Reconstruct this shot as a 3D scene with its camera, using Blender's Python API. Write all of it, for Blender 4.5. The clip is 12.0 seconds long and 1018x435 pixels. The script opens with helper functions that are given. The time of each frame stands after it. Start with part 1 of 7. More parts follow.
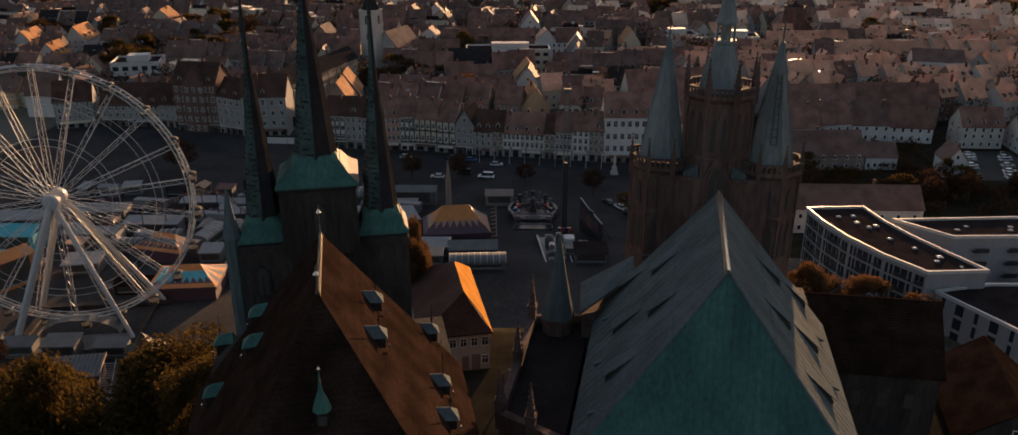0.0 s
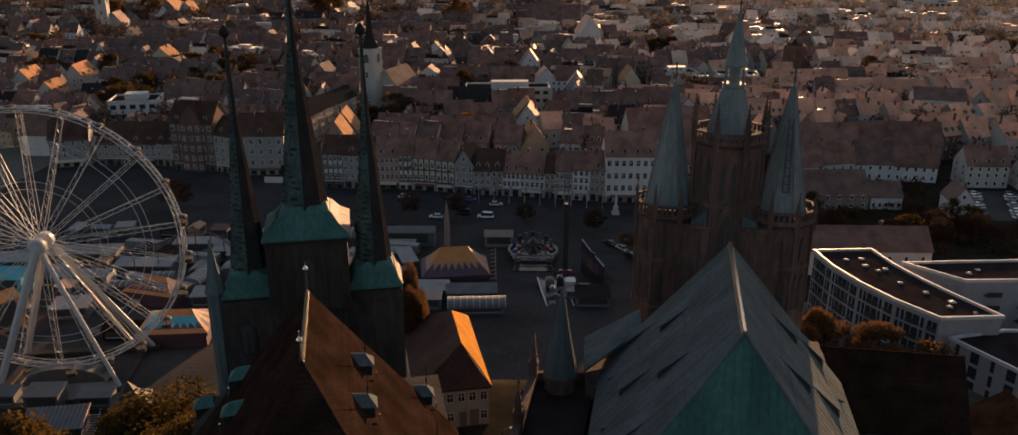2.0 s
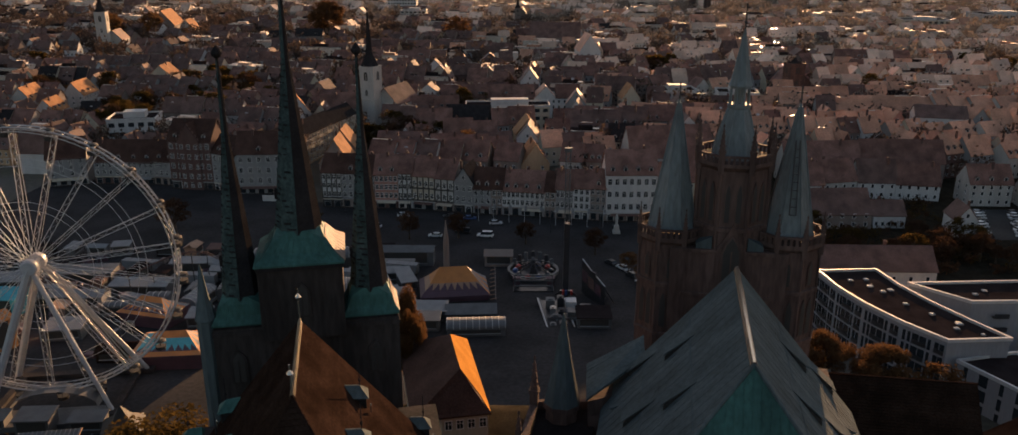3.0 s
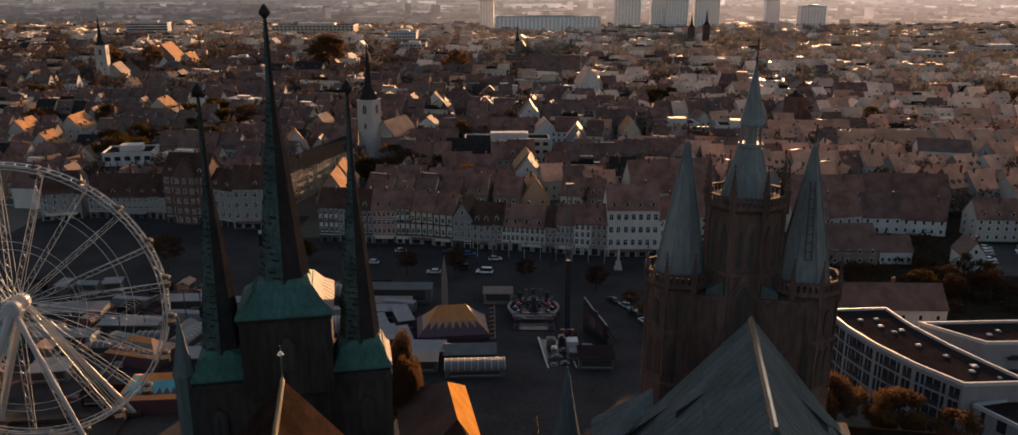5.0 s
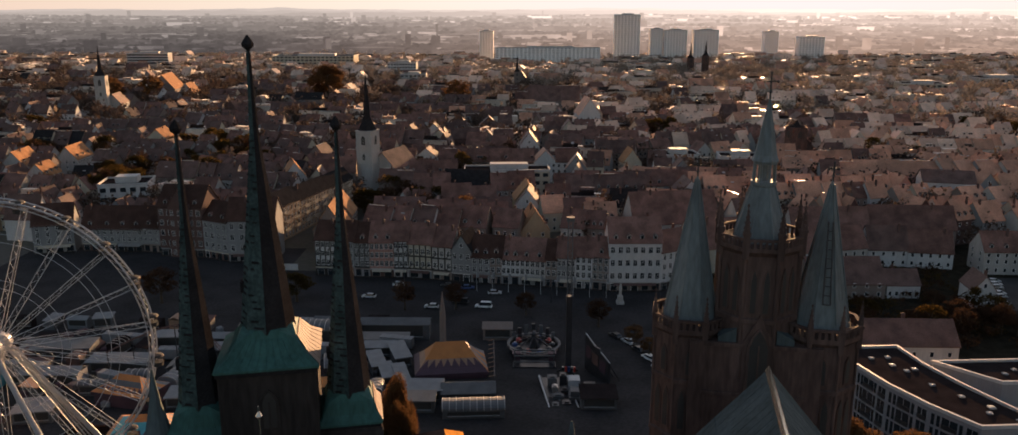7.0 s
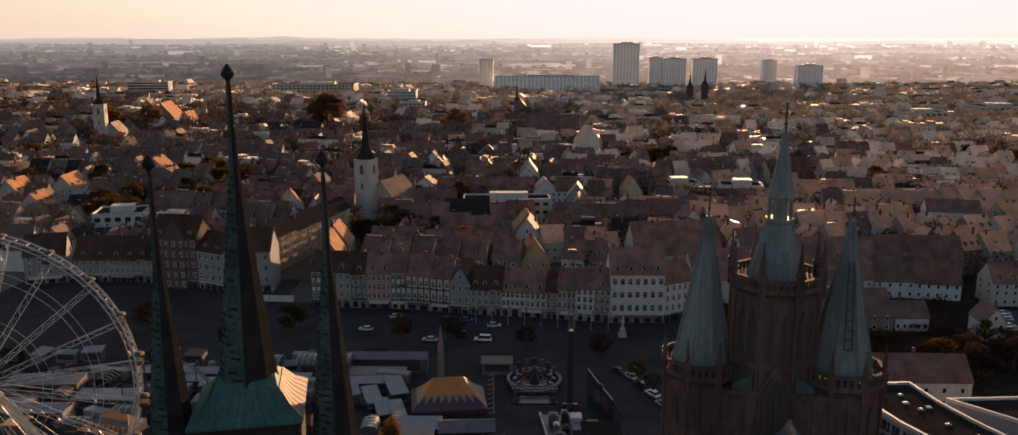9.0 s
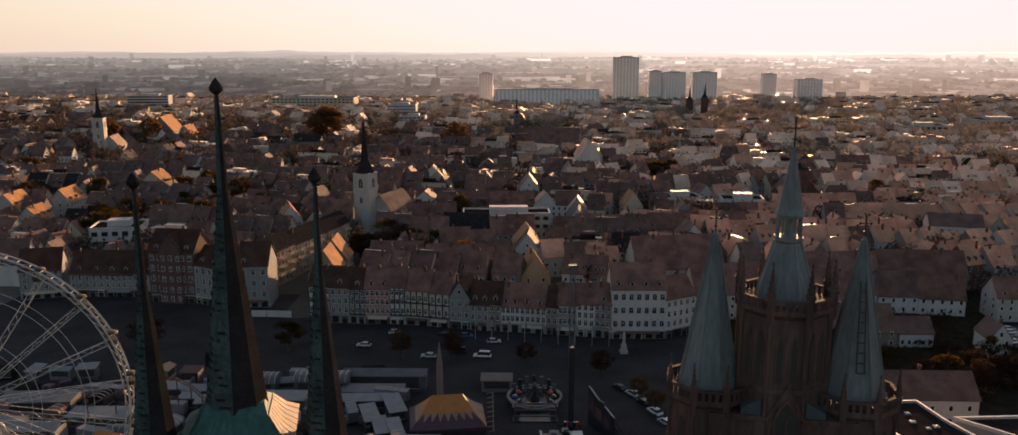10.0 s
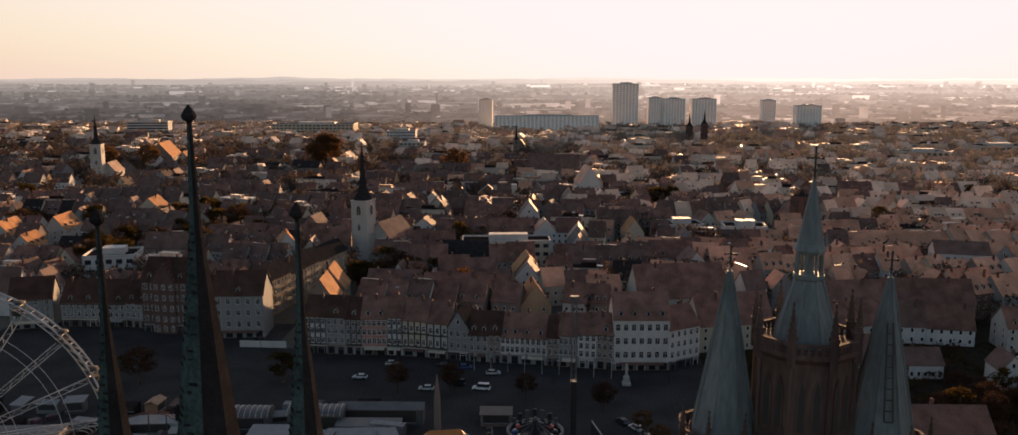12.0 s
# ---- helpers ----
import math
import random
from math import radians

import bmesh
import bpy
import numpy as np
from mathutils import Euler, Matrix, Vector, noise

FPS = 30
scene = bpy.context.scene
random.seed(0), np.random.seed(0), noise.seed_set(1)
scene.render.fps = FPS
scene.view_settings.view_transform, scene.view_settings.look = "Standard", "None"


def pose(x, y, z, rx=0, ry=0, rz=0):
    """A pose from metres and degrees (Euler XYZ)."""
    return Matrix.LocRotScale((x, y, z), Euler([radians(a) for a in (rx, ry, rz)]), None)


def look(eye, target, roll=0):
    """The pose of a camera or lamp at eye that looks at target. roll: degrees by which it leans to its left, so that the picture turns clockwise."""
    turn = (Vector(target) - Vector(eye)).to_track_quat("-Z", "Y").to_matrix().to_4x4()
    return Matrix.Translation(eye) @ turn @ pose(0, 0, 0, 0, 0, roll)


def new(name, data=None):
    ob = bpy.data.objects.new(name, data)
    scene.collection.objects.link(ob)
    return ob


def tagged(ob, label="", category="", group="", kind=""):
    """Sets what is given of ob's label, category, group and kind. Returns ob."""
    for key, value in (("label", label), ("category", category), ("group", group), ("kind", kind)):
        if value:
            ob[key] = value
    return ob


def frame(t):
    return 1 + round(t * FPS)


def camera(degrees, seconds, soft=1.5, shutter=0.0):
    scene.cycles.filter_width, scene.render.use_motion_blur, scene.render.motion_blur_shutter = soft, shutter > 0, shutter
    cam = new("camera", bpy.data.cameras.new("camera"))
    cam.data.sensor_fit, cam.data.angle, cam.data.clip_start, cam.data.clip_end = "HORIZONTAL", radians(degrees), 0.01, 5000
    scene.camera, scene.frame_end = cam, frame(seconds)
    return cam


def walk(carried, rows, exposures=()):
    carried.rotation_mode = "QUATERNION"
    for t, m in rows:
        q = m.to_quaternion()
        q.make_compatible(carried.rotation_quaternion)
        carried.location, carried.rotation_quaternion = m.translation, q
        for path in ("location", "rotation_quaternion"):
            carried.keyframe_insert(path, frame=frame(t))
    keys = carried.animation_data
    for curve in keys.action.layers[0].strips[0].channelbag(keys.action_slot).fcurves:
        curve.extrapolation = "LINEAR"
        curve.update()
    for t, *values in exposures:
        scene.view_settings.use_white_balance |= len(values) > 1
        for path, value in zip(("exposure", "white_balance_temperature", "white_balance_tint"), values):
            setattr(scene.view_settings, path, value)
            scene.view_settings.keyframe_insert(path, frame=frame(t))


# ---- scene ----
cam = camera(63.0, 12.0)
ROWS = [  # seconds, x, y, z, pitch, yaw
    (0.0, 0.909, 4.882, 89.673, -21.858, 0.972),
    (0.5, 0.882, 6.071, 89.645, -21.223, 0.966),
    (1.0, 0.856, 7.263, 89.616, -20.603, 0.959),
    (1.5, 0.830, 8.456, 89.588, -19.995, 0.953),
    (2.0, 0.804, 9.652, 89.559, -19.401, 0.947),
    (2.5, 0.778, 10.849, 89.531, -18.819, 0.941),
    (3.0, 0.751, 12.050, 89.502, -18.249, 0.934),
    (3.5, 0.725, 13.252, 89.474, -17.691, 0.928),
    (4.0, 0.699, 14.457, 89.445, -17.143, 0.922),
    (4.5, 0.673, 15.663, 89.417, -16.606, 0.916),
    (5.0, 0.647, 16.873, 89.388, -16.079, 0.909),
    (5.5, 0.620, 18.084, 89.360, -15.562, 0.903),
    (6.0, 0.594, 19.298, 89.331, -15.054, 0.897),
    (6.5, 0.568, 20.513, 89.303, -14.554, 0.891),
    (7.0, 0.542, 21.731, 89.274, -14.062, 0.884),
    (7.5, 0.516, 22.952, 89.246, -13.578, 0.878),
    (8.0, 0.490, 24.174, 89.217, -13.101, 0.872),
    (8.5, 0.463, 25.399, 89.189, -12.631, 0.865),
    (9.0, 0.437, 26.626, 89.160, -12.167, 0.859),
    (9.5, 0.411, 27.855, 89.132, -11.708, 0.853),
    (10.0, 0.385, 29.087, 89.104, -11.255, 0.847),
    (10.5, 0.359, 30.321, 89.075, -10.806, 0.840),
    (11.0, 0.332, 31.557, 89.047, -10.362, 0.834),
    (11.5, 0.306, 32.795, 89.018, -9.921, 0.828),
    (12.0, 0.280, 34.035, 88.990, -9.484, 0.822),
]
walk(cam, [(t, pose(x, y, z, 90 + pitch, 0, yaw)) for t, x, y, z, pitch, yaw in ROWS],
     exposures=[(0.0, 1.46, 6500, 17), (12.0, 1.43, 6500, 17)])

# ---- light ----
SUN_AZ, SUN_EL = 16.5, 5.9  # degrees right of +y, degrees up
SKY_POWER, HAZE_COLOR, HAZE_DEPTH, HAZE_FOCUS = 0.105, (0.62, 0.40, 0.31), 0.2, 2.2
SKY_LIMIT = (0.372, 0.345, 0.332)  # the bright end of the misty sky
world = bpy.data.worlds.new("sky")
scene.world = world
world.use_nodes = True
wn, wl = world.node_tree.nodes, world.node_tree.links
sky = wn.new("ShaderNodeTexSky")
sky.sky_type, sky.sun_disc = "NISHITA", False
sky.sun_elevation, sky.sun_rotation = radians(SUN_EL), radians(SUN_AZ)
sky.altitude, sky.air_density, sky.dust_density, sky.ozone_density = 200, 1.0, 4.0, 1.0
SUN_WAY = Vector((math.sin(radians(SUN_AZ)) * math.cos(radians(SUN_EL)), math.cos(radians(SUN_AZ)) * math.cos(radians(SUN_EL)), math.sin(radians(SUN_EL))))


def world_math(op, a, b=None):
    n = wn.new("ShaderNodeMath")
    n.operation = op
    for i, v in enumerate((a, b)):
        if v is None:
            continue
        if isinstance(v, (int, float)):
            n.inputs[i].default_value = v
        else:
            wl.new(v, n.inputs[i])
    return n.outputs["Value"]


# autumn haze: the air glows along the horizon, most of all towards the sun
way = wn.new("ShaderNodeTexCoord").outputs["Generated"]
apart = wn.new("ShaderNodeVectorMath")
apart.operation = "DOT_PRODUCT"
wl.new(way, apart.inputs[0])
apart.inputs[1].default_value = SUN_WAY
split = wn.new("ShaderNodeSeparateXYZ")
wl.new(way, split.inputs[0])
near_sun = world_math("POWER", world_math("MULTIPLY_ADD", apart.outputs["Value"], 0.5), HAZE_FOCUS)
near_sun.node.inputs[0].links[0].from_node.inputs[2].default_value = 0.5
low = world_math("EXPONENT", world_math("MULTIPLY", world_math("ABSOLUTE", split.outputs["Z"]), -1 / HAZE_DEPTH))
glow = world_math("MULTIPLY", near_sun, low)
haze = wn.new("ShaderNodeVectorMath")
haze.operation = "SCALE"
haze.inputs[0].default_value = HAZE_COLOR
wl.new(glow, haze.inputs["Scale"])
calm = wn.new("ShaderNodeHueSaturation")
calm.inputs["Saturation"].default_value, calm.inputs["Value"].default_value = 0.95, SKY_POWER
wl.new(sky.outputs["Color"], calm.inputs["Color"])
total = wn.new("ShaderNodeVectorMath")
wl.new(haze.outputs["Vector"], total.inputs[0])
wl.new(calm.outputs["Color"], total.inputs[1])
# mist evens out the sky: c / (1 + (c / L)^3)^(1/3) in each colour
channels, joined = wn.new("ShaderNodeSeparateXYZ"), wn.new("ShaderNodeCombineXYZ")
wl.new(total.outputs["Vector"], channels.inputs[0])
for axis, limit in zip("XYZ", SKY_LIMIT):
    c = channels.outputs[axis]
    rise = world_math("ADD", world_math("POWER", world_math("DIVIDE", c, limit), 3.0), 1.0)
    wl.new(world_math("DIVIDE", c, world_math("POWER", rise, 1 / 3)), joined.inputs[axis])
wl.new(joined.outputs["Vector"], wn["Background"].inputs["Color"])
wn["Background"].inputs["Strength"].default_value = 1.0
sun = new("sun", bpy.data.lights.new("sun", "SUN"))
sun.data.energy, sun.data.angle, sun.data.color = 5.0, radians(0.6), (1.0, 0.58, 0.27)
sun.matrix_basis = look((0, 0, 0), -SUN_WAY)


# ---- materials ----
def material(name, color, rough=0.7, metal=0.0, vary=0.25, scale=0.6, fine=6.0, bump=0.15, spec=0.5, island=0.0, second=None, streak=False, coat=0.0, sheen=0.0):
    """A weathered surface: broad stains and fine grain in the colour, relief in the normal, a tone of its own for each piece."""
    m = bpy.data.materials.new(name)
    m.use_nodes = True
    n, l = m.node_tree.nodes, m.node_tree.links
    b = n["Principled BSDF"]
    b.inputs["Roughness"].default_value, b.inputs["Metallic"].default_value = rough, metal
    b.inputs["Specular IOR Level"].default_value, b.inputs["Coat Weight"].default_value = spec, coat
    b.inputs["Sheen Weight"].default_value, b.inputs["Sheen Roughness"].default_value = sheen, 0.35
    geo = n.new("ShaderNodeNewGeometry")
    at = n.new("ShaderNodeMapping")
    l.new(geo.outputs["Position"], at.inputs["Vector"])
    at.inputs["Scale"].default_value = (1, 1, 0.18 if streak else 1)
    big, small = n.new("ShaderNodeTexNoise"), n.new("ShaderNodeTexNoise")
    for tex, s, d in ((big, scale, 4), (small, fine, 3)):
        tex.inputs["Scale"].default_value, tex.inputs["Detail"].default_value = s, d
        l.new(at.outputs["Vector"], tex.inputs["Vector"])
    mix = n.new("ShaderNodeMix")
    mix.data_type = "RGBA"
    dark = second or tuple(c * (1 - vary) for c in color)
    ramp = n.new("ShaderNodeMapRange")
    ramp.inputs["From Min"].default_value, ramp.inputs["From Max"].default_value = 0.35, 0.65
    l.new(big.outputs["Fac"], ramp.inputs["Value"])
    l.new(ramp.outputs["Result"], mix.inputs["Factor"])
    mix.inputs["A"].default_value, mix.inputs["B"].default_value = (*dark, 1), (*color, 1)
    hsv = n.new("ShaderNodeHueSaturation")
    l.new(mix.outputs["Result"], hsv.inputs["Color"])
    tone = n.new("ShaderNodeMapRange")
    tone.inputs["From Min"].default_value, tone.inputs["From Max"].default_value = 0.3, 0.7
    tone.inputs["To Min"].default_value, tone.inputs["To Max"].default_value = 1 - vary * 0.6, 1 + vary * 0.6
    l.new(small.outputs["Fac"], tone.inputs["Value"])
    value = tone.outputs["Result"]
    if island:
        info = n.new("ShaderNodeObjectInfo")
        add = n.new("ShaderNodeMath")
        l.new(info.outputs["Random"], add.inputs[0])
        l.new(geo.outputs["Random Per Island"], add.inputs[1])
        piece = n.new("ShaderNodeMapRange")
        piece.inputs["From Max"].default_value = 2.0
        piece.inputs["To Min"].default_value, piece.inputs["To Max"].default_value = 1 - island, 1 + island
        l.new(add.outputs["Value"], piece.inputs["Value"])
        times = n.new("ShaderNodeMath")
        times.operation = "MULTIPLY"
        l.new(value, times.inputs[0])
        l.new(piece.outputs["Result"], times.inputs[1])
        value = times.outputs["Value"]
    l.new(value, hsv.inputs["Value"])
    l.new(hsv.outputs["Color"], b.inputs["Base Color"])
    if bump:
        relief = n.new("ShaderNodeBump")
        relief.inputs["Strength"].default_value, relief.inputs["Distance"].default_value = bump, 0.1
        l.new(small.outputs["Fac"], relief.inputs["Height"])
        l.new(relief.outputs["Normal"], b.inputs["Normal"])
    return m


COPPER = material("verdigris_copper", (0.036, 0.102, 0.090), 0.7, spec=0.2, vary=0.35, scale=0.35, fine=3, streak=True, island=0.12)
LEAD = material("grey_patina_metal", (0.078, 0.098, 0.102), 0.85, 0.0, spec=0.03, vary=0.3, scale=0.3, fine=3, streak=True, island=0.12)
# sheet metal paled to paint sunlight on one roof face
SUNLIT_SHEET = material("sunlit_pale_sheet_metal", (0.23, 0.18, 0.15), 0.7, 0.0, spec=0.1, vary=0.15, scale=0.6, fine=3, bump=0.05, island=0.15)
SPIRE_LEAD = material("pale_weathered_lead", (0.15, 0.172, 0.175), 0.7, 0.0, spec=0.15, vary=0.3, scale=0.3, fine=3, streak=True, island=0.12)
TILE_OLD_AND_SHADED = material("old_blackened_and_shaded_tile", (0.064, 0.034, 0.026), 0.85, spec=0.1, vary=0.4, scale=0.25, fine=4, bump=0.3, island=0.3)
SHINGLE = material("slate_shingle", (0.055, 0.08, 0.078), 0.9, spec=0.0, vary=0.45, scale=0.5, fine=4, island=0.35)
SLATE_AND_SHADE = material("dark_slate_and_spire_shade", (0.028, 0.026, 0.027), 0.9, spec=0.0, vary=0.3, fine=5, island=0.2)
TILE_BROWN = material("brown_roof_tile", (0.026, 0.016, 0.0122), 0.9, spec=0.0, vary=0.5, scale=0.4, fine=5, bump=0.3, island=0.15)
TILE_RED = material("red_roof_tile", (0.175, 0.093, 0.074), 0.8, spec=0.15, vary=0.45, scale=0.25, fine=4, bump=0.3, island=0.3, sheen=0.15)
TILE_DARK = material("dark_brown_roof_tile", (0.13, 0.079, 0.067), 0.8, spec=0.15, vary=0.4, scale=0.25, fine=4, bump=0.3, island=0.3, sheen=0.15)
TILE_SUNLIT = material("sunlit_golden_roof_tile", (0.44, 0.20, 0.045), 0.9, spec=0.0, vary=0.25, scale=0.3, fine=4, bump=0.3, island=0.2)
TILE_ORANGE = material("orange_roof_tile", (0.36, 0.185, 0.09), 0.9, spec=0.0, vary=0.3, scale=0.3, fine=4, bump=0.3, island=0.2, sheen=0.15)
SANDSTONE = material("brown_sandstone", (0.108, 0.071, 0.061), 0.9, spec=0.1, vary=0.45, scale=0.3, fine=2.5, bump=0.3, streak=True, island=0.1)
GREYSTONE = material("grey_limestone", (0.043, 0.037, 0.035), 0.9, spec=0.1, vary=0.45, scale=0.35, fine=2.5, bump=0.3, streak=True)
GLASS = material("window_glass", (0.02, 0.025, 0.03), 0.08, vary=0.1, bump=0.0, spec=0.6)
LOUVRE = material("dark_louvre", (0.03, 0.028, 0.025), 0.8, vary=0.2)
WHITE_FRAME = material("white_painted_wood", (0.62, 0.60, 0.57), 0.5, vary=0.12, bump=0.05)
STEEL = material("white_painted_steel", (0.38, 0.38, 0.385), 0.45, 0.0, vary=0.12, scale=0.8, bump=0.03, spec=0.6)
DARK_STEEL = material("dark_steel", (0.05, 0.05, 0.055), 0.4, 0.5, vary=0.2)
GILT = material("bright_metal", (0.55, 0.50, 0.42), 0.25, 0.9, vary=0.15)
PAVING = material("square_paving", (0.040, 0.038, 0.039), 0.95, spec=0.05, vary=0.35, scale=0.08, fine=1.2, bump=0.15)
ASPHALT = material("asphalt", (0.045, 0.044, 0.043), 0.85, spec=0.1, vary=0.3, scale=0.1, fine=2, bump=0.1)
TOWN_GROUND = material("yards_and_streets", (0.06, 0.055, 0.05), 0.9, spec=0.05, vary=0.4, scale=0.03, fine=0.5, second=(0.045, 0.042, 0.025), sheen=0.15)
# roof tile lightened in colour to paint haze over the town
TILE_HAZE_PALE = material("haze_paled_roof_tile", (0.50, 0.25, 0.155), 0.75, vary=0.4, scale=0.15, fine=2, bump=0.2, island=0.4, sheen=0.2)
# far ground, its colour lightened to paint haze
HAZE_GROUND = material("haze_paled_yards", (0.26, 0.22, 0.185), 0.85, vary=0.3, scale=0.02, fine=0.3, second=(0.12, 0.095, 0.07), bump=0, sheen=0.4)
# lightest tile, haze painted into the farthest roofs
TILE_HAZE_LIGHT = material("haze_lightened_roof_tile", (0.62, 0.42, 0.31), 0.7, vary=0.3, scale=0.1, fine=2, bump=0.1, island=0.5, sheen=0.4)
FIELDS = material("autumn_fields", (0.20, 0.17, 0.13), 0.9, vary=0.3, scale=0.004, fine=0.02, second=(0.12, 0.105, 0.08), bump=0)
GRASS_AND_SHADE = material("grass_slope_and_shaded_ground", (0.030, 0.026, 0.019), 0.95, spec=0.0, vary=0.4, scale=0.3, fine=3)
BARK = material("bark", (0.07, 0.05, 0.035), 0.9, vary=0.4, fine=8)
def leaf_material(name, color, through_color, thin=0.5):
    """Thin leaves: part of the light that falls on the back shines through."""
    m = material(name, color, 0.9, spec=0.0, vary=0.4, scale=0.12, fine=1.5, island=0.25, bump=0)
    n, l = m.node_tree.nodes, m.node_tree.links
    t, mix = n.new("ShaderNodeBsdfTranslucent"), n.new("ShaderNodeMixShader")
    t.inputs["Color"].default_value = (*through_color, 1)
    mix.inputs["Fac"].default_value = thin
    l.new(n["Principled BSDF"].outputs["BSDF"], mix.inputs[1])
    l.new(t.outputs["BSDF"], mix.inputs[2])
    l.new(mix.outputs["Shader"], n["Material Output"].inputs["Surface"])
    return m


# the third colour paints haze on far trees
LEAF_FAR = [leaf_material("woodland_" + k, c, d, 0.25) for k, c, d in (("brown", (0.12, 0.092, 0.078), (0.06, 0.045, 0.036)), ("rust", (0.13, 0.088, 0.068), (0.07, 0.048, 0.034)), ("haze_paled_leaves", (0.30, 0.235, 0.19), (0.14, 0.115, 0.095)))]
LEAF_GOLD = leaf_material("golden_autumn_leaves", (0.125, 0.07, 0.034), (0.10, 0.052, 0.022), 0.4)
LEAF_OLIVE = leaf_material("olive_leaves", (0.07, 0.05, 0.018), (0.06, 0.038, 0.011))
LEAF_RUST = leaf_material("rusty_leaves", (0.075, 0.042, 0.026), (0.04, 0.022, 0.012), 0.3)
# window colour lightened to imitate haze before far glass
HAZE_PANE = material("haze_paled_panes", (0.34, 0.31, 0.29), 0.35, vary=0.25, scale=0.2, fine=1, bump=0, spec=0.4)
FLAT_ROOF = material("dark_gravel_roof", (0.028, 0.022, 0.022), 1.0, spec=0.0, vary=0.35, scale=0.3, fine=4)
METAL_ROOF = material("bright_sheet_metal_roof", (0.42, 0.40, 0.38), 0.33, 0.6, vary=0.25, scale=0.2, fine=1)
# tower walls made nearly white, haze put into the colour
HAZE_RENDER = material("haze_whitened_render", (0.80, 0.76, 0.72), 0.9, vary=0.1, scale=0.1, fine=1, bump=0.02)
CONCRETE = material("pale_concrete", (0.42, 0.41, 0.40), 0.7, vary=0.2, scale=0.3, fine=3)
PLASTERS = [material("plaster_" + k, c, 0.9, spec=0.1, vary=0.14, scale=0.25, fine=2.5, bump=0.08, streak=True) for k, c in (
    ("white", (0.45, 0.44, 0.43)), ("cream", (0.40, 0.355, 0.28)), ("grey", (0.22, 0.22, 0.22)), ("ochre", (0.36, 0.25, 0.16)),
    ("pink", (0.36, 0.20, 0.165)), ("pale", (0.38, 0.36, 0.335)), ("brown", (0.20, 0.16, 0.14)), ("brick", (0.11, 0.068, 0.06)))]
# plaster paled in place of haze on distant walls
HAZE_SUBURB = material("plaster_suburb", (0.66, 0.54, 0.44), 0.85, vary=0.2, scale=0.1, fine=1, bump=0.05, island=0.5, sheen=0.2)
FLAT_WALL = material("pale_grey_render", (0.22, 0.22, 0.235), 0.9, spec=0.1, vary=0.12, scale=0.3, fine=3, bump=0.05, streak=True)
WHITE, CREAM, GREY, OCHRE, PINK, PALE, BROWN, BRICK = PLASTERS


# ---- building blocks ----
class Shape:
    """Vertices and faces of one mesh."""

    def __init__(self):
        self.v, self.f = [], []

    def poly(self, *pts):
        k = len(self.v)
        self.v += [tuple(p) for p in pts]
        self.f.append(tuple(range(k, k + len(pts))))
        return self

    def loft(self, rings, cap0=True, cap1=True):
        k, n = len(self.v), len(rings[0])
        for ring in rings:
            self.v += [tuple(p) for p in ring]
        for a in range(len(rings) - 1):
            for i in range(n):
                j = (i + 1) % n
                self.f.append((k + a * n + i, k + a * n + j, k + (a + 1) * n + j, k + (a + 1) * n + i))
        if cap0:
            self.f.append(tuple(range(k + n - 1, k - 1, -1)))
        if cap1:
            self.f.append(tuple(range(k + (len(rings) - 1) * n, k + len(rings) * n)))
        return self

    def box(self, x0, y0, z0, x1, y1, z1):
        return self.loft([[(x0, y0, z), (x1, y0, z), (x1, y1, z), (x0, y1, z)] for z in (z0, z1)])

    def prism(self, outline, z0, z1):
        return self.loft([[(x, y, z) for x, y in outline] for z in (z0, z1)])

    def cone(self, n, x, y, levels, turn=0.0):
        """A round or many-sided body through (radius, z) levels."""
        ring = [(math.cos(2 * math.pi * (i + turn) / n), math.sin(2 * math.pi * (i + turn) / n)) for i in range(n)]
        return self.loft([[(x + r * c, y + r * s, z) for c, s in ring] for r, z in levels])

    def tube(self, p, q, r, n=6, r1=None):
        p, q = Vector(p), Vector(q)
        w = (q - p).normalized()
        a = w.orthogonal().normalized()
        b = w.cross(a)
        ring = [a * math.cos(2 * math.pi * i / n) + b * math.sin(2 * math.pi * i / n) for i in range(n)]
        return self.loft([[p + c * r for c in ring], [q + c * (r if r1 is None else r1) for c in ring]])

    def beam(self, p, q, w, h):
        """A bar of section w x h, h upwards."""
        p, q = Vector(p), Vector(q)
        d = (q - p).normalized()
        side = d.cross(Vector((0, 0, 1)))
        side = side.normalized() if side.length > 1e-3 else Vector((1, 0, 0))
        up = side.cross(d)
        ring = [side * a * w / 2 + up * b * h / 2 for a, b in ((-1, -1), (1, -1), (1, 1), (-1, 1))]
        return self.loft([[p + c for c in ring], [q + c for c in ring]])

    def mesh(self, name, *mats):
        me = bpy.data.meshes.new(name)
        me.from_pydata(self.v, [], self.f)
        for m in mats:
            me.materials.append(m)
        return me


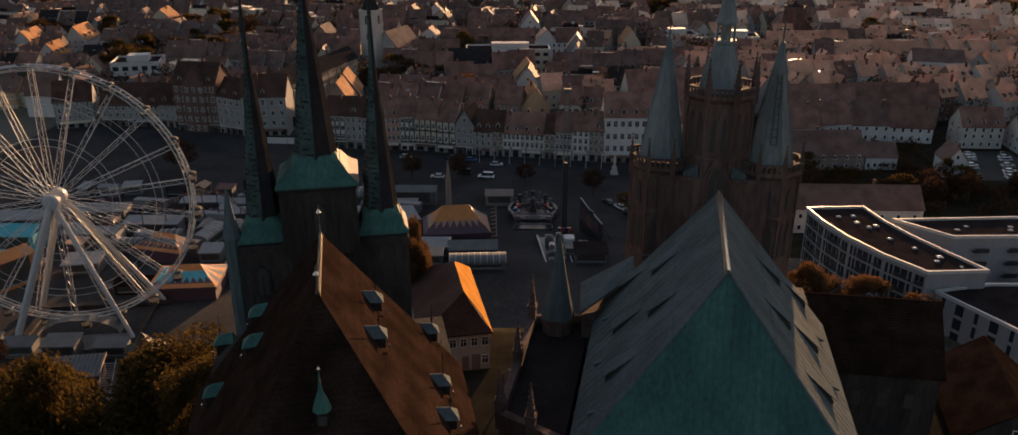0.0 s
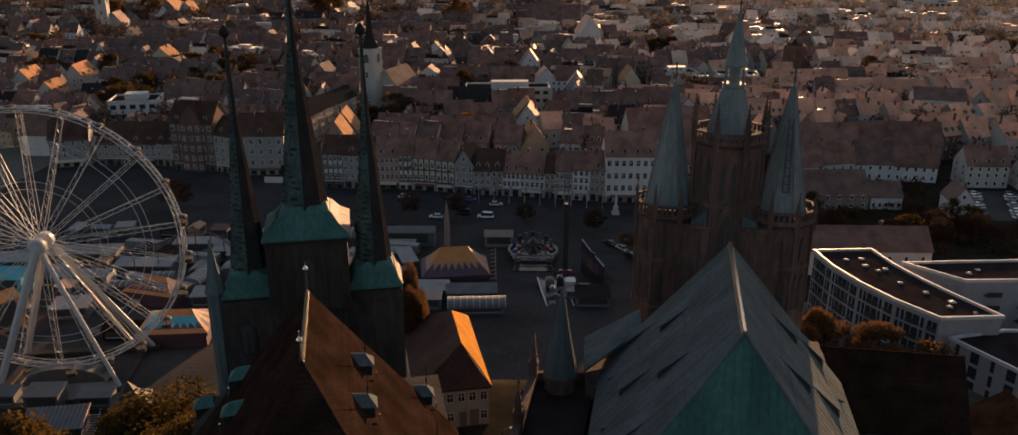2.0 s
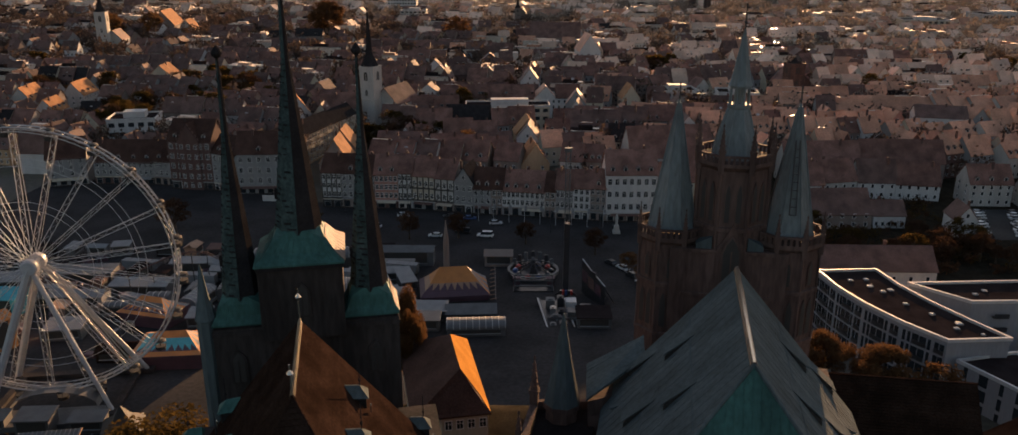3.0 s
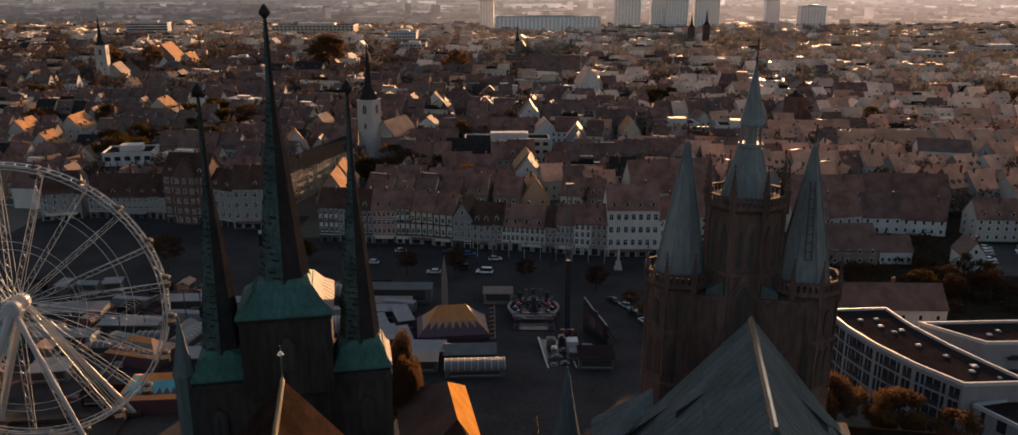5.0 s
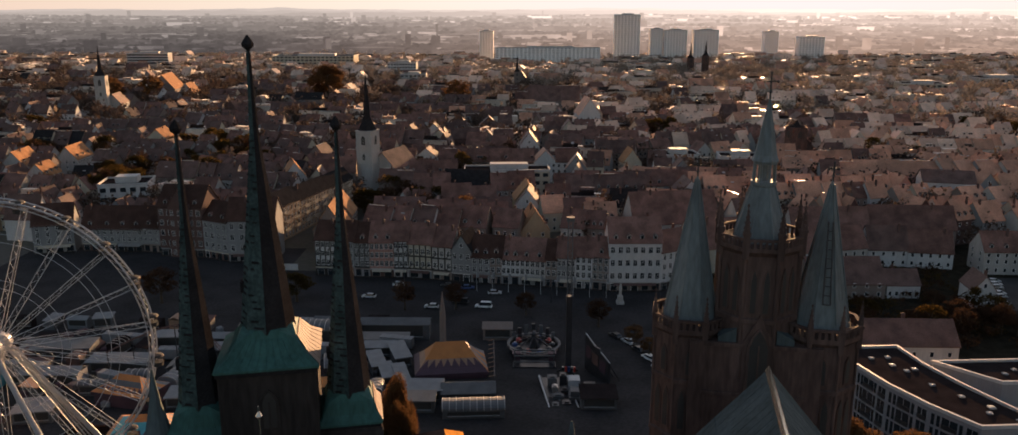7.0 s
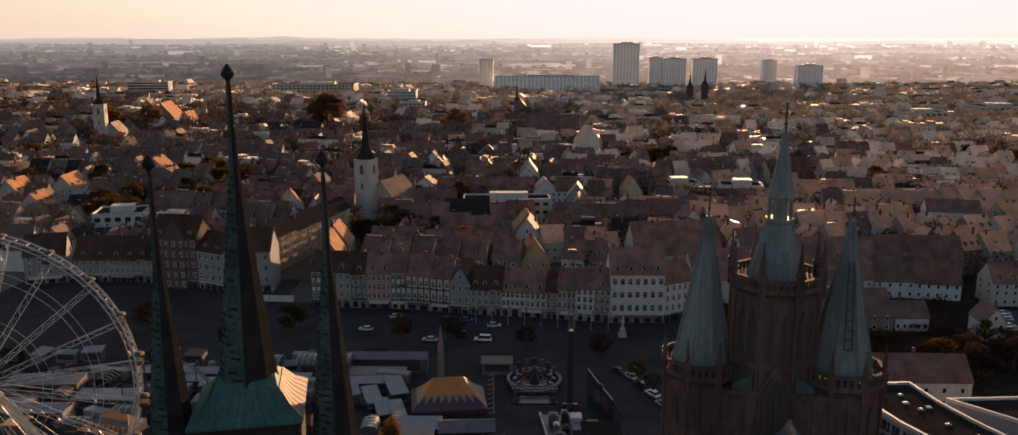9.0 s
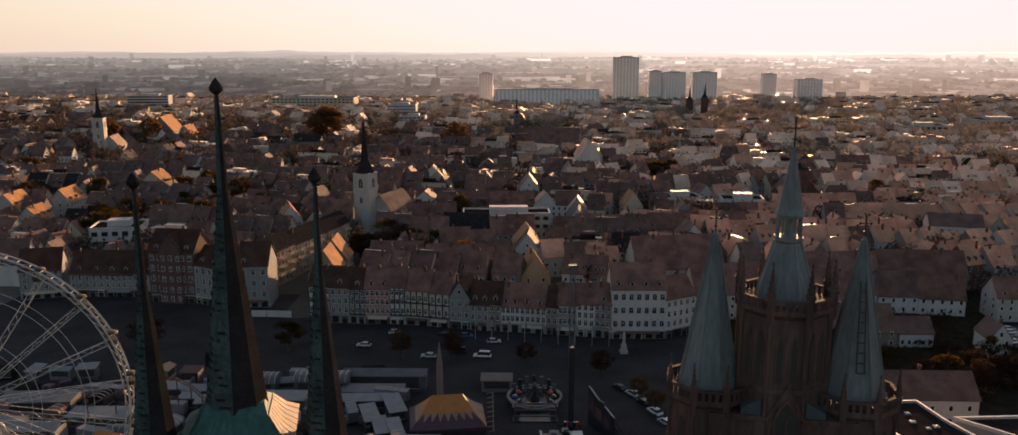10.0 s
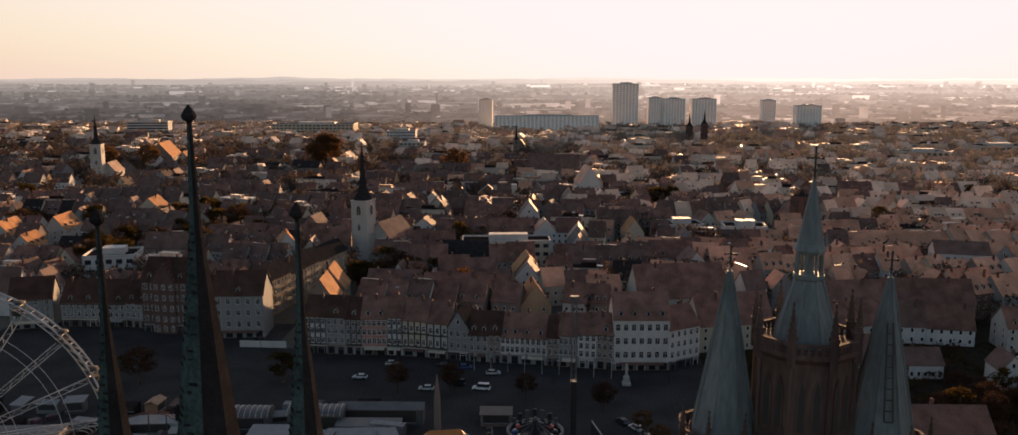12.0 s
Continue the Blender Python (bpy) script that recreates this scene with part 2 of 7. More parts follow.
def lattice(xs, zs, holes, y0, y1):
    """One connected plate with openings: cells of a grid from y0 to y1 but for the holes."""
    s, at, nx, nz = Shape(), {}, len(xs) - 1, len(zs) - 1

    def v(i, k, back):
        if (i, k, back) not in at:
            at[(i, k, back)] = len(s.v)
            s.v.append((xs[i], y1 if back else y0, zs[k]))
        return at[(i, k, back)]

    full = {(i, k) for i in range(nx) for k in range(nz)} - set(holes)
    for i, k in sorted(full):
        s.f.append((v(i, k, 0), v(i + 1, k, 0), v(i + 1, k + 1, 0), v(i, k + 1, 0)))
        s.f.append((v(i, k + 1, 1), v(i + 1, k + 1, 1), v(i + 1, k, 1), v(i, k, 1)))
        for di, dk, (a, b) in ((-1, 0, ((0, 1), (0, 0))), (1, 0, ((1, 0), (1, 1))), (0, -1, ((0, 0), (1, 0))), (0, 1, ((1, 1), (0, 1)))):
            if (i + di, k + dk) not in full:
                s.f.append((v(i + a[0], k + a[1], 0), v(i + a[0], k + a[1], 1), v(i + b[0], k + b[1], 1), v(i + b[0], k + b[1], 0)))
    return s


def rim(outline, z, w=0.5, h=0.7):
    """A kerb running round a closed outline, mitred at the corners."""
    n, rings = len(outline), []
    for i in list(range(n)) + [0]:
        p, q, r = (Vector(outline[(i + o) % n]) for o in (-1, 0, 1))
        a, b = (q - p).normalized(), (r - q).normalized()
        m = Vector((a.y + b.y, -a.x - b.x)).normalized()
        m *= w / 2 / max(0.4, m.dot(Vector((a.y, -a.x))))
        rings.append([(q.x + m.x * e, q.y + m.y * e, z + f * h / 2) for e, f in ((-1, -1), (1, -1), (1, 1), (-1, 1))])
    return Shape().loft(rings, False, False)


def part(name, shape, mat, parent, label="", m=None):
    """One mesh object under a thing or a part; shape is a Shape or a mesh to share."""
    ob = new(name, shape.mesh(name, mat) if isinstance(shape, Shape) else shape)
    ob.parent = parent
    if m is not None:
        ob.matrix_basis = m
    return tagged(ob, label)


def thing(name, m, label, category, group="", kind=""):
    ob = new(name)
    ob.empty_display_size = 0.5
    ob.matrix_basis = m
    return tagged(ob, label, category, group, kind)


def solid(name, shape, mat, label, category, group="", kind="", m=None):
    ob = new(name, shape.mesh(name, mat) if isinstance(shape, Shape) else shape)
    if m is not None:
        ob.matrix_basis = m
    return tagged(ob, label, category, group, kind)


def gable(s, x0, x1, y0, y1, z, h, over=0.35, th=0.22, along="x"):
    """A saddle roof of two slabs with thickness, its ridge along x or y."""
    if along == "x":
        mid, half = (y0 + y1) / 2, (y1 - y0) / 2
    else:
        mid, half = (x0 + x1) / 2, (x1 - x0) / 2
    k = h / half
    sect = [(-half - over, z - over * k), (0, z + h), (half + over, z - over * k), (half + over, z - over * k + th), (0, z + h + th * 1.3), (-half - over, z - over * k + th)]
    rings = []
    for e in ((x0 - over, x1 + over) if along == "x" else (y0 - over, y1 + over)):
        rings.append([(e, mid + a, b) if along == "x" else (mid + a, e, b) for a, b in sect])
    # two convex halves keep the section clean
    for half_ring in ((0, 1, 4, 5), (1, 2, 3, 4)):
        s.loft([[r[i] for i in half_ring] for r in rings])
    return s


def house_body(s, w, d, h, rh, along):
    """Walls with their gables, front at y=0."""
    x0, x1 = -w / 2, w / 2
    s.box(x0, 0, 0, x1, d, h)
    if along == "x":
        s.loft([[(x, 0, h), (x, d, h), (x, d / 2, h + rh)] for x in (x0, x1)])
    else:
        s.loft([[(x0, y, h), (x1, y, h), (0, y, h + rh)] for y in (0, d)])
    return s


# ---- ground ----
def smooth(a):
    a = max(0.0, min(1.0, a))
    return a * a * (3 - 2 * a)


def height(x, y):
    """The square lies flat, rises a little towards the churches, which stand on a hill."""
    dx, dy = max(-30 - x, 0, x - 60), max(-80 - y, 0, y - 116)
    hill = smooth(1 - math.hypot(dx, dy) / 26)
    base = 5 * smooth((240 - y) / 90)
    return base + (26 - base) * hill


def in_square(x, y):
    return -185 < x < 64 and 126 < y < 300 - 0.12 * max(0, x + 20) + (30 if x < -80 else 0)


def spread(lo, hi, fine, far, inner):
    """Grid lines: fine inside, growing outwards."""
    out, a = [], inner[0]
    while a <= inner[1]:
        out.append(a)
        a += fine
    step = fine
    while a < hi:
        out.append(a)
        step *= 1.3
        a += min(step, far)
    out.append(hi)
    a, step = inner[0], fine
    while a > lo:
        step *= 1.3
        a -= min(step, far)
        out.insert(0, max(a, lo))
    return out


gx, gy = spread(-4600, 4600, 4, 300, (-190, 120)), spread(-1500, 4900, 4, 300, (-40, 330))
gv = [(x, y, height(x, y)) for y in gy for x in gx]
gf, gm = [], []
for j in range(len(gy) - 1):
    for i in range(len(gx) - 1):
        k = j * len(gx) + i
        gf.append((k, k + 1, k + len(gx) + 1, k + len(gx)))
        cx, cy = (gx[i] + gx[i + 1]) / 2, (gy[j] + gy[j + 1]) / 2
        hz = height(cx, cy)
        # flat ground left of the hill foot takes dark grass as painted shade
        # index 4: far yards, paled for haze
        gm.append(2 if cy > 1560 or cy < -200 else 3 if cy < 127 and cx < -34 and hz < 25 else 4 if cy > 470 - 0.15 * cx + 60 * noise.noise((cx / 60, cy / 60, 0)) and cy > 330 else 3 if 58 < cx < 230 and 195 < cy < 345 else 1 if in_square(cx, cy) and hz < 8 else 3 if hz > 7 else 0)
ground_mesh = bpy.data.meshes.new("ground")
ground_mesh.from_pydata(gv, [], gf)
for mat in (TOWN_GROUND, PAVING, FIELDS, GRASS_AND_SHADE, HAZE_GROUND):
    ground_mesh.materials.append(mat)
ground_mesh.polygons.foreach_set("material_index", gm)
for p in ground_mesh.polygons:
    p.use_smooth = True
tagged(new("ground", ground_mesh), "paved square, grassy church hill and town ground out to fields", "ground", kind="structure")

# woods and hills in the distance; haze painted as their own glow, paler the farther they lie, brighter towards the sun
far_haze_mat = bpy.data.materials.new("distance")
far_haze_mat.use_nodes = True
fn, fl = far_haze_mat.node_tree.nodes, far_haze_mat.node_tree.links
hb = fn["Principled BSDF"]
hb.inputs["Base Color"].default_value, hb.inputs["Roughness"].default_value = (0, 0, 0, 1), 1.0
hb.inputs["Specular IOR Level"].default_value = 0.0
pos, cut = fn.new("ShaderNodeNewGeometry"), fn.new("ShaderNodeSeparateXYZ")
fl.new(pos.outputs["Position"], cut.inputs[0])


def far_node(kind, **values):
    n = fn.new("ShaderNode" + kind)
    for k, v in values.items():
        n.inputs[k.replace("_", " ")].default_value = v
    return n


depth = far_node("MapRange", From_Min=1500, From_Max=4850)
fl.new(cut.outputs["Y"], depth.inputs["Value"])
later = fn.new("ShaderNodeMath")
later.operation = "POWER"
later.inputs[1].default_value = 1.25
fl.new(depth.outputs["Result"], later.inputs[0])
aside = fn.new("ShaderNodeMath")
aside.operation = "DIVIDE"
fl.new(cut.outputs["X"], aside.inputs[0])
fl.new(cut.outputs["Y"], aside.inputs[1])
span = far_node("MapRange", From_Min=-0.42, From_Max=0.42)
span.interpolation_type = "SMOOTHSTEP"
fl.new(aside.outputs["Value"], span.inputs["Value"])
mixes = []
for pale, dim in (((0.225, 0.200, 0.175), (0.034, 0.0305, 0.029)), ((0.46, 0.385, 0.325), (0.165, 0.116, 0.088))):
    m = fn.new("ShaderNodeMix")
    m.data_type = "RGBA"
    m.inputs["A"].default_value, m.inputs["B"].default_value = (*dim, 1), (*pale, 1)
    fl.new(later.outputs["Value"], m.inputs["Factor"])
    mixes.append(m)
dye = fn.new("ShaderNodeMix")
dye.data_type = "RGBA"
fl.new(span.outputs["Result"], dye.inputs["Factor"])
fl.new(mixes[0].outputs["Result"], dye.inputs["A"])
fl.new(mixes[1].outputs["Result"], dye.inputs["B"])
# woods, fields and roofs as dim and light patches, fading out with the distance
stretch, patch, tint = far_node("Mapping", Scale=(0.02, 0.004, 0.02)), far_node("TexNoise", Scale=1.0, Detail=5.0), fn.new("ShaderNodeHueSaturation")
fl.new(pos.outputs["Position"], stretch.inputs["Vector"])
fl.new(stretch.outputs["Vector"], patch.inputs["Vector"])
least, most = far_node("MapRange", From_Max=0.5, To_Min=0.78, To_Max=1.0), far_node("MapRange", From_Max=0.5, To_Min=1.2, To_Max=1.0)
patch_range = far_node("MapRange", From_Min=0.35, From_Max=0.65)
for n, k in ((least, "To Min"), (most, "To Max")):
    fl.new(depth.outputs["Result"], n.inputs["Value"])
    fl.new(n.outputs["Result"], patch_range.inputs[k])
fl.new(patch.outputs["Fac"], patch_range.inputs["Value"])
fl.new(dye.outputs["Result"], tint.inputs["Color"])
fl.new(patch_range.outputs["Result"], tint.inputs["Value"])
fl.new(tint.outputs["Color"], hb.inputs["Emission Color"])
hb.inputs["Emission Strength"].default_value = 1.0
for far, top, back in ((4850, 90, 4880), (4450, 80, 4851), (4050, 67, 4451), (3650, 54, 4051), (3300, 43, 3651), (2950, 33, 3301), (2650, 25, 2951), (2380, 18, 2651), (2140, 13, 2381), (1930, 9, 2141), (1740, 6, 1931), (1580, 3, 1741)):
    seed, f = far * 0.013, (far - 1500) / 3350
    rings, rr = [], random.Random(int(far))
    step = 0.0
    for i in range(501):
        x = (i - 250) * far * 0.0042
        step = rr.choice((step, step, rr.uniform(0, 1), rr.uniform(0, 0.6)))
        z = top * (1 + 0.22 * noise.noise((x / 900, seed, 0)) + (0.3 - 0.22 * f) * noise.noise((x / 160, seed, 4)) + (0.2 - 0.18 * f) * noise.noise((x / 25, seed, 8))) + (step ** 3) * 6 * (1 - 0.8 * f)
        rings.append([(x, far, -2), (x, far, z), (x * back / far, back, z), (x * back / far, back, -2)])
    solid("backdrop", Shape().loft(rings), far_haze_mat, "long low wooded hills far off, haze painted as a glow", "hills", kind="structure")


# roofs, halls and trees of the outskirts, small with distance, glowing in place of haze
OUT = ((1580, 3, 1741), (1740, 6, 1931), (1930, 9, 2141), (2140, 13, 2381), (2380, 18, 2651), (2650, 25, 2951), (2950, 33, 3301), (3300, 43, 3651), (3650, 54, 4051))


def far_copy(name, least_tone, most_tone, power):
    """The distance material, haze in its glow, with a tone of its own for each piece."""
    m = far_haze_mat.copy()
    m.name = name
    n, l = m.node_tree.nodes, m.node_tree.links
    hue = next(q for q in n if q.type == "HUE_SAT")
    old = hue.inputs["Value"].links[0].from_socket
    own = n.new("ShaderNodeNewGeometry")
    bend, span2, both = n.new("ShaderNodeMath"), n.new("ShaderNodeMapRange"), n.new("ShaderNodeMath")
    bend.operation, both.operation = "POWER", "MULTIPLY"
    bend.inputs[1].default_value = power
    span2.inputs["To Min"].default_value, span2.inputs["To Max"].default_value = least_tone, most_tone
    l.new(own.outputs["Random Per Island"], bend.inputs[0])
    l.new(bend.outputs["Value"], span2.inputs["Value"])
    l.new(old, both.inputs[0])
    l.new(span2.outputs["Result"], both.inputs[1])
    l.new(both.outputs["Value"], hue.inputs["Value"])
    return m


outskirts, out_trees, orng = Shape(), Shape(), random.Random(77)
for far, top, back in OUT:
    for _ in range(420):
        y = orng.uniform(far + 4, back - 4)
        x = orng.uniform(-0.66, 0.68) * y
        built_up = noise.noise((x / 420, y / 260, 3.1)) > -0.12
        z = top * (1 + 0.22 * noise.noise((x / 900, far * 0.013, 0)))
        if built_up:
            w, d, h = orng.choice((orng.uniform(10, 26), orng.uniform(14, 40), orng.uniform(50, 150))), orng.uniform(10, 24), orng.uniform(5, 11)
            if orng.random() < 0.03:
                w, h = orng.uniform(5, 18), orng.uniform(18, 34)
            a = orng.uniform(-12, 12)
            c, n0 = math.cos(radians(a)), math.sin(radians(a))
            k = len(outskirts.v)
            body = Shape().box(-w / 2, 0, -6, w / 2, d, h)
            if w < 40 and h < 12:
                body = Shape().box(-w / 2, 0, -6, w / 2, d, h * 0.6).loft([[(e, 0, h * 0.6), (e, d, h * 0.6), (e, d / 2, h * 1.2)] for e in (-w / 2, w / 2)])
            outskirts.v += [(x + p * c - q * n0, y + p * n0 + q * c, z + r) for p, q, r in body.v]
            outskirts.f += [tuple(i + k for i in f) for f in body.f]
        for _ in range(1 if built_up else 5):
            tx, ty, tr, th = x + orng.uniform(-60, 60), min(back - 2, max(far + 2, y + orng.uniform(-15, 15))), orng.uniform(6, 16), orng.uniform(6, 13)
            rings = []
            for f, g in ((1.0, -4), (1.05, 0.35), (0.75, 0.75), (0.25, 1.0)):
                rings.append([(tx + tr * f * orng.uniform(0.8, 1.15) * math.cos(1.047 * i), ty + 4 * f * math.sin(1.047 * i), z + (g if g < 0 else th * g * orng.uniform(0.88, 1.1))) for i in range(6)])
            out_trees.loft(rings)
solid("outskirts_backdrop", outskirts, far_copy("distant_roofs", 0.88, 1.9, 6.0), "low houses and long halls far off, glowing with painted haze", "houses", kind="stuff")
solid("outskirts_backdrop", out_trees, far_copy("distant_trees", 0.72, 0.95, 1.0), "bands of trees far off, haze painted into their colour", "trees", kind="stuff")


# ---- churches ----
def lancet(s, x, y, z, w, h, out, axis="y"):
    """A pointed opening's dark filling, standing off a wall face by out."""
    pts = [(-w / 2, 0), (w / 2, 0), (w / 2, h * 0.72), (w * 0.3, h * 0.88), (0, h), (-w * 0.3, h * 0.88), (-w / 2, h * 0.72)]
    if axis == "y":
        s.loft([[(x + a, y, z + b) for a, b in pts], [(x + a, y + out, z + b) for a, b in pts]])
    else:
        s.loft([[(x, y + a, z + b) for a, b in pts], [(x + out, y + a, z + b) for a, b in pts]])
    return s


def lancet_window(parent, x, y, z, w, h, out, axis="y", stone=SANDSTONE):
    """Stone surround proud of the wall, dark louvres within it, a mullion down the middle."""
    frame_ob = part("window", lancet(Shape(), x, y, z, w + 0.5, h + 0.4, out, axis), stone, parent)
    part("louvre", lancet(Shape(), x, y + (out * 0.9 if axis == "y" else 0), z + 0.2, w, h, out * 0.35, axis) if axis == "y"
         else lancet(Shape(), x + out * 0.9, y, z + 0.2, w, h, out * 0.35, axis), LOUVRE, frame_ob)
    if w > 0.9:
        s = Shape()
        if axis == "y":
            s.box(x - 0.08, y + out * 1.5, z + 0.1, x + 0.08, y, z + h * 0.8)
        else:
            s.box(x, y - 0.08, z + 0.1, x + out * 1.5, y + 0.08, z + h * 0.8)
        part("mullion", s, stone, frame_ob)


def pinnacle(parent, x, y, z, r, h, mat):
    """Square shaft with gablets, a crocketed spirelet and a finial."""
    s = Shape().box(x - r, y - r, z, x + r, y + r, z + h * 0.45)
    s.box(x - r * 1.25, y - r * 1.25, z + h * 0.43, x + r * 1.25, y + r * 1.25, z + h * 0.48)
    s.cone(4, x, y, [(r * 1.35, z + h * 0.48), (r * 0.12, z + h * 0.95)], 0.5)
    for k in range(4):
        f = 0.55 + 0.1 * k
        s.cone(4, x, y, [(r * (1.45 - 1.1 * (f - 0.48) / 0.47), z + h * f), (r * (1.2 - 1.1 * (f - 0.48) / 0.47), z + h * (f + 0.03))], 0)
    s.cone(6, x, y, [(r * 0.15, z + h * 0.93), (r * 0.4, z + h * 0.96), (r * 0.1, z + h)])
    return part("pinnacle", s, mat, parent)


def cross(parent, x, y, z, h):
    s = Shape().box(x - 0.07, y - 0.07, z, x + 0.07, y + 0.07, z + h)
    s.box(x - h * 0.24, y - 0.05, z + h * 0.64, x + h * 0.24, y + 0.05, z + h * 0.69)
    s.cone(8, x, y, [(0.05, z + h * 0.22), (0.22, z + h * 0.28), (0.05, z + h * 0.34)])
    for dx, dz in ((-h * 0.24, 0.66), (h * 0.24, 0.66), (0, 1.0)):
        s.cone(6, x + dx, y, [(0.05, z + h * dz - 0.12), (0.14, z + h * dz), (0.05, z + h * dz + 0.12)])
    return part("cross", s, LOUVRE, parent, "wrought iron cross on the spire tip")


def seams(s, a, b, c, d, n, r=0.07):
    """Standing seams between edge a-b (top) and edge c-d (bottom)."""
    a, b, c, d = map(Vector, (a, b, c, d))
    for i in range(n + 1):
        f = i / n
        p, q = a.lerp(b, f), c.lerp(d, f)
        if (q - p).length > 0.2:
            s.beam(p, q, r, r * 1.6)
    return s


DOM = thing("cathedral", pose(24.1, 101.2, 26, 0, 0, -10), "gothic sandstone cathedral with three spires and grey-green metal roof", "church")
RZ, EZ, HW, UE, UA, UB = 33.2, 18.5, 12.4, -13.6, -33.6, -42.4  # ridge and eave over the hill, half width, east end, hip apex, hip foot
part("nave_wall", Shape().box(-11.6, -41.6, -2, 11.6, -4, EZ), SANDSTONE, DOM)
for i in range(8):
    y = -40 + 4.4 * i
    for side in (-1, 1):
        s = Shape().box(side * 11.6, y - 0.5, -2, side * 13.2, y + 0.5, EZ - 3)
        s.loft([[(side * 11.6, y - 0.5, EZ - 3), (side * 13.2, y - 0.5, EZ - 3), (side * 13.2, y + 0.5, EZ - 3), (side * 11.6, y + 0.5, EZ - 3)],
                [(side * 11.6, y - 0.5, EZ - 1), (side * 11.7, y - 0.5, EZ - 1), (side * 11.7, y + 0.5, EZ - 1), (side * 11.6, y + 0.5, EZ - 1)]])
        part("buttress", s, SANDSTONE, DOM)
for side in (-1, 1):
    s = Shape()
    top, low = [(0, UA, RZ), (0, UE, RZ)], [(side * HW, UB, EZ), (side * HW, UE, EZ)]
    s.loft([[top[0], top[1], low[1], low[0]], [(x, y, z + 0.25) for x, y, z in (top[0], top[1], low[1], low[0])]])
    roof = part("roof", s, LEAD, DOM, "grey-green patinated sheet metal roof slope")
    n, w = 46, (UE - UB) / 46
    for i in range(n):
        y0, y1 = UB + w * i + 0.015, UB + w * (i + 1) - 0.015
        f0, f1 = [min(1.0, max(0.0, (yy - UB) / (UA - UB))) for yy in (y0, y1)]
        zs = [EZ + (RZ - EZ) * f for f in (f0, f1)]
        lift = 0.27 + 0.02 * (i % 2)
        strip = [(side * HW * (1 - f0), y0, zs[0]), (side * HW * (1 - f1), y1, zs[1]), (side * HW, y1, EZ), (side * HW, y0, EZ)]
        part("roof_panel", Shape().loft([[(a, b, c + o) for a, b, c in strip] for o in (lift, lift + 0.03)]), LEAD, roof)
    s = Shape()
    for f in (0.33, 0.66):
        y0 = UB + (UA - UB) * f
        s.beam((side * HW * (1 - f), y0, EZ + (RZ - EZ) * f + 0.3), (side * HW * (1 - f), UE, EZ + (RZ - EZ) * f + 0.3), 0.12, 0.08)
    part("course_joint", s, LEAD, roof)
    k = (RZ - EZ) / HW
    for y, v0 in ((-19.8, 3.8), (-28.8, 3.8), (-16.2, 7.2), (-25.6, 7.2), (-34.2, 7.2)):
        v1 = v0 + 2.6
        z0, z1 = RZ - k * v0 + 0.25, RZ - k * v1 + 0.25
        lid = Shape().loft([[(side * v0, y - 0.1, z0), (side * (v1 + 0.25), y - 0.1, z1 + 0.55), (side * (v1 + 0.25), y + 1.9, z1 + 0.55), (side * v0, y + 1.9, z0)],
                            [(side * v0, y - 0.1, z0 + 0.1), (side * (v1 + 0.25), y - 0.1, z1 + 0.62), (side * (v1 + 0.25), y + 1.9, z1 + 0.62), (side * v0, y + 1.9, z0 + 0.1)]])
        dormer = part("dormer", lid, LEAD, DOM, "low shed dormer with metal lid")
        cheek = Shape().loft([[(side * v0, yy, z0 + 0.02), (side * v1, yy, z1 - 0.1), (side * v1, yy, z1 + 0.52)] for yy in (y, y + 1.8)])
        part("cheek", cheek, LOUVRE, dormer)
    for y, v in ((-38.2, 10.6), (-29.5, 10.9), (-20.5, 10.9)):
        z = RZ - k * v
        part("roof_hatch", Shape().loft([[(side * (v - 0.4), y, z + 0.3), (side * (v + 0.4), y, z + 0.25), (side * (v + 0.4), y + 0.5, z + 0.25), (side * (v - 0.4), y + 0.5, z + 0.3)],
                                         [(side * (v - 0.4), y, z + 0.75), (side * (v + 0.4), y, z + 0.4), (side * (v + 0.4), y + 0.5, z + 0.4), (side * (v - 0.4), y + 0.5, z + 0.75)]]), LEAD, roof)
hip = part("hip_roof", Shape().loft([[(0, UA, RZ), (-HW, UB, EZ), (HW, UB, EZ)], [(0, UA, RZ + 0.28), (-HW, UB - 0.05, EZ + 0.28), (HW, UB - 0.05, EZ + 0.28)]]), COPPER, DOM, "green verdigris copper hip end")
s = Shape()
for i in range(-18, 19):
    x = i * 0.66
    f = 1 - abs(x) / HW
    s.beam((x, UA + (UB - UA) * (1 - f) - 0.02, EZ + (RZ - EZ) * f + 0.31), (x, UB - 0.05, EZ + 0.29), 0.03, 0.03)
part("standing_seams", s, COPPER, hip)
s = Shape()
for x in (-1, 1):
    s.tube((0, UA, RZ + 0.3), (x * HW, UB, EZ + 0.3), 0.14, 6)
part("hip_cap", s, LEAD, hip)
part("ridge_cap", Shape().loft([[(-0.3, y, RZ + 0.08), (0.3, y, RZ + 0.08), (0.1, y, RZ + 0.5), (-0.1, y, RZ + 0.5)] for y in (UA, UE)]), GILT, DOM, "bright metal ridge cap")
part("gable_wall", Shape().loft([[(-HW + 0.3, y, EZ), (HW - 0.3, y, EZ), (0, y, RZ - 0.2)] for y in (UE - 0.5, UE - 0.1)]), SANDSTONE, DOM)
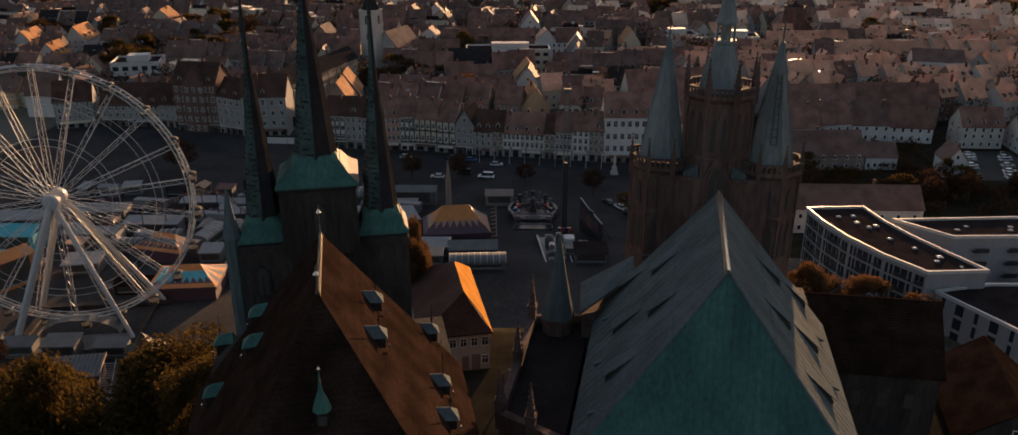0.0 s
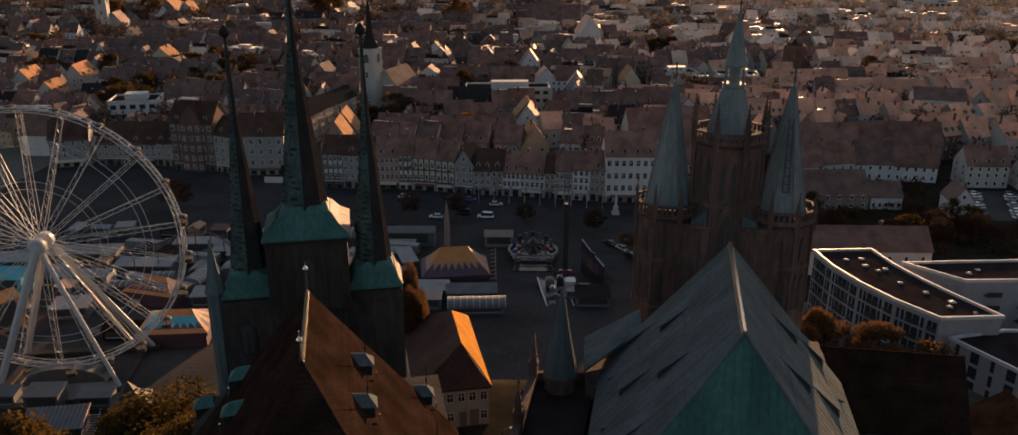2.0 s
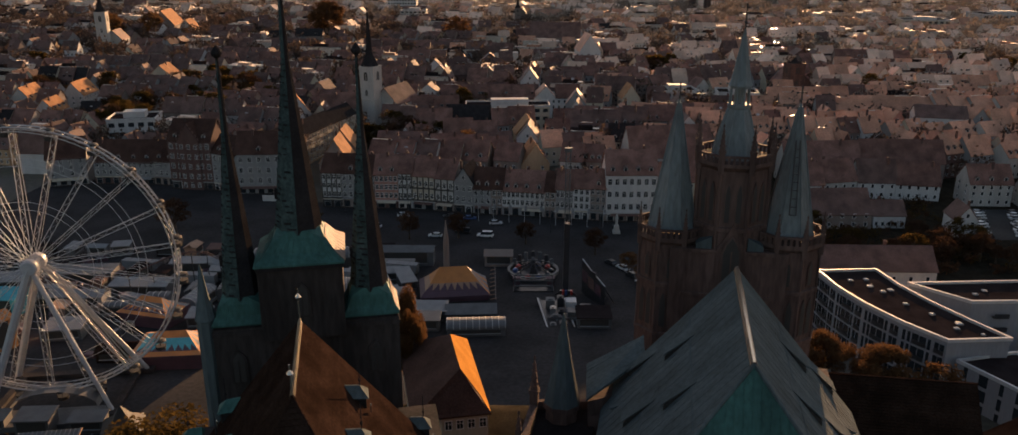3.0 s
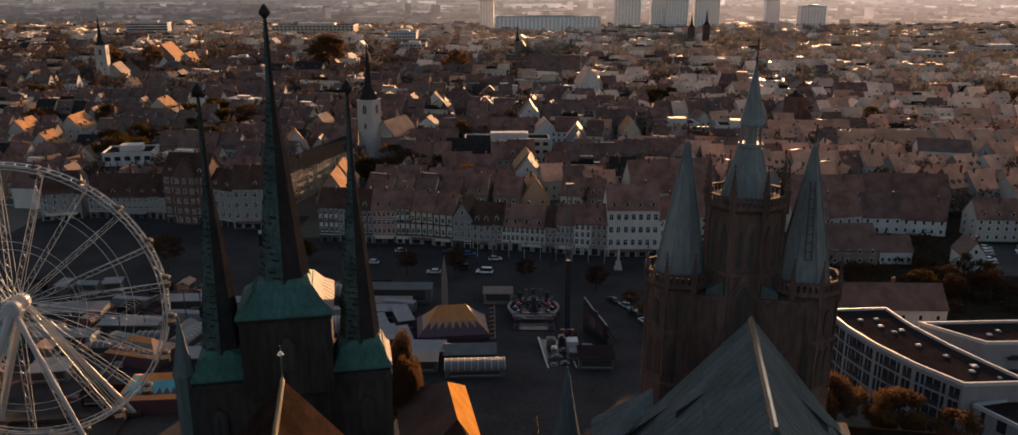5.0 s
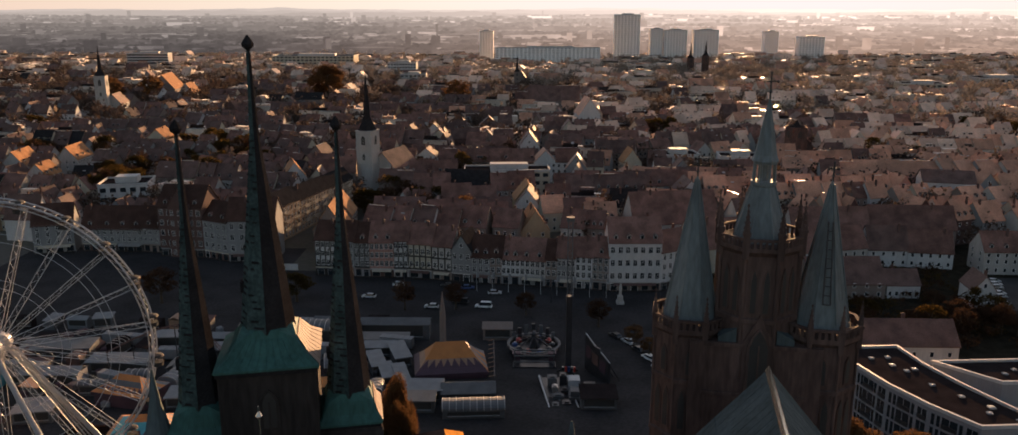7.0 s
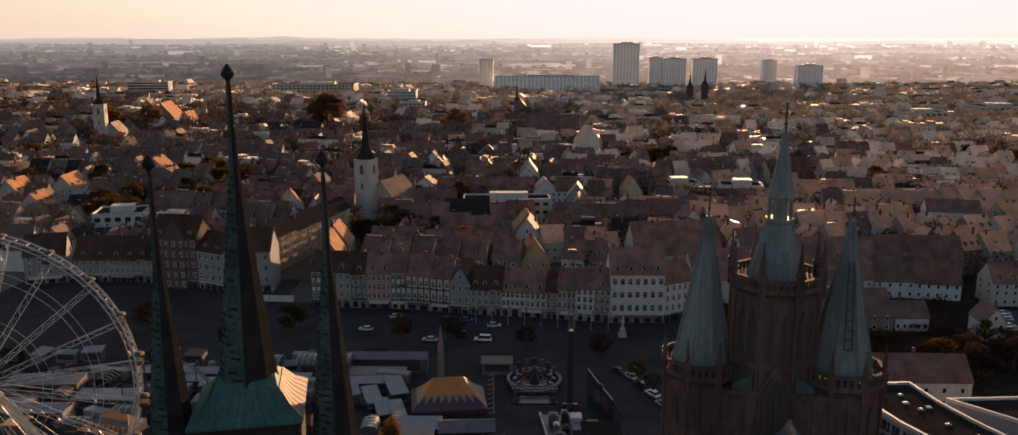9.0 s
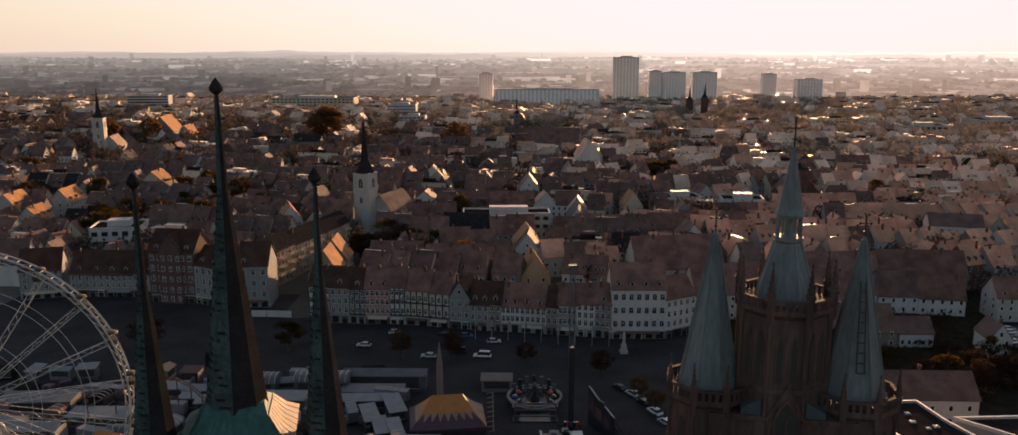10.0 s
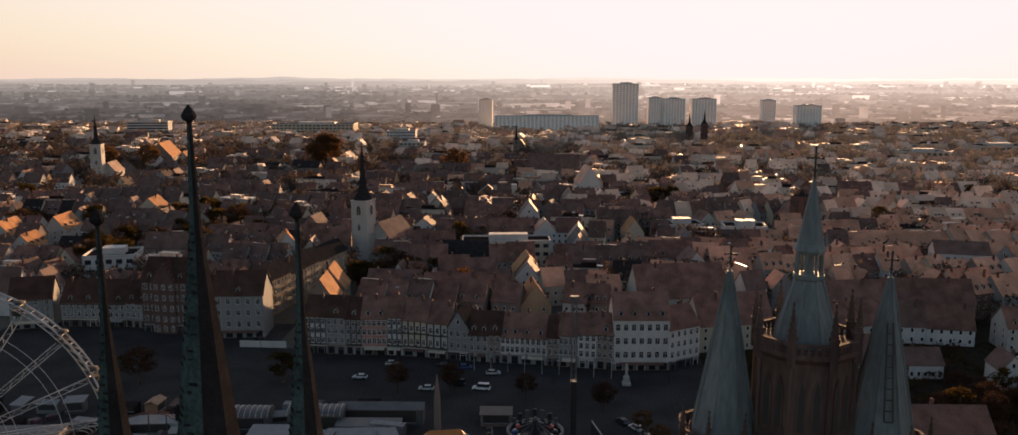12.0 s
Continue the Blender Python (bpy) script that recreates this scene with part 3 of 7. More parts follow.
# lean-to roof against the north tower
lean = [(-13.8, -18.8, 20.1), (-14.5, -11.4, 20.1), (-8.6, -11.4, 24.1), (-8.3, -14.8, 23.35)]
LT = part("lean_to_roof", Shape().loft([[(a, b, c + o) for a, b, c in lean] for o in (0, 0.22)]), LEAD, DOM, "grey-green sheet metal lean-to roof")
for i in range(9):
    f0, f1 = i / 9 + 0.004, (i + 1) / 9 - 0.004
    p0, p1, p2, p3 = (Vector(p) for p in lean)
    strip = [p0.lerp(p1, f0), p0.lerp(p1, f1), p3.lerp(p2, f1), p3.lerp(p2, f0)]
    part("roof_panel", Shape().loft([[(q.x, q.y, q.z + o) for q in strip] for o in (0.24 + 0.02 * (i % 2), 0.27 + 0.02 * (i % 2))]), LEAD, LT)
part("lean_to_wall", Shape().prism([(-13.6, -18.5), (-8.7, -15.1), (-8.7, -11.6), (-14.3, -11.6)], 16.0, 20.0), SANDSTONE, DOM)
part("transept_wall", Shape().prism([(-13.5, -18.4), (11.4, -14.0), (11.4, -4.4), (-9.0, -4.4), (-9.0, -11.6), (-14.2, -11.6)], -2, 18.3), SANDSTONE, DOM)
# porch on the north side
part("porch_wall", Shape().prism([(-19.5, -35), (-13, -38), (-13, -14.5), (-19.5, -16)], -2, 16.8), SANDSTONE, DOM)
part("porch_parapet", Shape().prism([(-19.8, -35.2), (-13, -38.4), (-13, -37.6), (-19, -34.6), (-19, -16.2), (-13, -15), (-13, -14.4), (-19.8, -15.8)], 16.8, 18.0), SANDSTONE, DOM)
for y in (-33, -27, -21):
    lancet_window(DOM, -19.5, y, 3, 1.6, 9, -0.25, "x")
part("porch_roof", Shape().prism([(-18.9, -34.5), (-13, -37.4), (-13, -15.1), (-18.9, -16.3)], 16.8, 17.1), FLAT_ROOF, DOM, "dark flat roof behind the porch parapet")
for x, y, z, h in ((-19.4, -34.6, 16, 6.5), (-19.4, -25.5, 16, 6.5), (-19.4, -16.4, 16, 7.5), (-16.2, -36.5, 16, 6.5), (-20.6, -16.5, 6, 10)):
    pinnacle(DOM, x, y, z, 0.42, h, SANDSTONE)
tur = part("turret", Shape().cone(8, -16.4, -17.2, [(1.7, -2), (1.7, 18.4), (1.95, 18.5), (1.95, 19.0)], 0.5), SANDSTONE, DOM)
part("turret_spire", Shape().cone(8, -16.4, -17.2, [(1.9, 19.0), (0.9, 24.0), (0.1, 28.8)], 0.5), LEAD, tur)

# tower block
TB = part("tower_block", Shape().box(-6.3, -3.62, -2, 6.3, 4.4, 31.5), SANDSTONE, DOM, "weathered brown sandstone tower block")
OCT = [(math.cos(math.pi * (2 * i + 1) / 8), math.sin(math.pi * (2 * i + 1) / 8)) for i in range(8)]
for z in (31.2, 26.0):
    part("cornice", Shape().box(-5.0, -3.85, z, 5.0, -3.5, z + 0.4), SANDSTONE, TB)
lancet_window(DOM, 0.2, -3.85, 26.6, 1.7, 6.4, -0.35)
part("stair_gable", Shape().loft([[(-1.4, y, 31.5), (1.8, y, 31.5), (0.2, y, 34.6)] for y in (-3.9, -2.6)]), SANDSTONE, TB)
part("stair_tower", Shape().box(-1.25, -3.85, 24.0, 1.65, -3.55, 31.6), SANDSTONE, TB)
for sx in (-1, 1):
    part("shoulder_roof", Shape().loft([[(sx * 1.9, y, 31.5), (sx * 3.6, y, 31.5), (sx * 3.6, y, 32.1), (sx * 1.9, y, 33.0)] for y in (-3.4, -0.5)]), LEAD, TB)
for x in (-6.3, 6.4):
    side = part("side_tower", Shape().cone(8, x, 0.2, [(3.85, -2), (3.85, 20.4), (4.0, 20.5), (4.0, 20.9), (3.75, 21.0), (3.75, 26.6), (3.95, 26.7), (3.95, 27.1), (3.7, 27.2), (3.7, 31.6), (4.05, 32.0), (4.05, 32.5)], 0.5), SANDSTONE, DOM, "weathered octagonal sandstone tower")
    for c, d in OCT:
        part("corner_buttress", Shape().tube((x + 3.75 * c, 0.2 + 3.75 * d, -2), (x + 3.75 * c, 0.2 + 3.75 * d, 31.8), 0.15, 6), SANDSTONE, side)
    ps = Shape()
    for i in range(8):
        (c0, d0), (c1, d1) = OCT[i], OCT[(i + 1) % 8]
        for j in range(5):
            f = (j + 0.5) / 5
            px, py = x + 3.9 * (c0 + (c1 - c0) * f), 0.2 + 3.9 * (d0 + (d1 - d0) * f)
            ps.box(px - 0.14, py - 0.14, 32.4, px + 0.14, py + 0.14, 33.3)
        ps.beam((x + 3.9 * c0, 0.2 + 3.9 * d0, 33.35), (x + 3.9 * c1, 0.2 + 3.9 * d1, 33.35), 0.34, 0.24)
    part("parapet", ps, SANDSTONE, side, "pierced stone parapet")
    for a in (-90, -135, -45):
        t = radians(a)
        for z, h, w in ((27.6, 2.6, 0.55), (21.6, 4.2, 0.6), (12.5, 4.6, 0.7)):
            for off in ((-0.55, 0.55) if z > 21 and z < 22 else (0,)):
                m = pose(x + 3.44 * math.cos(t), 0.2 + 3.44 * math.sin(t), z, 0, 0, a + 90)
                w0 = part("window", lancet(Shape(), off, 0, 0, w + 0.34, h + 0.25, -0.12), SANDSTONE, DOM, m=m)
                part("louvre", lancet(Shape(), off, -0.1, 0.12, w, h, -0.05), LOUVRE, w0)
    for c, d in OCT[4:8]:
        pinnacle(side, x + 3.8 * c, 0.2 + 3.8 * d, 31.0, 0.26, 5.0, SANDSTONE)
for x in (-6.3, 6.4):
    tower = part("spire", Shape().cone(8, x, 0.4, [(2.95, 33.0), (2.75, 33.5), (2.3, 35.8), (0.16, 47.0), (0.1, 47.3)], 0.5), SPIRE_LEAD, DOM, "octagonal spire clad in grey-green metal")
    s = Shape()
    for i in range(8):
        c, d = math.cos(math.pi * (2 * i + 1) / 8), math.sin(math.pi * (2 * i + 1) / 8)
        s.tube((x + 2.75 * c, 0.4 + 2.75 * d, 33.5), (x + 2.32 * c, 0.4 + 2.32 * d, 35.8), 0.09, 5)
        s.tube((x + 2.32 * c, 0.4 + 2.32 * d, 35.8), (x + 0.18 * c, 0.4 + 0.18 * d, 47.0), 0.09, 5)
        for g in (-0.14, 0.14):
            e, h = math.cos(math.pi * (2 * i + g * 2) / 8), math.sin(math.pi * (2 * i + g * 2) / 8)
            s.tube((x + 2.14 * e, 0.4 + 2.14 * h, 35.8), (x + 0.2 * e, 0.4 + 0.2 * h, 46.2), 0.03, 4)
    part("spire_ribs", s, SPIRE_LEAD, tower)
    cross(tower, x, 0.4, 47.2, 1.9)
# rust and dark iron ladder frames on the south spire
s = Shape()
for dx in (-0.35, 0.35):
    s.tube((6.4 + dx, -2.2, 35.6), (6.4 + dx * 0.6, -0.6, 43.5), 0.07, 5)
for i in range(9):
    f = i / 9
    s.beam((6.05 + 0.14 * f, -2.2 + 1.6 * f, 35.6 + 7.9 * f), (6.75 - 0.14 * f, -2.2 + 1.6 * f, 35.6 + 7.9 * f), 0.08, 0.1)
part("ladder", s, DARK_STEEL, DOM, "dark iron ladder on the spire")
MT = part("middle_tower", Shape().cone(8, 0, 0.3, [(4.1, 28), (4.1, 33.6), (4.3, 33.7), (4.3, 34.1), (4.0, 34.2), (4.0, 40.4), (4.45, 40.9), (4.45, 41.3)], 0.5), SANDSTONE, DOM, "octagonal sandstone middle tower with tall louvres")
ps = Shape()
for i in range(8):
    (c0, d0), (c1, d1) = OCT[i], OCT[(i + 1) % 8]
    part("pilaster", Shape().tube((4.05 * c0, 0.3 + 4.05 * d0, 28), (4.05 * c0, 0.3 + 4.05 * d0, 40.6), 0.24, 6), SANDSTONE, MT)
    for j in range(6):
        f = (j + 0.5) / 6
        px, py = 4.25 * (c0 + (c1 - c0) * f), 0.3 + 4.25 * (d0 + (d1 - d0) * f)
        ps.box(px - 0.12, py - 0.12, 41.2, px + 0.12, py + 0.12, 42.0)
    ps.beam((4.25 * c0, 0.3 + 4.25 * d0, 42.05), (4.25 * c1, 0.3 + 4.25 * d1, 42.05), 0.32, 0.22)
    t = math.pi * (i + 1) / 4
    m = pose(3.7 * math.cos(t), 0.3 + 3.7 * math.sin(t), 34.6, 0, 0, math.degrees(t) + 90)
    for off in (-0.6, 0.6):
        w0 = part("window", lancet(Shape(), off, 0, 0, 0.8, 4.6, -0.1), SANDSTONE, DOM, m=m)
        part("louvre", lancet(Shape(), off, -0.08, 0.12, 0.5, 4.3, -0.04), LOUVRE, w0)
    pinnacle(MT, 4.2 * c0, 0.3 + 4.2 * d0, 40.2, 0.3, 5.4, SANDSTONE)
part("parapet", ps, SANDSTONE, MT)
HELM = part("helm", Shape().cone(8, 0, 0.3, [(2.7, 41.3), (2.55, 41.9), (1.15, 46.6), (1.25, 46.7), (1.25, 46.9)], 0.5), SPIRE_LEAD, DOM, "octagonal grey-green metal helm roof under the lantern")
s = Shape()
for i in range(8):
    c, d = math.cos(math.pi * (2 * i + 1) / 8), math.sin(math.pi * (2 * i + 1) / 8)
    s.tube((2.58 * c, 0.3 + 2.58 * d, 41.9), (1.18 * c, 0.3 + 1.18 * d, 46.6), 0.09, 5)
part("helm_ribs", s, SPIRE_LEAD, HELM)
LAN = part("lantern", Shape().cone(8, 0, 0.3, [(1.3, 46.8), (1.3, 47.1), (0.35, 47.12), (0.35, 48.78), (1.15, 48.8), (1.2, 49.2)], 0.5), SPIRE_LEAD, DOM, "open eight-posted lantern")
for i in range(8):
    c, d = math.cos(math.pi * (2 * i + 1) / 8), math.sin(math.pi * (2 * i + 1) / 8)
    part("post", Shape().tube((1.05 * c, 0.3 + 1.05 * d, 47.0), (1.0 * c, 0.3 + 1.0 * d, 48.9), 0.13, 6), SPIRE_LEAD, LAN)
TIP = part("middle_spire", Shape().cone(8, 0, 0.3, [(1.35, 49.1), (1.1, 49.7), (0.1, 55.0)], 0.5), SPIRE_LEAD, DOM)
cross(TIP, 0, 0.3, 55.0, 2.5)

# the second church
SEV = thing("hall_church", pose(-19.4, 84.2, 26, 0, 0, 12), "old hall church with brown tiled roof and three slate spires", "church")
RZ, EZ, HW, UE, UA, UB = 35.2, 20.6, 12.0, -13.4, -25.2, -45.5
part("nave_wall", Shape().box(-11.4, -44.6, -2, 11.4, -3, EZ), GREYSTONE, SEV)
for side in (-1, 1):
    roof = part("roof", Shape().loft([[(0, UA, RZ + o), (0, UE, RZ + o), (side * HW, UE, EZ + o), (side * HW, UB, EZ + o)] for o in (0, 0.3)]), TILE_BROWN, SEV, "steep brown tiled roof slope")
    s = Shape()
    n = 62
    for i in range(n):
        f = i / n
        z, x, y0 = RZ + (EZ - RZ) * f + 0.32, side * HW * f, UA + (UB - UA) * f
        x2, z2 = side * HW * (f + 1 / n), RZ + (EZ - RZ) * (f + 1 / n) + 0.36
        s.loft([[(x, y, z), (x2, y, z2), (x2, y, z2 - 0.06)] for y in (y0, UE)])
    tagged(part("tiling", s, TILE_BROWN, roof), kind="stuff")
hip = part("hip_roof", Shape().loft([[(0, UA, RZ + o), (-HW, UB, EZ + o), (HW, UB, EZ + o)] for o in (0, 0.3)]), TILE_BROWN, SEV)
s = Shape()
for i in range(60):
    f, g = i / 60, (i + 1) / 60
    s.loft([[(sx * HW * f, UA + (UB - UA) * f, RZ + (EZ - RZ) * f + 0.32) for sx in (-1, 1)][::1] + [(HW * g, UA + (UB - UA) * g, RZ + (EZ - RZ) * g + 0.36), (-HW * g, UA + (UB - UA) * g, RZ + (EZ - RZ) * g + 0.36)],
            [(sx * HW * f, UA + (UB - UA) * f, RZ + (EZ - RZ) * f + 0.26) for sx in (-1, 1)] + [(HW * g, UA + (UB - UA) * g, RZ + (EZ - RZ) * g + 0.30), (-HW * g, UA + (UB - UA) * g, RZ + (EZ - RZ) * g + 0.30)]])
tagged(part("tiling", s, TILE_BROWN, hip), kind="stuff")
s = Shape()
for x in (-1, 1):
    s.tube((0, UA, RZ + 0.35), (x * HW, UB, EZ + 0.35), 0.07, 6)
part("hip_cap", s, TILE_BROWN, hip)
s = Shape()
for i in range(30):
    y = UA + (UE - UA) * i / 30
    s.loft([[(-0.2, y + e, RZ + 0.2), (0.2, y + e, RZ + 0.2), (0.09, y + e, RZ + 0.58 - 0.12 * (e > 0)), (-0.09, y + e, RZ + 0.58 - 0.12 * (e > 0))] for e in (0, 0.3)])
part("ridge_tiles", s, GILT, SEV, "pale ridge tiles along the roof")
part("gable_wall", Shape().loft([[(-HW + 0.4, y, EZ), (HW - 0.4, y, EZ), (0, y, RZ - 0.2)] for y in (UE - 0.6, UE - 0.2)]), GREYSTONE, SEV)
for y, h in ((UE + 0.1, 2.6), (UA, 2.3)):
    s = Shape().tube((0, y, RZ + 0.3), (0, y, RZ + 0.3 + h), 0.06, 6).cone(8, 0, y, [(0.05, RZ + h * 0.75), (0.24, RZ + h * 0.85), (0.05, RZ + h * 0.97)])
    part("ridge_finial", s, GILT, SEV)
k = (RZ - EZ) / HW
for side, v, y in ((1, 4.1, -17.6), (1, 4.1, -23.7), (1, 9.2, -12.9), (1, 9.2, -21.8), (1, 9.2, -26.7), (-1, 5.9, -14.0), (-1, 5.9, -19.3), (-1, 10.0, -9.5), (-1, 9.6, -19.0), (-1, 9.8, -27.5)):
    z = RZ - k * v
    front = v + 0.6
    body = part("dormer", Shape().loft([[(side * a, yy, b) for a, b in ((v - 0.5, z + 0.4), (front, z - k * 0.6), (front, z + 0.65), (v - 0.7, z + 0.8))] for yy in (y - 0.5, y + 0.5)]), SLATE_AND_SHADE, SEV, "hipped dormer with metal roof and tall finial")
    part("dormer_roof", Shape().loft([[(side * a, y + b, z + c) for a, b, c in ((v - 1.0, -0.8, 0.75), (front + 0.25, -0.8, 0.6), (front + 0.25, 0.8, 0.6), (v - 1.0, 0.8, 0.75))],
                                      [(side * a, y + b, z + c) for a, b, c in ((v - 0.9, -0.08, 1.5), (v + 0.2, -0.08, 1.4), (v + 0.2, 0.08, 1.4), (v - 0.9, 0.08, 1.5))]]), LEAD if side > 0 else COPPER, body)
    part("dormer_opening", Shape().loft([[(side * (front + e), y + a, z + b) for a, b in ((-0.32, -0.45), (0.32, -0.45), (0.32, 0.45), (-0.32, 0.45))] for e in (0, 0.05)]), LOUVRE, body)
    part("dormer_finial", Shape().tube((side * (v + 0.2), y, z + 1.3), (side * (v + 0.2), y, z + 3.4), 0.045, 6, 0.025).cone(6, side * (v + 0.2), y, [(0.04, z + 1.7), (0.12, z + 1.85), (0.04, z + 2.0)]), SLATE_AND_SHADE, body)
    part("dormer_flashing", Shape().loft([[(side * (front + 0.3 + e), y - 0.8 + a, z - 0.2 + b - k * 0.3) for a, b in ((0, 0), (0.2, 0), (0.2, 0.6), (0, 0.6))] for e in (0, 0.08)]), GILT, body)
# bell-roofed dormer in the hip
hk = (RZ - EZ) / (UA - UB)
y = -32.6
z = RZ - hk * (UA - y)
body = part("dormer", Shape().box(-0.42, y - 0.7, z - 1.0, 0.42, y + 1.0, z + 0.7), SLATE_AND_SHADE, SEV, "narrow dormer with onion-shaped copper roof")
part("dormer_roof", Shape().cone(8, 0, y - 0.1, [(0.68, z + 0.7), (0.6, z + 0.95), (0.42, z + 1.5), (0.2, z + 2.1), (0.08, z + 2.9), (0.03, z + 3.8)], 0.5), COPPER, body)
part("dormer_ball", Shape().cone(8, 0, y - 0.1, [(0.03, z + 3.7), (0.12, z + 3.85), (0.03, z + 4.0)]), GILT, body)
part("dormer_opening", Shape().box(-0.28, y - 0.76, z - 0.7, 0.28, y - 0.7, z + 0.5), LOUVRE, body)

TB = part("tower_block", Shape().box(-8.62, -2.3, -2, 8.28, 2.85, 30.0), GREYSTONE, SEV, "dark weathered stone tower block")
part("cornice", Shape().box(-8.7, -2.42, 29.3, 8.36, 2.95, 29.75), GREYSTONE, TB)
part("middle_tower", Shape().box(-4.15, -3.3, 29, 3.3, 3.7, 36.3), GREYSTONE, TB)
for x in (-6.6, -0.4, 6.0):
    lancet_window(SEV, x, -2.3 if abs(x) > 1 else -3.3, 24.5 if abs(x) > 1 else 31.2, 1.0, 3.0, -0.2, stone=GREYSTONE)
part("side_turret", Shape().cone(8, -9.3, -1.0, [(0.85, -2), (0.85, 30.6), (1.0, 30.7), (0.5, 33.0), (0.08, 36.0)], 0.5), LEAD, TB)
for x, half, z0, r, z1, top in ((-6.05, 2.62, 30.4, 1.72, 32.35, 54.2), (-0.4, 3.98, 36.35, 2.02, 38.5, 60.35), (5.7, 2.62, 30.4, 1.72, 32.35, 54.2)):

    def ringed(hw, cut, z):
        """A square with its corners cut off."""
        return [(x + a * hw, 0.3 + b * hw, z) for a, b in ((-1, -cut), (-cut, -1), (cut, -1), (1, -cut), (1, cut), (cut, 1), (-cut, 1), (-1, cut))]

    flare = part("flared_roof", Shape().loft([ringed(half, 0.985, z0 - 0.12), ringed(half, 0.985, z0 + 0.06), ringed(half * 0.54 + r * 0.46, 0.97, z0 + (z1 - z0) * 0.36), ringed(r * 1.12, 0.9, z0 + (z1 - z0) * 0.88), ringed(r * 0.97, 0.42, z1 + 0.35)]), COPPER, SEV, "green copper flared roof at the spire foot")
    part("eaves_shadow_board", Shape().box(x - half + 0.12, 0.42 - half, z0 - 0.5, x + half - 0.12, half + 0.18, z0 - 0.12), SLATE_AND_SHADE, SEV)
    s = Shape()
    for a, b in ((0, -1), (1, 0), (0, 1), (-1, 0)):
        for i in range(-5, 6):
            f = i / 5.2
            p = (x + a * half + b * half * 0.98 * f * -1, 0.3 + b * half + a * half * 0.98 * f, z0 + 0.08)
            e = half * 0.54 + r * 0.46
            q = (x + a * e - b * e * 0.95 * f, 0.3 + b * e + a * e * 0.95 * f, z0 + (z1 - z0) * 0.36 + 0.03)
            o = (x + a * r * 1.13 - b * r * f, 0.3 + b * r * 1.13 + a * r * f, z0 + (z1 - z0) * 0.88)
            s.beam(p, q, 0.03, 0.03)
            s.beam(q, o, 0.03, 0.03)
    part("standing_seams", s, COPPER, flare)
    # paler strips over the right-hand face paint the sun falling on it
    e = half * 0.54 + r * 0.46
    side_face = [[(x + half, 0.3 - half * 0.96, z0 + 0.08), (x + half, 0.3 + half * 0.96, z0 + 0.08)], [(x + e, 0.3 - e * 0.95, z0 + (z1 - z0) * 0.36), (x + e, 0.3 + e * 0.95, z0 + (z1 - z0) * 0.36)], [(x + r * 1.12, 0.3 - r, z0 + (z1 - z0) * 0.88), (x + r * 1.12, 0.3 + r, z0 + (z1 - z0) * 0.88)]]
    for low, up in zip(side_face, side_face[1:]):
        quad = [Vector(low[0]), Vector(low[1]), Vector(up[1]), Vector(up[0])]
        for i in range(8):
            f0, f1 = i / 8 + 0.008, (i + 1) / 8 - 0.008
            strip = [quad[0].lerp(quad[1], f0), quad[0].lerp(quad[1], f1), quad[3].lerp(quad[2], f1), quad[3].lerp(quad[2], f0)]
            part("pale_sheet", Shape().loft([[(q.x + o, q.y, q.z + o * 0.6) for q in strip] for o in (0.05, 0.08)]), SUNLIT_SHEET, flare)
    # shingled octagon, course by course; shade of the right-hand faces painted with dark slate
    n = int((top - z1) / 0.52)
    levels = []
    for j in range(n):
        for f, lip in ((j / n, 0.05), ((j + 1) / n, 0.0)):
            levels.append(((r * (1.05 - 0.88 * f / 0.7) if f < 0.7 else r * (0.17 - 0.36 * (f - 0.7))) + lip, z1 + (top - z1) * f))
    me = Shape().cone(8, x, 0.3, levels, 0.0).mesh("spire", SHINGLE, SLATE_AND_SHADE)
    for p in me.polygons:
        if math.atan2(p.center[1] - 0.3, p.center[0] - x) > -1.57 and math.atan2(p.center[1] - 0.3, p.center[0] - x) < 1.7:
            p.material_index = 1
    part("spire", me, None, SEV, "tall octagonal spire in grey shingles, shade painted dark on the right-hand faces")
    s = Shape().cone(8, x, 0.3, [(0.1, top - 0.6), (0.14, top), (0.42, top + 0.25), (0.46, top + 0.45), (0.30, top + 0.75), (0.05, top + 1.1)])
    part("spire_knob", s, SLATE_AND_SHADE, SEV, "pointed ball on the spire tip")
    # rows of slipped and missing shingles
    s = Shape()
    gaps = random.Random(int(50 + x))
    for j in range(1, int(n * 0.72)):
        f = j / n
        rr, zz = r * (1.05 - 0.88 * f / 0.7) if f < 0.7 else r * 0.17, z1 + (top - z1) * f
        for i in (3, 4, 5):
            t0, t1 = math.pi * i / 4, math.pi * (i + 1) / 4
            p0, p1 = Vector((x + (rr + 0.06) * math.cos(t0), 0.3 + (rr + 0.06) * math.sin(t0), zz)), Vector((x + (rr + 0.06) * math.cos(t1), 0.3 + (rr + 0.06) * math.sin(t1), zz))
            if gaps.random() < 0.75:
                a = gaps.uniform(0.03, 0.5)
                s.beam(p0.lerp(p1, a), p0.lerp(p1, min(0.97, a + gaps.uniform(0.2, 0.7))), 0.08, gaps.uniform(0.08, 0.2))
    tagged(part("shingle_gap", s, SLATE_AND_SHADE, SEV, "dark rows of slipped shingles"), kind="stuff")
    s = Shape()
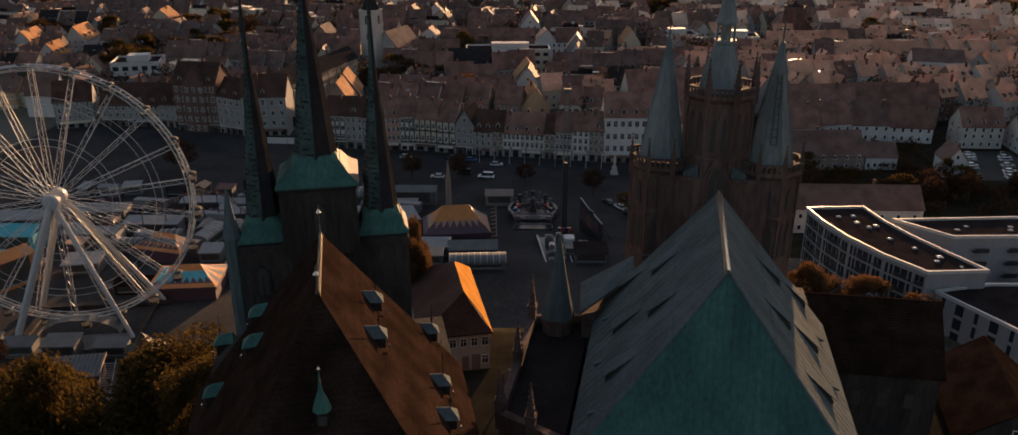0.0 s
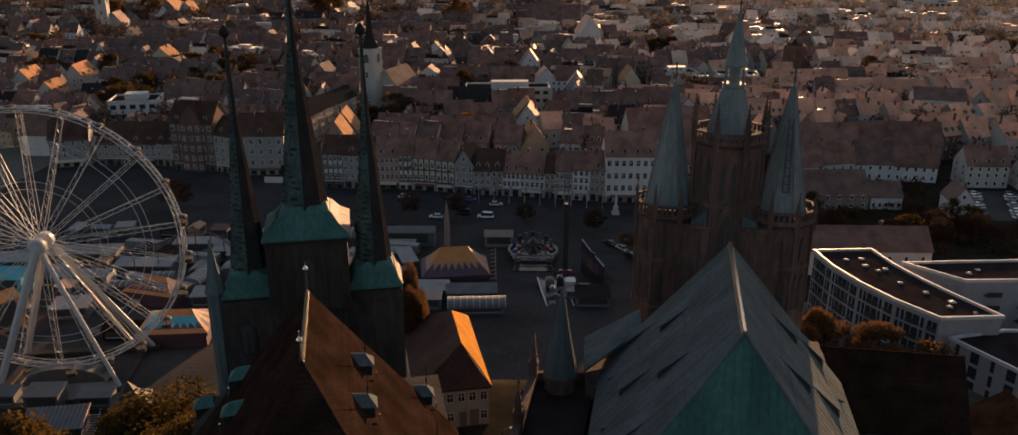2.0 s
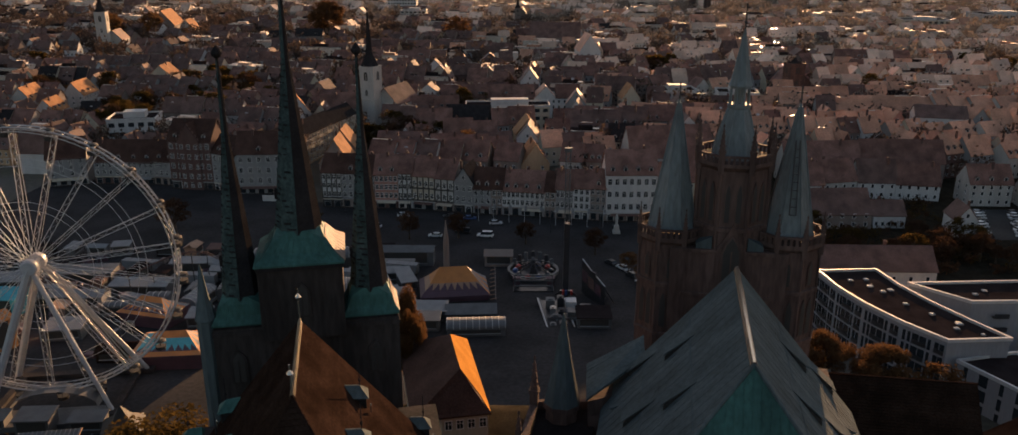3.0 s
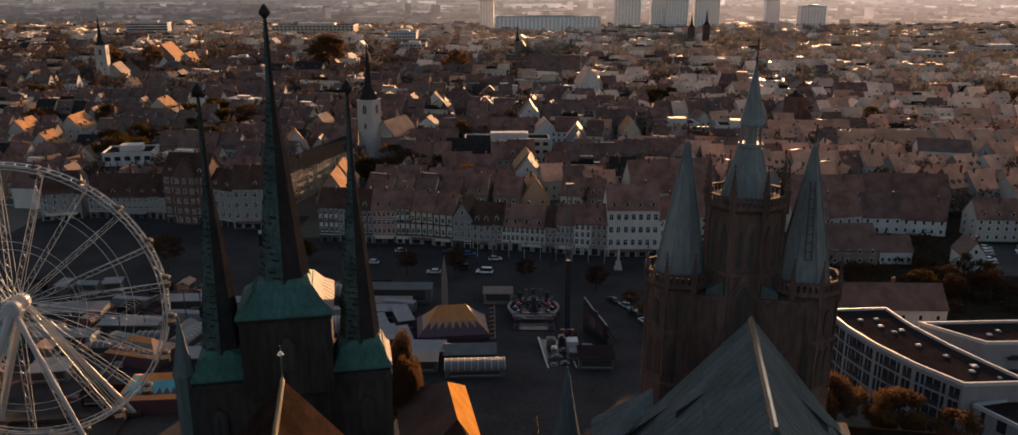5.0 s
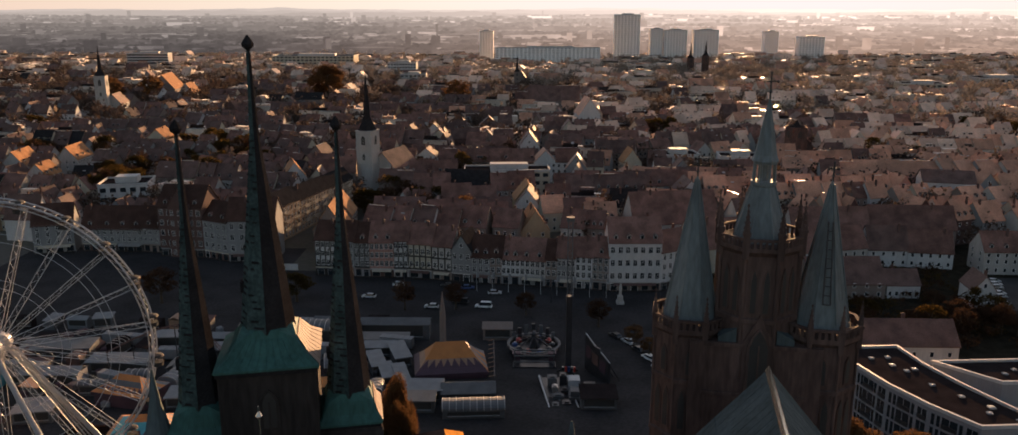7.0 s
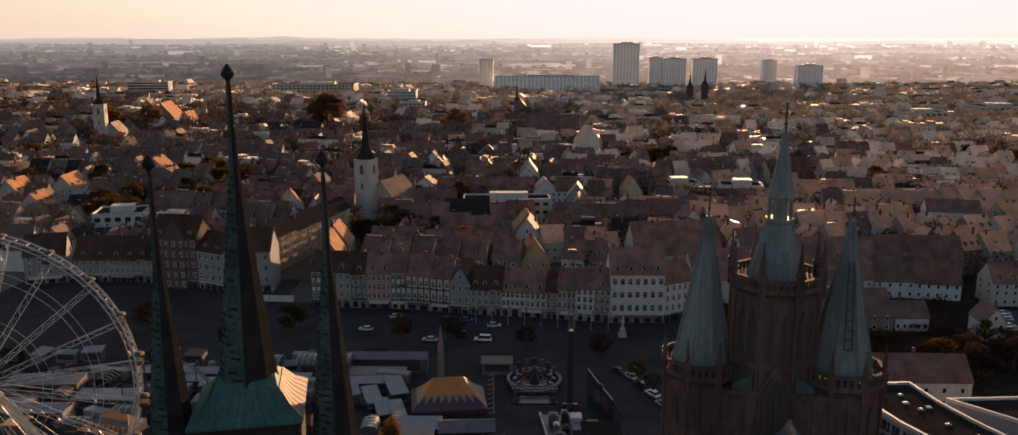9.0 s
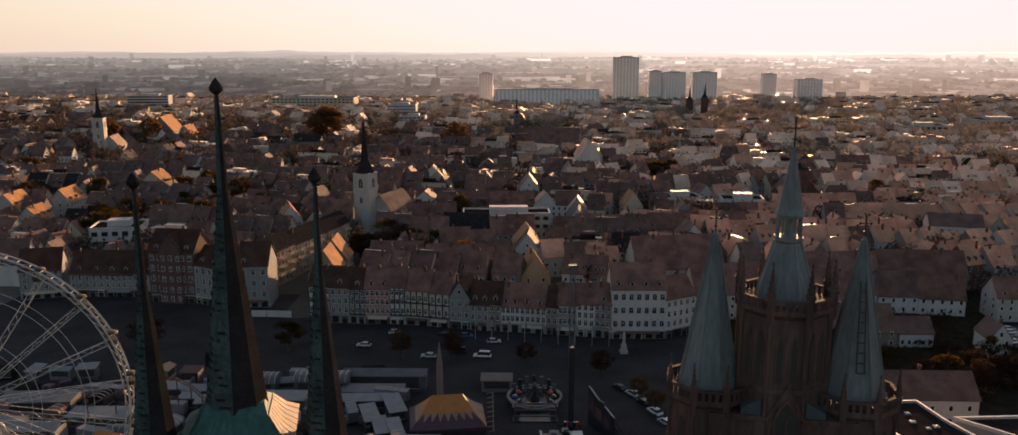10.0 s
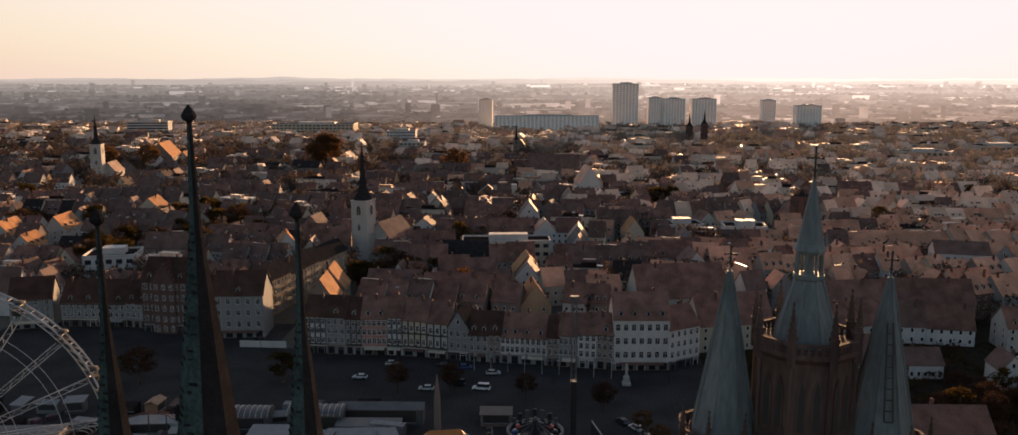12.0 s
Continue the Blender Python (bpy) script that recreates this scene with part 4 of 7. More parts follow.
    for j, zz in enumerate((z1 + 3, )):
        rr = r * (1 - (zz - z1) / (top - z1)) * 0.95
        s.box(x - rr - 0.25, 0.0, zz, x - rr + 0.2, 0.6, zz + 0.9)
    part("spire_hatch", s, SLATE_AND_SHADE, SEV)


# ---- houses ----
def window_meshes(w, h):
    """A framed window with cross bar, and its panes, facing -y, base in the middle of the sill."""
    b, g = 0.09, Shape()
    f = lattice([-w / 2 - b, -w / 2, -0.035, 0.035, w / 2, w / 2 + b], [-b, 0, h * 0.62, h * 0.62 + 0.06, h, h + b], [(i, k) for i in (1, 3) for k in (1, 3)], -0.07, 0.02)
    g.box(-w / 2, -0.03, 0, w / 2, 0.015, h)
    return f.mesh("window", WHITE_FRAME), g.mesh("pane", GLASS)


WINDOWS = {k: window_meshes(*k) for k in ((1.05, 1.75), (1.3, 1.95), (0.8, 1.2))}
_plain = lattice([-0.55, -0.45, 0.45, 0.55], [-0.08, 0.02, 1.32, 1.42], [(1, 1)], -0.07, -0.01)
_back = [_plain.v.index((a, -0.01, b)) for a, b in ((-0.45, 0.02), (0.45, 0.02), (0.45, 1.32), (-0.45, 1.32))]
_plain.f.append(tuple(_back))
SIMPLE = _plain.mesh("window", WHITE_FRAME, GLASS)
SIMPLE.polygons[len(SIMPLE.polygons) - 1].material_index = 1
DORMER_WALL = house_body(Shape(), 1.3, 2.2, 1.25, 0.5, "y").mesh("dormer", PALE)
DORMER_ROOF = gable(Shape(), -0.65, 0.65, 0, 2.2, 1.25, 0.5, 0.18, 0.1, "y").mesh("dormer_roof", TILE_DARK)
CHIMNEY = Shape().box(-0.35, -0.35, -1.5, 0.35, 0.35, 1.3).box(-0.42, -0.42, 1.3, 0.42, 0.42, 1.45).box(-0.25, -0.25, 1.45, 0.25, 0.25, 1.6).mesh("chimney", BRICK)
rnd = random.Random(11)


def wall_windows(ob, w, h, floors, bays, key, y=0.0, ground=3.6, detail=True, skip0=False, turn=0.0, origin=(0, 0)):
    step = (h - ground) / max(1, floors - 1) if floors > 1 else h
    for fl in range(floors):
        if skip0 and fl == 0:
            continue
        z = 1.0 if fl == 0 else ground + (fl - 1) * step + step * 0.2
        for b in range(bays):
            x = -w / 2 + w * (b + 0.5) / bays
            m = pose(origin[0], origin[1], 0, 0, 0, turn) @ pose(x, y, z)
            if detail:
                f, g = WINDOWS[key]
                win = part("window", f, None, ob, m=m)
                part("pane", g, None, win)
            else:
                part("window", SIMPLE, None, ob, m=m)


def shop_front(ob, w):
    """A plinth, framed shop windows with a transom, a door, and a fascia with an awning."""
    n = max(2, int(w / 2.9))
    part("plinth", Shape().box(-w / 2, -0.12, 0, w / 2, 0.02, 0.45), GREYSTONE, ob)
    if rnd.random() < 0.75:
        part("shop_cladding", Shape().box(-w / 2 + 0.02, -0.04, 0.45, w / 2 - 0.02, 0.01, 3.0), rnd.choice((BROWN, GREY, BRICK, GREYSTONE)), ob)
    for i in range(n):
        x, ww = -w / 2 + w * (i + 0.5) / n, w / n * 0.3
        door = i == n // 2
        fr = part("door" if door else "shop_window", Shape().box(x - ww - 0.12, -0.1, 0.1, x - ww, 0.02, 2.7).box(x + ww, -0.1, 0.1, x + ww + 0.12, 0.02, 2.7).box(x - ww - 0.12, -0.1, 2.7, x + ww + 0.12, 0.02, 2.85).box(x - ww, -0.09, 2.05, x + ww, 0.02, 2.15), WHITE_FRAME if rnd.random() < 0.15 else rnd.choice((BROWN, GREYSTONE, GREY)), ob)
        part("pane", Shape().box(x - ww, -0.05, 0.2 if door else 0.6, x + ww, 0.015, 2.7), GLASS, fr)
    part("fascia", Shape().box(-w / 2 + 0.1, -0.16, 2.95, w / 2 - 0.1, 0.02, 3.3), rnd.choice((GREY, BROWN, PALE, CREAM)), ob)
    if rnd.random() < 0.45:
        part("awning", Shape().loft([[(-w * 0.4, -0.1, 3.0), (w * 0.4, -0.1, 3.0), (w * 0.4, -1.5, 2.5), (-w * 0.4, -1.5, 2.5)], [(-w * 0.4, -0.1, 3.06), (w * 0.4, -0.1, 3.06), (w * 0.4, -1.5, 2.56), (-w * 0.4, -1.5, 2.56)]]), rnd.choice((CREAM, BRICK, GREY)), ob, "slanted shop awning")


def timber(ob, w, h, ground):
    """Dark posts, rails and braces on the upper floors."""
    n = max(3, int(w / 1.8))
    s = Shape()
    for z in (ground, ground + (h - ground) / 2, h - 0.2):
        s.box(-w / 2, -0.07, z - 0.26, w / 2, 0.02, z + 0.26)
    for i in range(n + 1):
        x = -w / 2 + w * i / n
        s.box(max(-w / 2, x - 0.24), -0.065, ground, min(w / 2, x + 0.24), 0.02, h)
    for i in range(n):
        if i % 2 == 0:
            for z0 in (ground, ground + (h - ground) / 2):
                x = -w / 2 + w * i / n
                s.beam((x + 0.1, -0.03, z0 + 0.1), (x + w / n - 0.1, -0.03, z0 + (h - ground) * 0.2), 0.07, 0.34)
    part("timber_frame", s, LOUVRE, ob, "black half-timbering")


def house(x, y, turn, w, d, h, rh, wall, roof, along="x", floors=3, bays=4, key=(1.05, 1.75), detail=True, shop=False, timbered=False, dormers=0, sides=True, z=None, label="", group="town houses", chimney=1):
    """A town house, front towards its own -y."""
    ob = thing("house", pose(x, y, height(x, y) - 0.05 if z is None else z, 0, 0, turn), label or "town house with plaster walls and tiled roof", "house", group)
    part("wall", house_body(Shape(), w, d, h, rh, along), wall, ob)
    rf = part("roof", gable(Shape(), -w / 2, w / 2, 0, d, h, rh, 0.35 if detail else 0.3, 0.22, along), roof, ob)
    if detail:
        part("eaves_moulding", Shape().box(-w / 2, -0.28, h - 0.35, w / 2, 0.02, h - 0.05), wall if not timbered else BROWN, ob)
    ground = 3.6 if floors > 1 else h
    wall_windows(ob, w, h, floors, bays, key, 0, ground, detail, skip0=shop)
    if along == "y":
        m = part("window", SIMPLE, None, ob, m=pose(0, 0, h + rh * 0.2))
    if shop:
        shop_front(ob, w)
    if timbered:
        timber(ob, w, h, ground)
    if sides and along == "x":
        for sx in (-1, 1):
            wall_windows(ob, d, h, floors, max(1, int(d / 4)), key, 0, ground, False, turn=90 * sx, origin=(sx * w / 2, d / 2))
    k = rh / (d / 2)
    for i in range(dormers):
        dx = -w / 2 + w * (i + 0.5) / dormers
        dm = part("dormer", DORMER_WALL, None, rf, m=pose(dx, 0.9, h + 0.9 * k - 0.1))
        # its roof belongs to the dormer's own shape
        part("dormer_roof", DORMER_ROOF, None, rf, m=pose(dx, 0.9, h + 0.9 * k - 0.1))
        part("dormer_pane", WINDOWS[(0.8, 1.2)][1], None, rf, m=pose(dx, 0.88, h + 0.9 * k))
    for i in range(chimney):
        cx, cy = rnd.uniform(-w * 0.35, w * 0.35), d / 2 + rnd.choice((-1, 1)) * rnd.uniform(0.6, 1.6)
        part("chimney", CHIMNEY, None, rf, m=pose(cx, cy, h + rh - 0.4))
    return ob


# row along the far side of the square: x0, y0, x1, y1, eaves, roof, wall, roof tile, gable, floors, bays, timber, dormers, words
ROW = [
    (-70.3, 294.6, -63.1, 293.9, 12.9, 5.4, WHITE, TILE_OLD_AND_SHADED, "x", 4, 4, 1, 0, "black and white half-timbered house on the square"),
    (-63.1, 293.9, -56.6, 293.3, 12.8, 5.6, GREY, TILE_OLD_AND_SHADED, "x", 4, 3, 0, 1, "grey plastered house on the square"),
    (-56.6, 293.3, -51.2, 292.8, 12.4, 5.6, GREY, TILE_OLD_AND_SHADED, "x", 4, 3, 1, 1, "grey half-timbered house on the square"),
    (-51.2, 292.8, -43.0, 292.6, 12.6, 5.8, PINK, TILE_RED, "x", 4, 5, 0, 2, "salmon pink house with white windows on the square"),
    (-43.0, 292.6, -38.0, 292.2, 13.2, 5.4, WHITE, TILE_RED, "x", 4, 3, 1, 0, "white house with dense black half-timbering"),
    (-38.0, 292.2, -29.8, 290.5, 12.4, 5.8, CREAM, TILE_RED, "x", 3, 4, 1, 0, "cream half-timbered house with broad windows"),
    (-29.8, 290.5, -22.9, 288.8, 12.0, 5.4, PALE, TILE_RED, "x", 3, 3, 1, 0, "narrow black-timbered house on the square"),
    (-22.9, 288.8, -16.2, 287.2, 11.2, 5.2, GREY, SLATE_AND_SHADE, "y", 3, 3, 0, 0, "grey gabled house with slate roof"),
    (-16.2, 287.2, -9.9, 286.2, 9.2, 6.2, GREY, TILE_OLD_AND_SHADED, "x", 3, 3, 0, 2, "pale low house with red-brown roof"),
    (-9.9, 286.2, -6.0, 285.6, 9.6, 5.8, BROWN, TILE_OLD_AND_SHADED, "x", 3, 2, 0, 1, "narrow brown house on the square"),
    (-6.0, 285.6, 0.0, 284.9, 9.0, 6.0, WHITE, TILE_RED, "x", 3, 4, 0, 2, "white house with red-brown mansard roof"),
    (0.0, 284.9, 8.5, 283.3, 9.0, 6.0, PALE, TILE_RED, "x", 3, 5, 0, 2, "pale house with dormers on the square"),
    (8.5, 283.3, 12.2, 282.6, 9.6, 5.4, BROWN, TILE_OLD_AND_SHADED, "x", 3, 2, 0, 0, "narrow brown house on the square"),
    (12.2, 282.6, 18.1, 281.6, 10.6, 5.4, GREY, TILE_RED, "x", 3, 4, 0, 0, "blue-grey house with shop front"),
    (18.1, 281.6, 23.7, 280.6, 11.2, 5.0, WHITE, TILE_RED, "x", 4, 3, 0, 0, "white house with tall windows on the square"),
    (23.7, 280.6, 28.9, 279.2, 11.6, 5.2, BROWN, TILE_RED, "x", 4, 3, 0, 1, "brown house with red roof on the square"),
    (28.9, 279.2, 45.9, 279.4, 16.6, 6.8, WHITE, TILE_RED, "x", 4, 7, 0, 4, "broad white corner house with dormers on the square"),
    (45.9, 279.4, 56.5, 285.5, 13.2, 5.6, WHITE, TILE_RED, "x", 4, 5, 0, 0, "white house turning the corner of the square"),
    (-133.6, 317.0, -116.5, 315.0, 19.0, 7.0, BRICK, TILE_OLD_AND_SHADED, "x", 5, 6, 0, 3, "red brick house with stepped gable on the square"),
    (-116.5, 315.0, -105.6, 309.5, 14.8, 6.0, GREY, TILE_OLD_AND_SHADED, "x", 4, 4, 0, 2, "grey stone house with dark roof"),
    (-105.6, 309.5, -88.6, 310.6, 15.6, 7.0, GREY, TILE_OLD_AND_SHADED, "x", 4, 5, 0, 1, "grand grey corner house with dark roof"),
    (-153.0, 322.6, -142.4, 322.2, 9.0, 7.5, GREY, TILE_OLD_AND_SHADED, "x", 3, 5, 0, 2, "grey house with broad red roof"),
    (-142.4, 322.2, -133.6, 320.5, 9.5, 7.0, GREY, TILE_OLD_AND_SHADED, "x", 3, 4, 0, 2, "grey house with broad red roof"),
    (-166.0, 322.6, -153.0, 322.6, 9.0, 7.5, GREY, TILE_OLD_AND_SHADED, "x", 3, 5, 0, 2, "grey house with broad red roof"),
    (-182.0, 318.0, -168.5, 322.0, 11.0, 7.0, GREY, TILE_OLD_AND_SHADED, "x", 4, 4, 0, 0, "tall grey house by the fair"),
]
for x0, y0, x1, y1, eave, rh, wall, roof, along, floors, bays, tim, dorm, words in ROW:
    w = math.hypot(x1 - x0, y1 - y0)
    house((x0 + x1) / 2, (y0 + y1) / 2, math.degrees(math.atan2(y1 - y0, x1 - x0)), w - 0.03, 12 if eave < 15 else 14, eave, rh, wall, roof, along,
          floors, bays, (1.3, 1.95) if eave > 14 else (1.05, 1.75), True, True, bool(tim), dorm, False, label=words, group="houses on the square")

# the brick house has a stepped gable over its front, the corner house a row of stone balconies
gabled = house((-125.1), 315.6, -7, 8.5, 6, 19.0, 6.5, BRICK, TILE_OLD_AND_SHADED, "y", 5, 3, (1.05, 1.75), True, False, label="brick front bay with stepped gable on the square", group="houses on the square", chimney=0)
for i in range(5):
    part("gable_step", Shape().box(-4.4 + 0.95 * i, -0.25, 18.6 + 1.3 * i, 4.4 - 0.95 * i, 0.35, 20.2 + 1.3 * i), BRICK, gabled)
part("gable_finial", Shape().cone(6, 0, 0, [(0.35, 26.6), (0.2, 27.4), (0.05, 28.6)]), GREYSTONE, gabled)

# ---- the town beyond ----
taken = [((a + c) / 2, (b + d) / 2 + 6, max(9.0, (c - a) * 0.75)) for a, b, c, d, *_ in ROW]


def free(x, y, r):
    return all((x - a) ** 2 + (y - b) ** 2 > (r + q) ** 2 for a, b, q in taken)


def seen(x, y, slack=1.0):
    """Within the wedge over which the camera looks."""
    return abs(x - 0.02 * y) < 0.64 * y + 30 * slack


def street_angle(x, y):
    """Streets bend slowly through the old town."""
    return 42 * noise.noise((x / 130, y / 130, 2.5)) + (14 if x > 60 else -8)


def church_tower(x, y, w, h, tip, turn, wall, label, nave=14):
    """A slim church tower with belfry openings, gallery and needle spire, and the nave beside it."""
    ob = thing("church", pose(x, y, -0.1, 0, 0, turn), label, "church")
    tw = part("tower", Shape().box(-w / 2, -w / 2, 0, w / 2, w / 2, h), wall, ob)
    for z in (h * 0.45, h * 0.72, h - 0.3):
        part("cornice", Shape().box(-w / 2 - 0.25, -w / 2 - 0.25, z, w / 2 + 0.25, w / 2 + 0.25, z + 0.5), wall, tw)
    for sx, sy, ax in ((0, -1, "y"), (1, 0, "x"), (-1, 0, "x")):
        if ax == "y":
            lancet_window(ob, 0, -w / 2, h * 0.77, w * 0.24, h * 0.15, -0.25, "y", wall)
            lancet_window(ob, 0, -w / 2, h * 0.52, w * 0.16, h * 0.1, -0.2, "y", wall)
        else:
            lancet_window(ob, sx * w / 2, 0, h * 0.77, w * 0.24, h * 0.15, 0.25 * sx, "x", wall)
    part("spire", Shape().cone(8, 0, 0, [(w * 0.56, h), (w * 0.5, h + 0.8), (w * 0.26, h + (tip - h) * 0.18), (w * 0.2, h + (tip - h) * 0.24), (0.08, tip)], 0.5), SLATE_AND_SHADE, ob)
    if nave:
        part("nave", house_body(Shape(), nave, 24, 11, 8, "y"), wall, ob, m=pose(w * 0.7, 3, 0))
        part("nave_roof", gable(Shape(), -nave / 2, nave / 2, 0, 24, 11, 8, 0.4, 0.3, "y"), TILE_RED, ob, m=pose(w * 0.7, 3, 0))
    taken.append((x + 4, y + 8, 16))
    return ob


church_tower(-77, 436, 8.6, 30.5, 60, -20, PALE, "pale church tower with slate needle spire in the old town", 15)
church_tower(-355, 725, 9, 35, 60, 10, PALE, "pale church tower with dark pointed spire", 14)
church_tower(-5, 1000, 7, 19, 39, 0, BROWN, "slim brown church spire among roofs", 12)
church_tower(225, 1150, 8, 27, 47, 0, SANDSTONE, "dark twin church tower with pointed spire", 0)
church_tower(245, 1151, 8, 30, 50, 0, SANDSTONE, "dark twin church tower with pointed spire", 0)
church_tower(156, 492, 9, 25, 29, 8, SANDSTONE, "squat sandstone church tower with low cap", 16)


def slab(x, y, w, d, h, floors, bays, wall, label, turn=0.0, band=False):
    """A modern block with rows of windows, flat roof, parapet and plant room."""
    ob = thing("apartment_block", pose(x, y, -0.1, 0, 0, turn), label, "building", "modern blocks")
    part("wall", Shape().box(-w / 2, 0, 0, w / 2, d, h), wall, ob)
    part("roof", Shape().box(-w / 2 + 0.3, 0.3, h, w / 2 - 0.3, d - 0.3, h + 0.15), FLAT_ROOF, ob)
    part("parapet", rim([(-w / 2, 0), (w / 2, 0), (w / 2, d), (-w / 2, d)], h + 0.4, 0.4, 1.0), CONCRETE, ob)
    part("plant_room", Shape().box(-w * 0.2, d * 0.3, h, w * 0.25, d * 0.7, h + 3), CONCRETE, ob)
    for f in range(floors):
        z = h * (f + 0.3) / floors
        if band:
            part("window_band", Shape().box(-w / 2 + 0.5, -0.08, z, w / 2 - 0.5, 0.05, z + h / floors * 0.5), GLASS, ob)
        else:
            s = Shape()
            for b in range(bays):
                bx = -w / 2 + w * (b + 0.5) / bays
                s.box(bx - w / bays * 0.3, -0.08, z, bx + w / bays * 0.3, 0.05, z + h / floors * 0.45)
            # panes of the skyline towers are paled as if hazy
            tagged(part("glazing", s, HAZE_PANE if y > 1400 else GLASS, ob), kind="stuff")
    taken.append((x, y + d / 2, max(w, d) * 0.6))
    return ob


# towers and slabs on the skyline, the farthest with walls whitened for haze
slab(183, 1505, 45, 24, 80, 22, 8, HAZE_RENDER, "tall pale apartment tower block", -4)
slab(235, 1505, 22, 18, 56, 16, 5, HAZE_RENDER, "grey apartment tower seen edgewise")
slab(268, 1505, 40, 20, 54, 16, 8, HAZE_RENDER, "broad pale apartment tower block")
slab(321, 1505, 43, 20, 54, 16, 8, HAZE_RENDER, "broad pale apartment tower block")
slab(508, 1515, 44, 20, 42, 11, 8, HAZE_RENDER, "pale office tower in the haze")
slab(-62, 1510, 24, 18, 52, 16, 5, HAZE_RENDER, "slender pale apartment tower block")
slab(44, 1460, 178, 14, 26, 9, 26, HAZE_RENDER, "long pale slab of flats")
slab(449, 1555, 24, 18, 50, 14, 6, HAZE_RENDER, "pale tower block far off")
slab(-570, 1300, 62, 18, 24, 6, 12, WHITE, "white office block with bands of windows", 3, True)
slab(-160, 1145, 38, 22, 20, 5, 10, WHITE, "white flat-roofed hall among trees", 0)
slab(-128, 1010, 30, 16, 15, 4, 6, PALE, "pale flat-roofed block among trees", 0)
slab(-178, 383, 21, 17, 13, 3, 5, WHITE, "white flat-roofed corner building", 12)
slab(-560, 860, 34, 20, 16, 4, 6, CREAM, "cream flat-roofed block among houses", 0)
slab(-330, 1350, 130, 40, 18, 4, 20, CREAM, "long low cream hall", 0)
slab(560, 1000, 60, 40, 12, 2, 8, PALE, "pale low hall with flat roof", 0)
slab(420, 900, 46, 26, 14, 3, 8, CREAM, "cream low hall with flat roof", -6)
slab(88, 476, 22, 16, 11, 3, 6, PALE, "pale flat-roofed building in the old town", 4)
slab(120, 470, 22, 16, 11, 3, 5, WHITE, "white flat-roofed building in the old town", -5)
slab(-6.5, 424, 42, 14, 12, 3, 10, CREAM, "long flat-roofed building with rooftop terrace", 3)

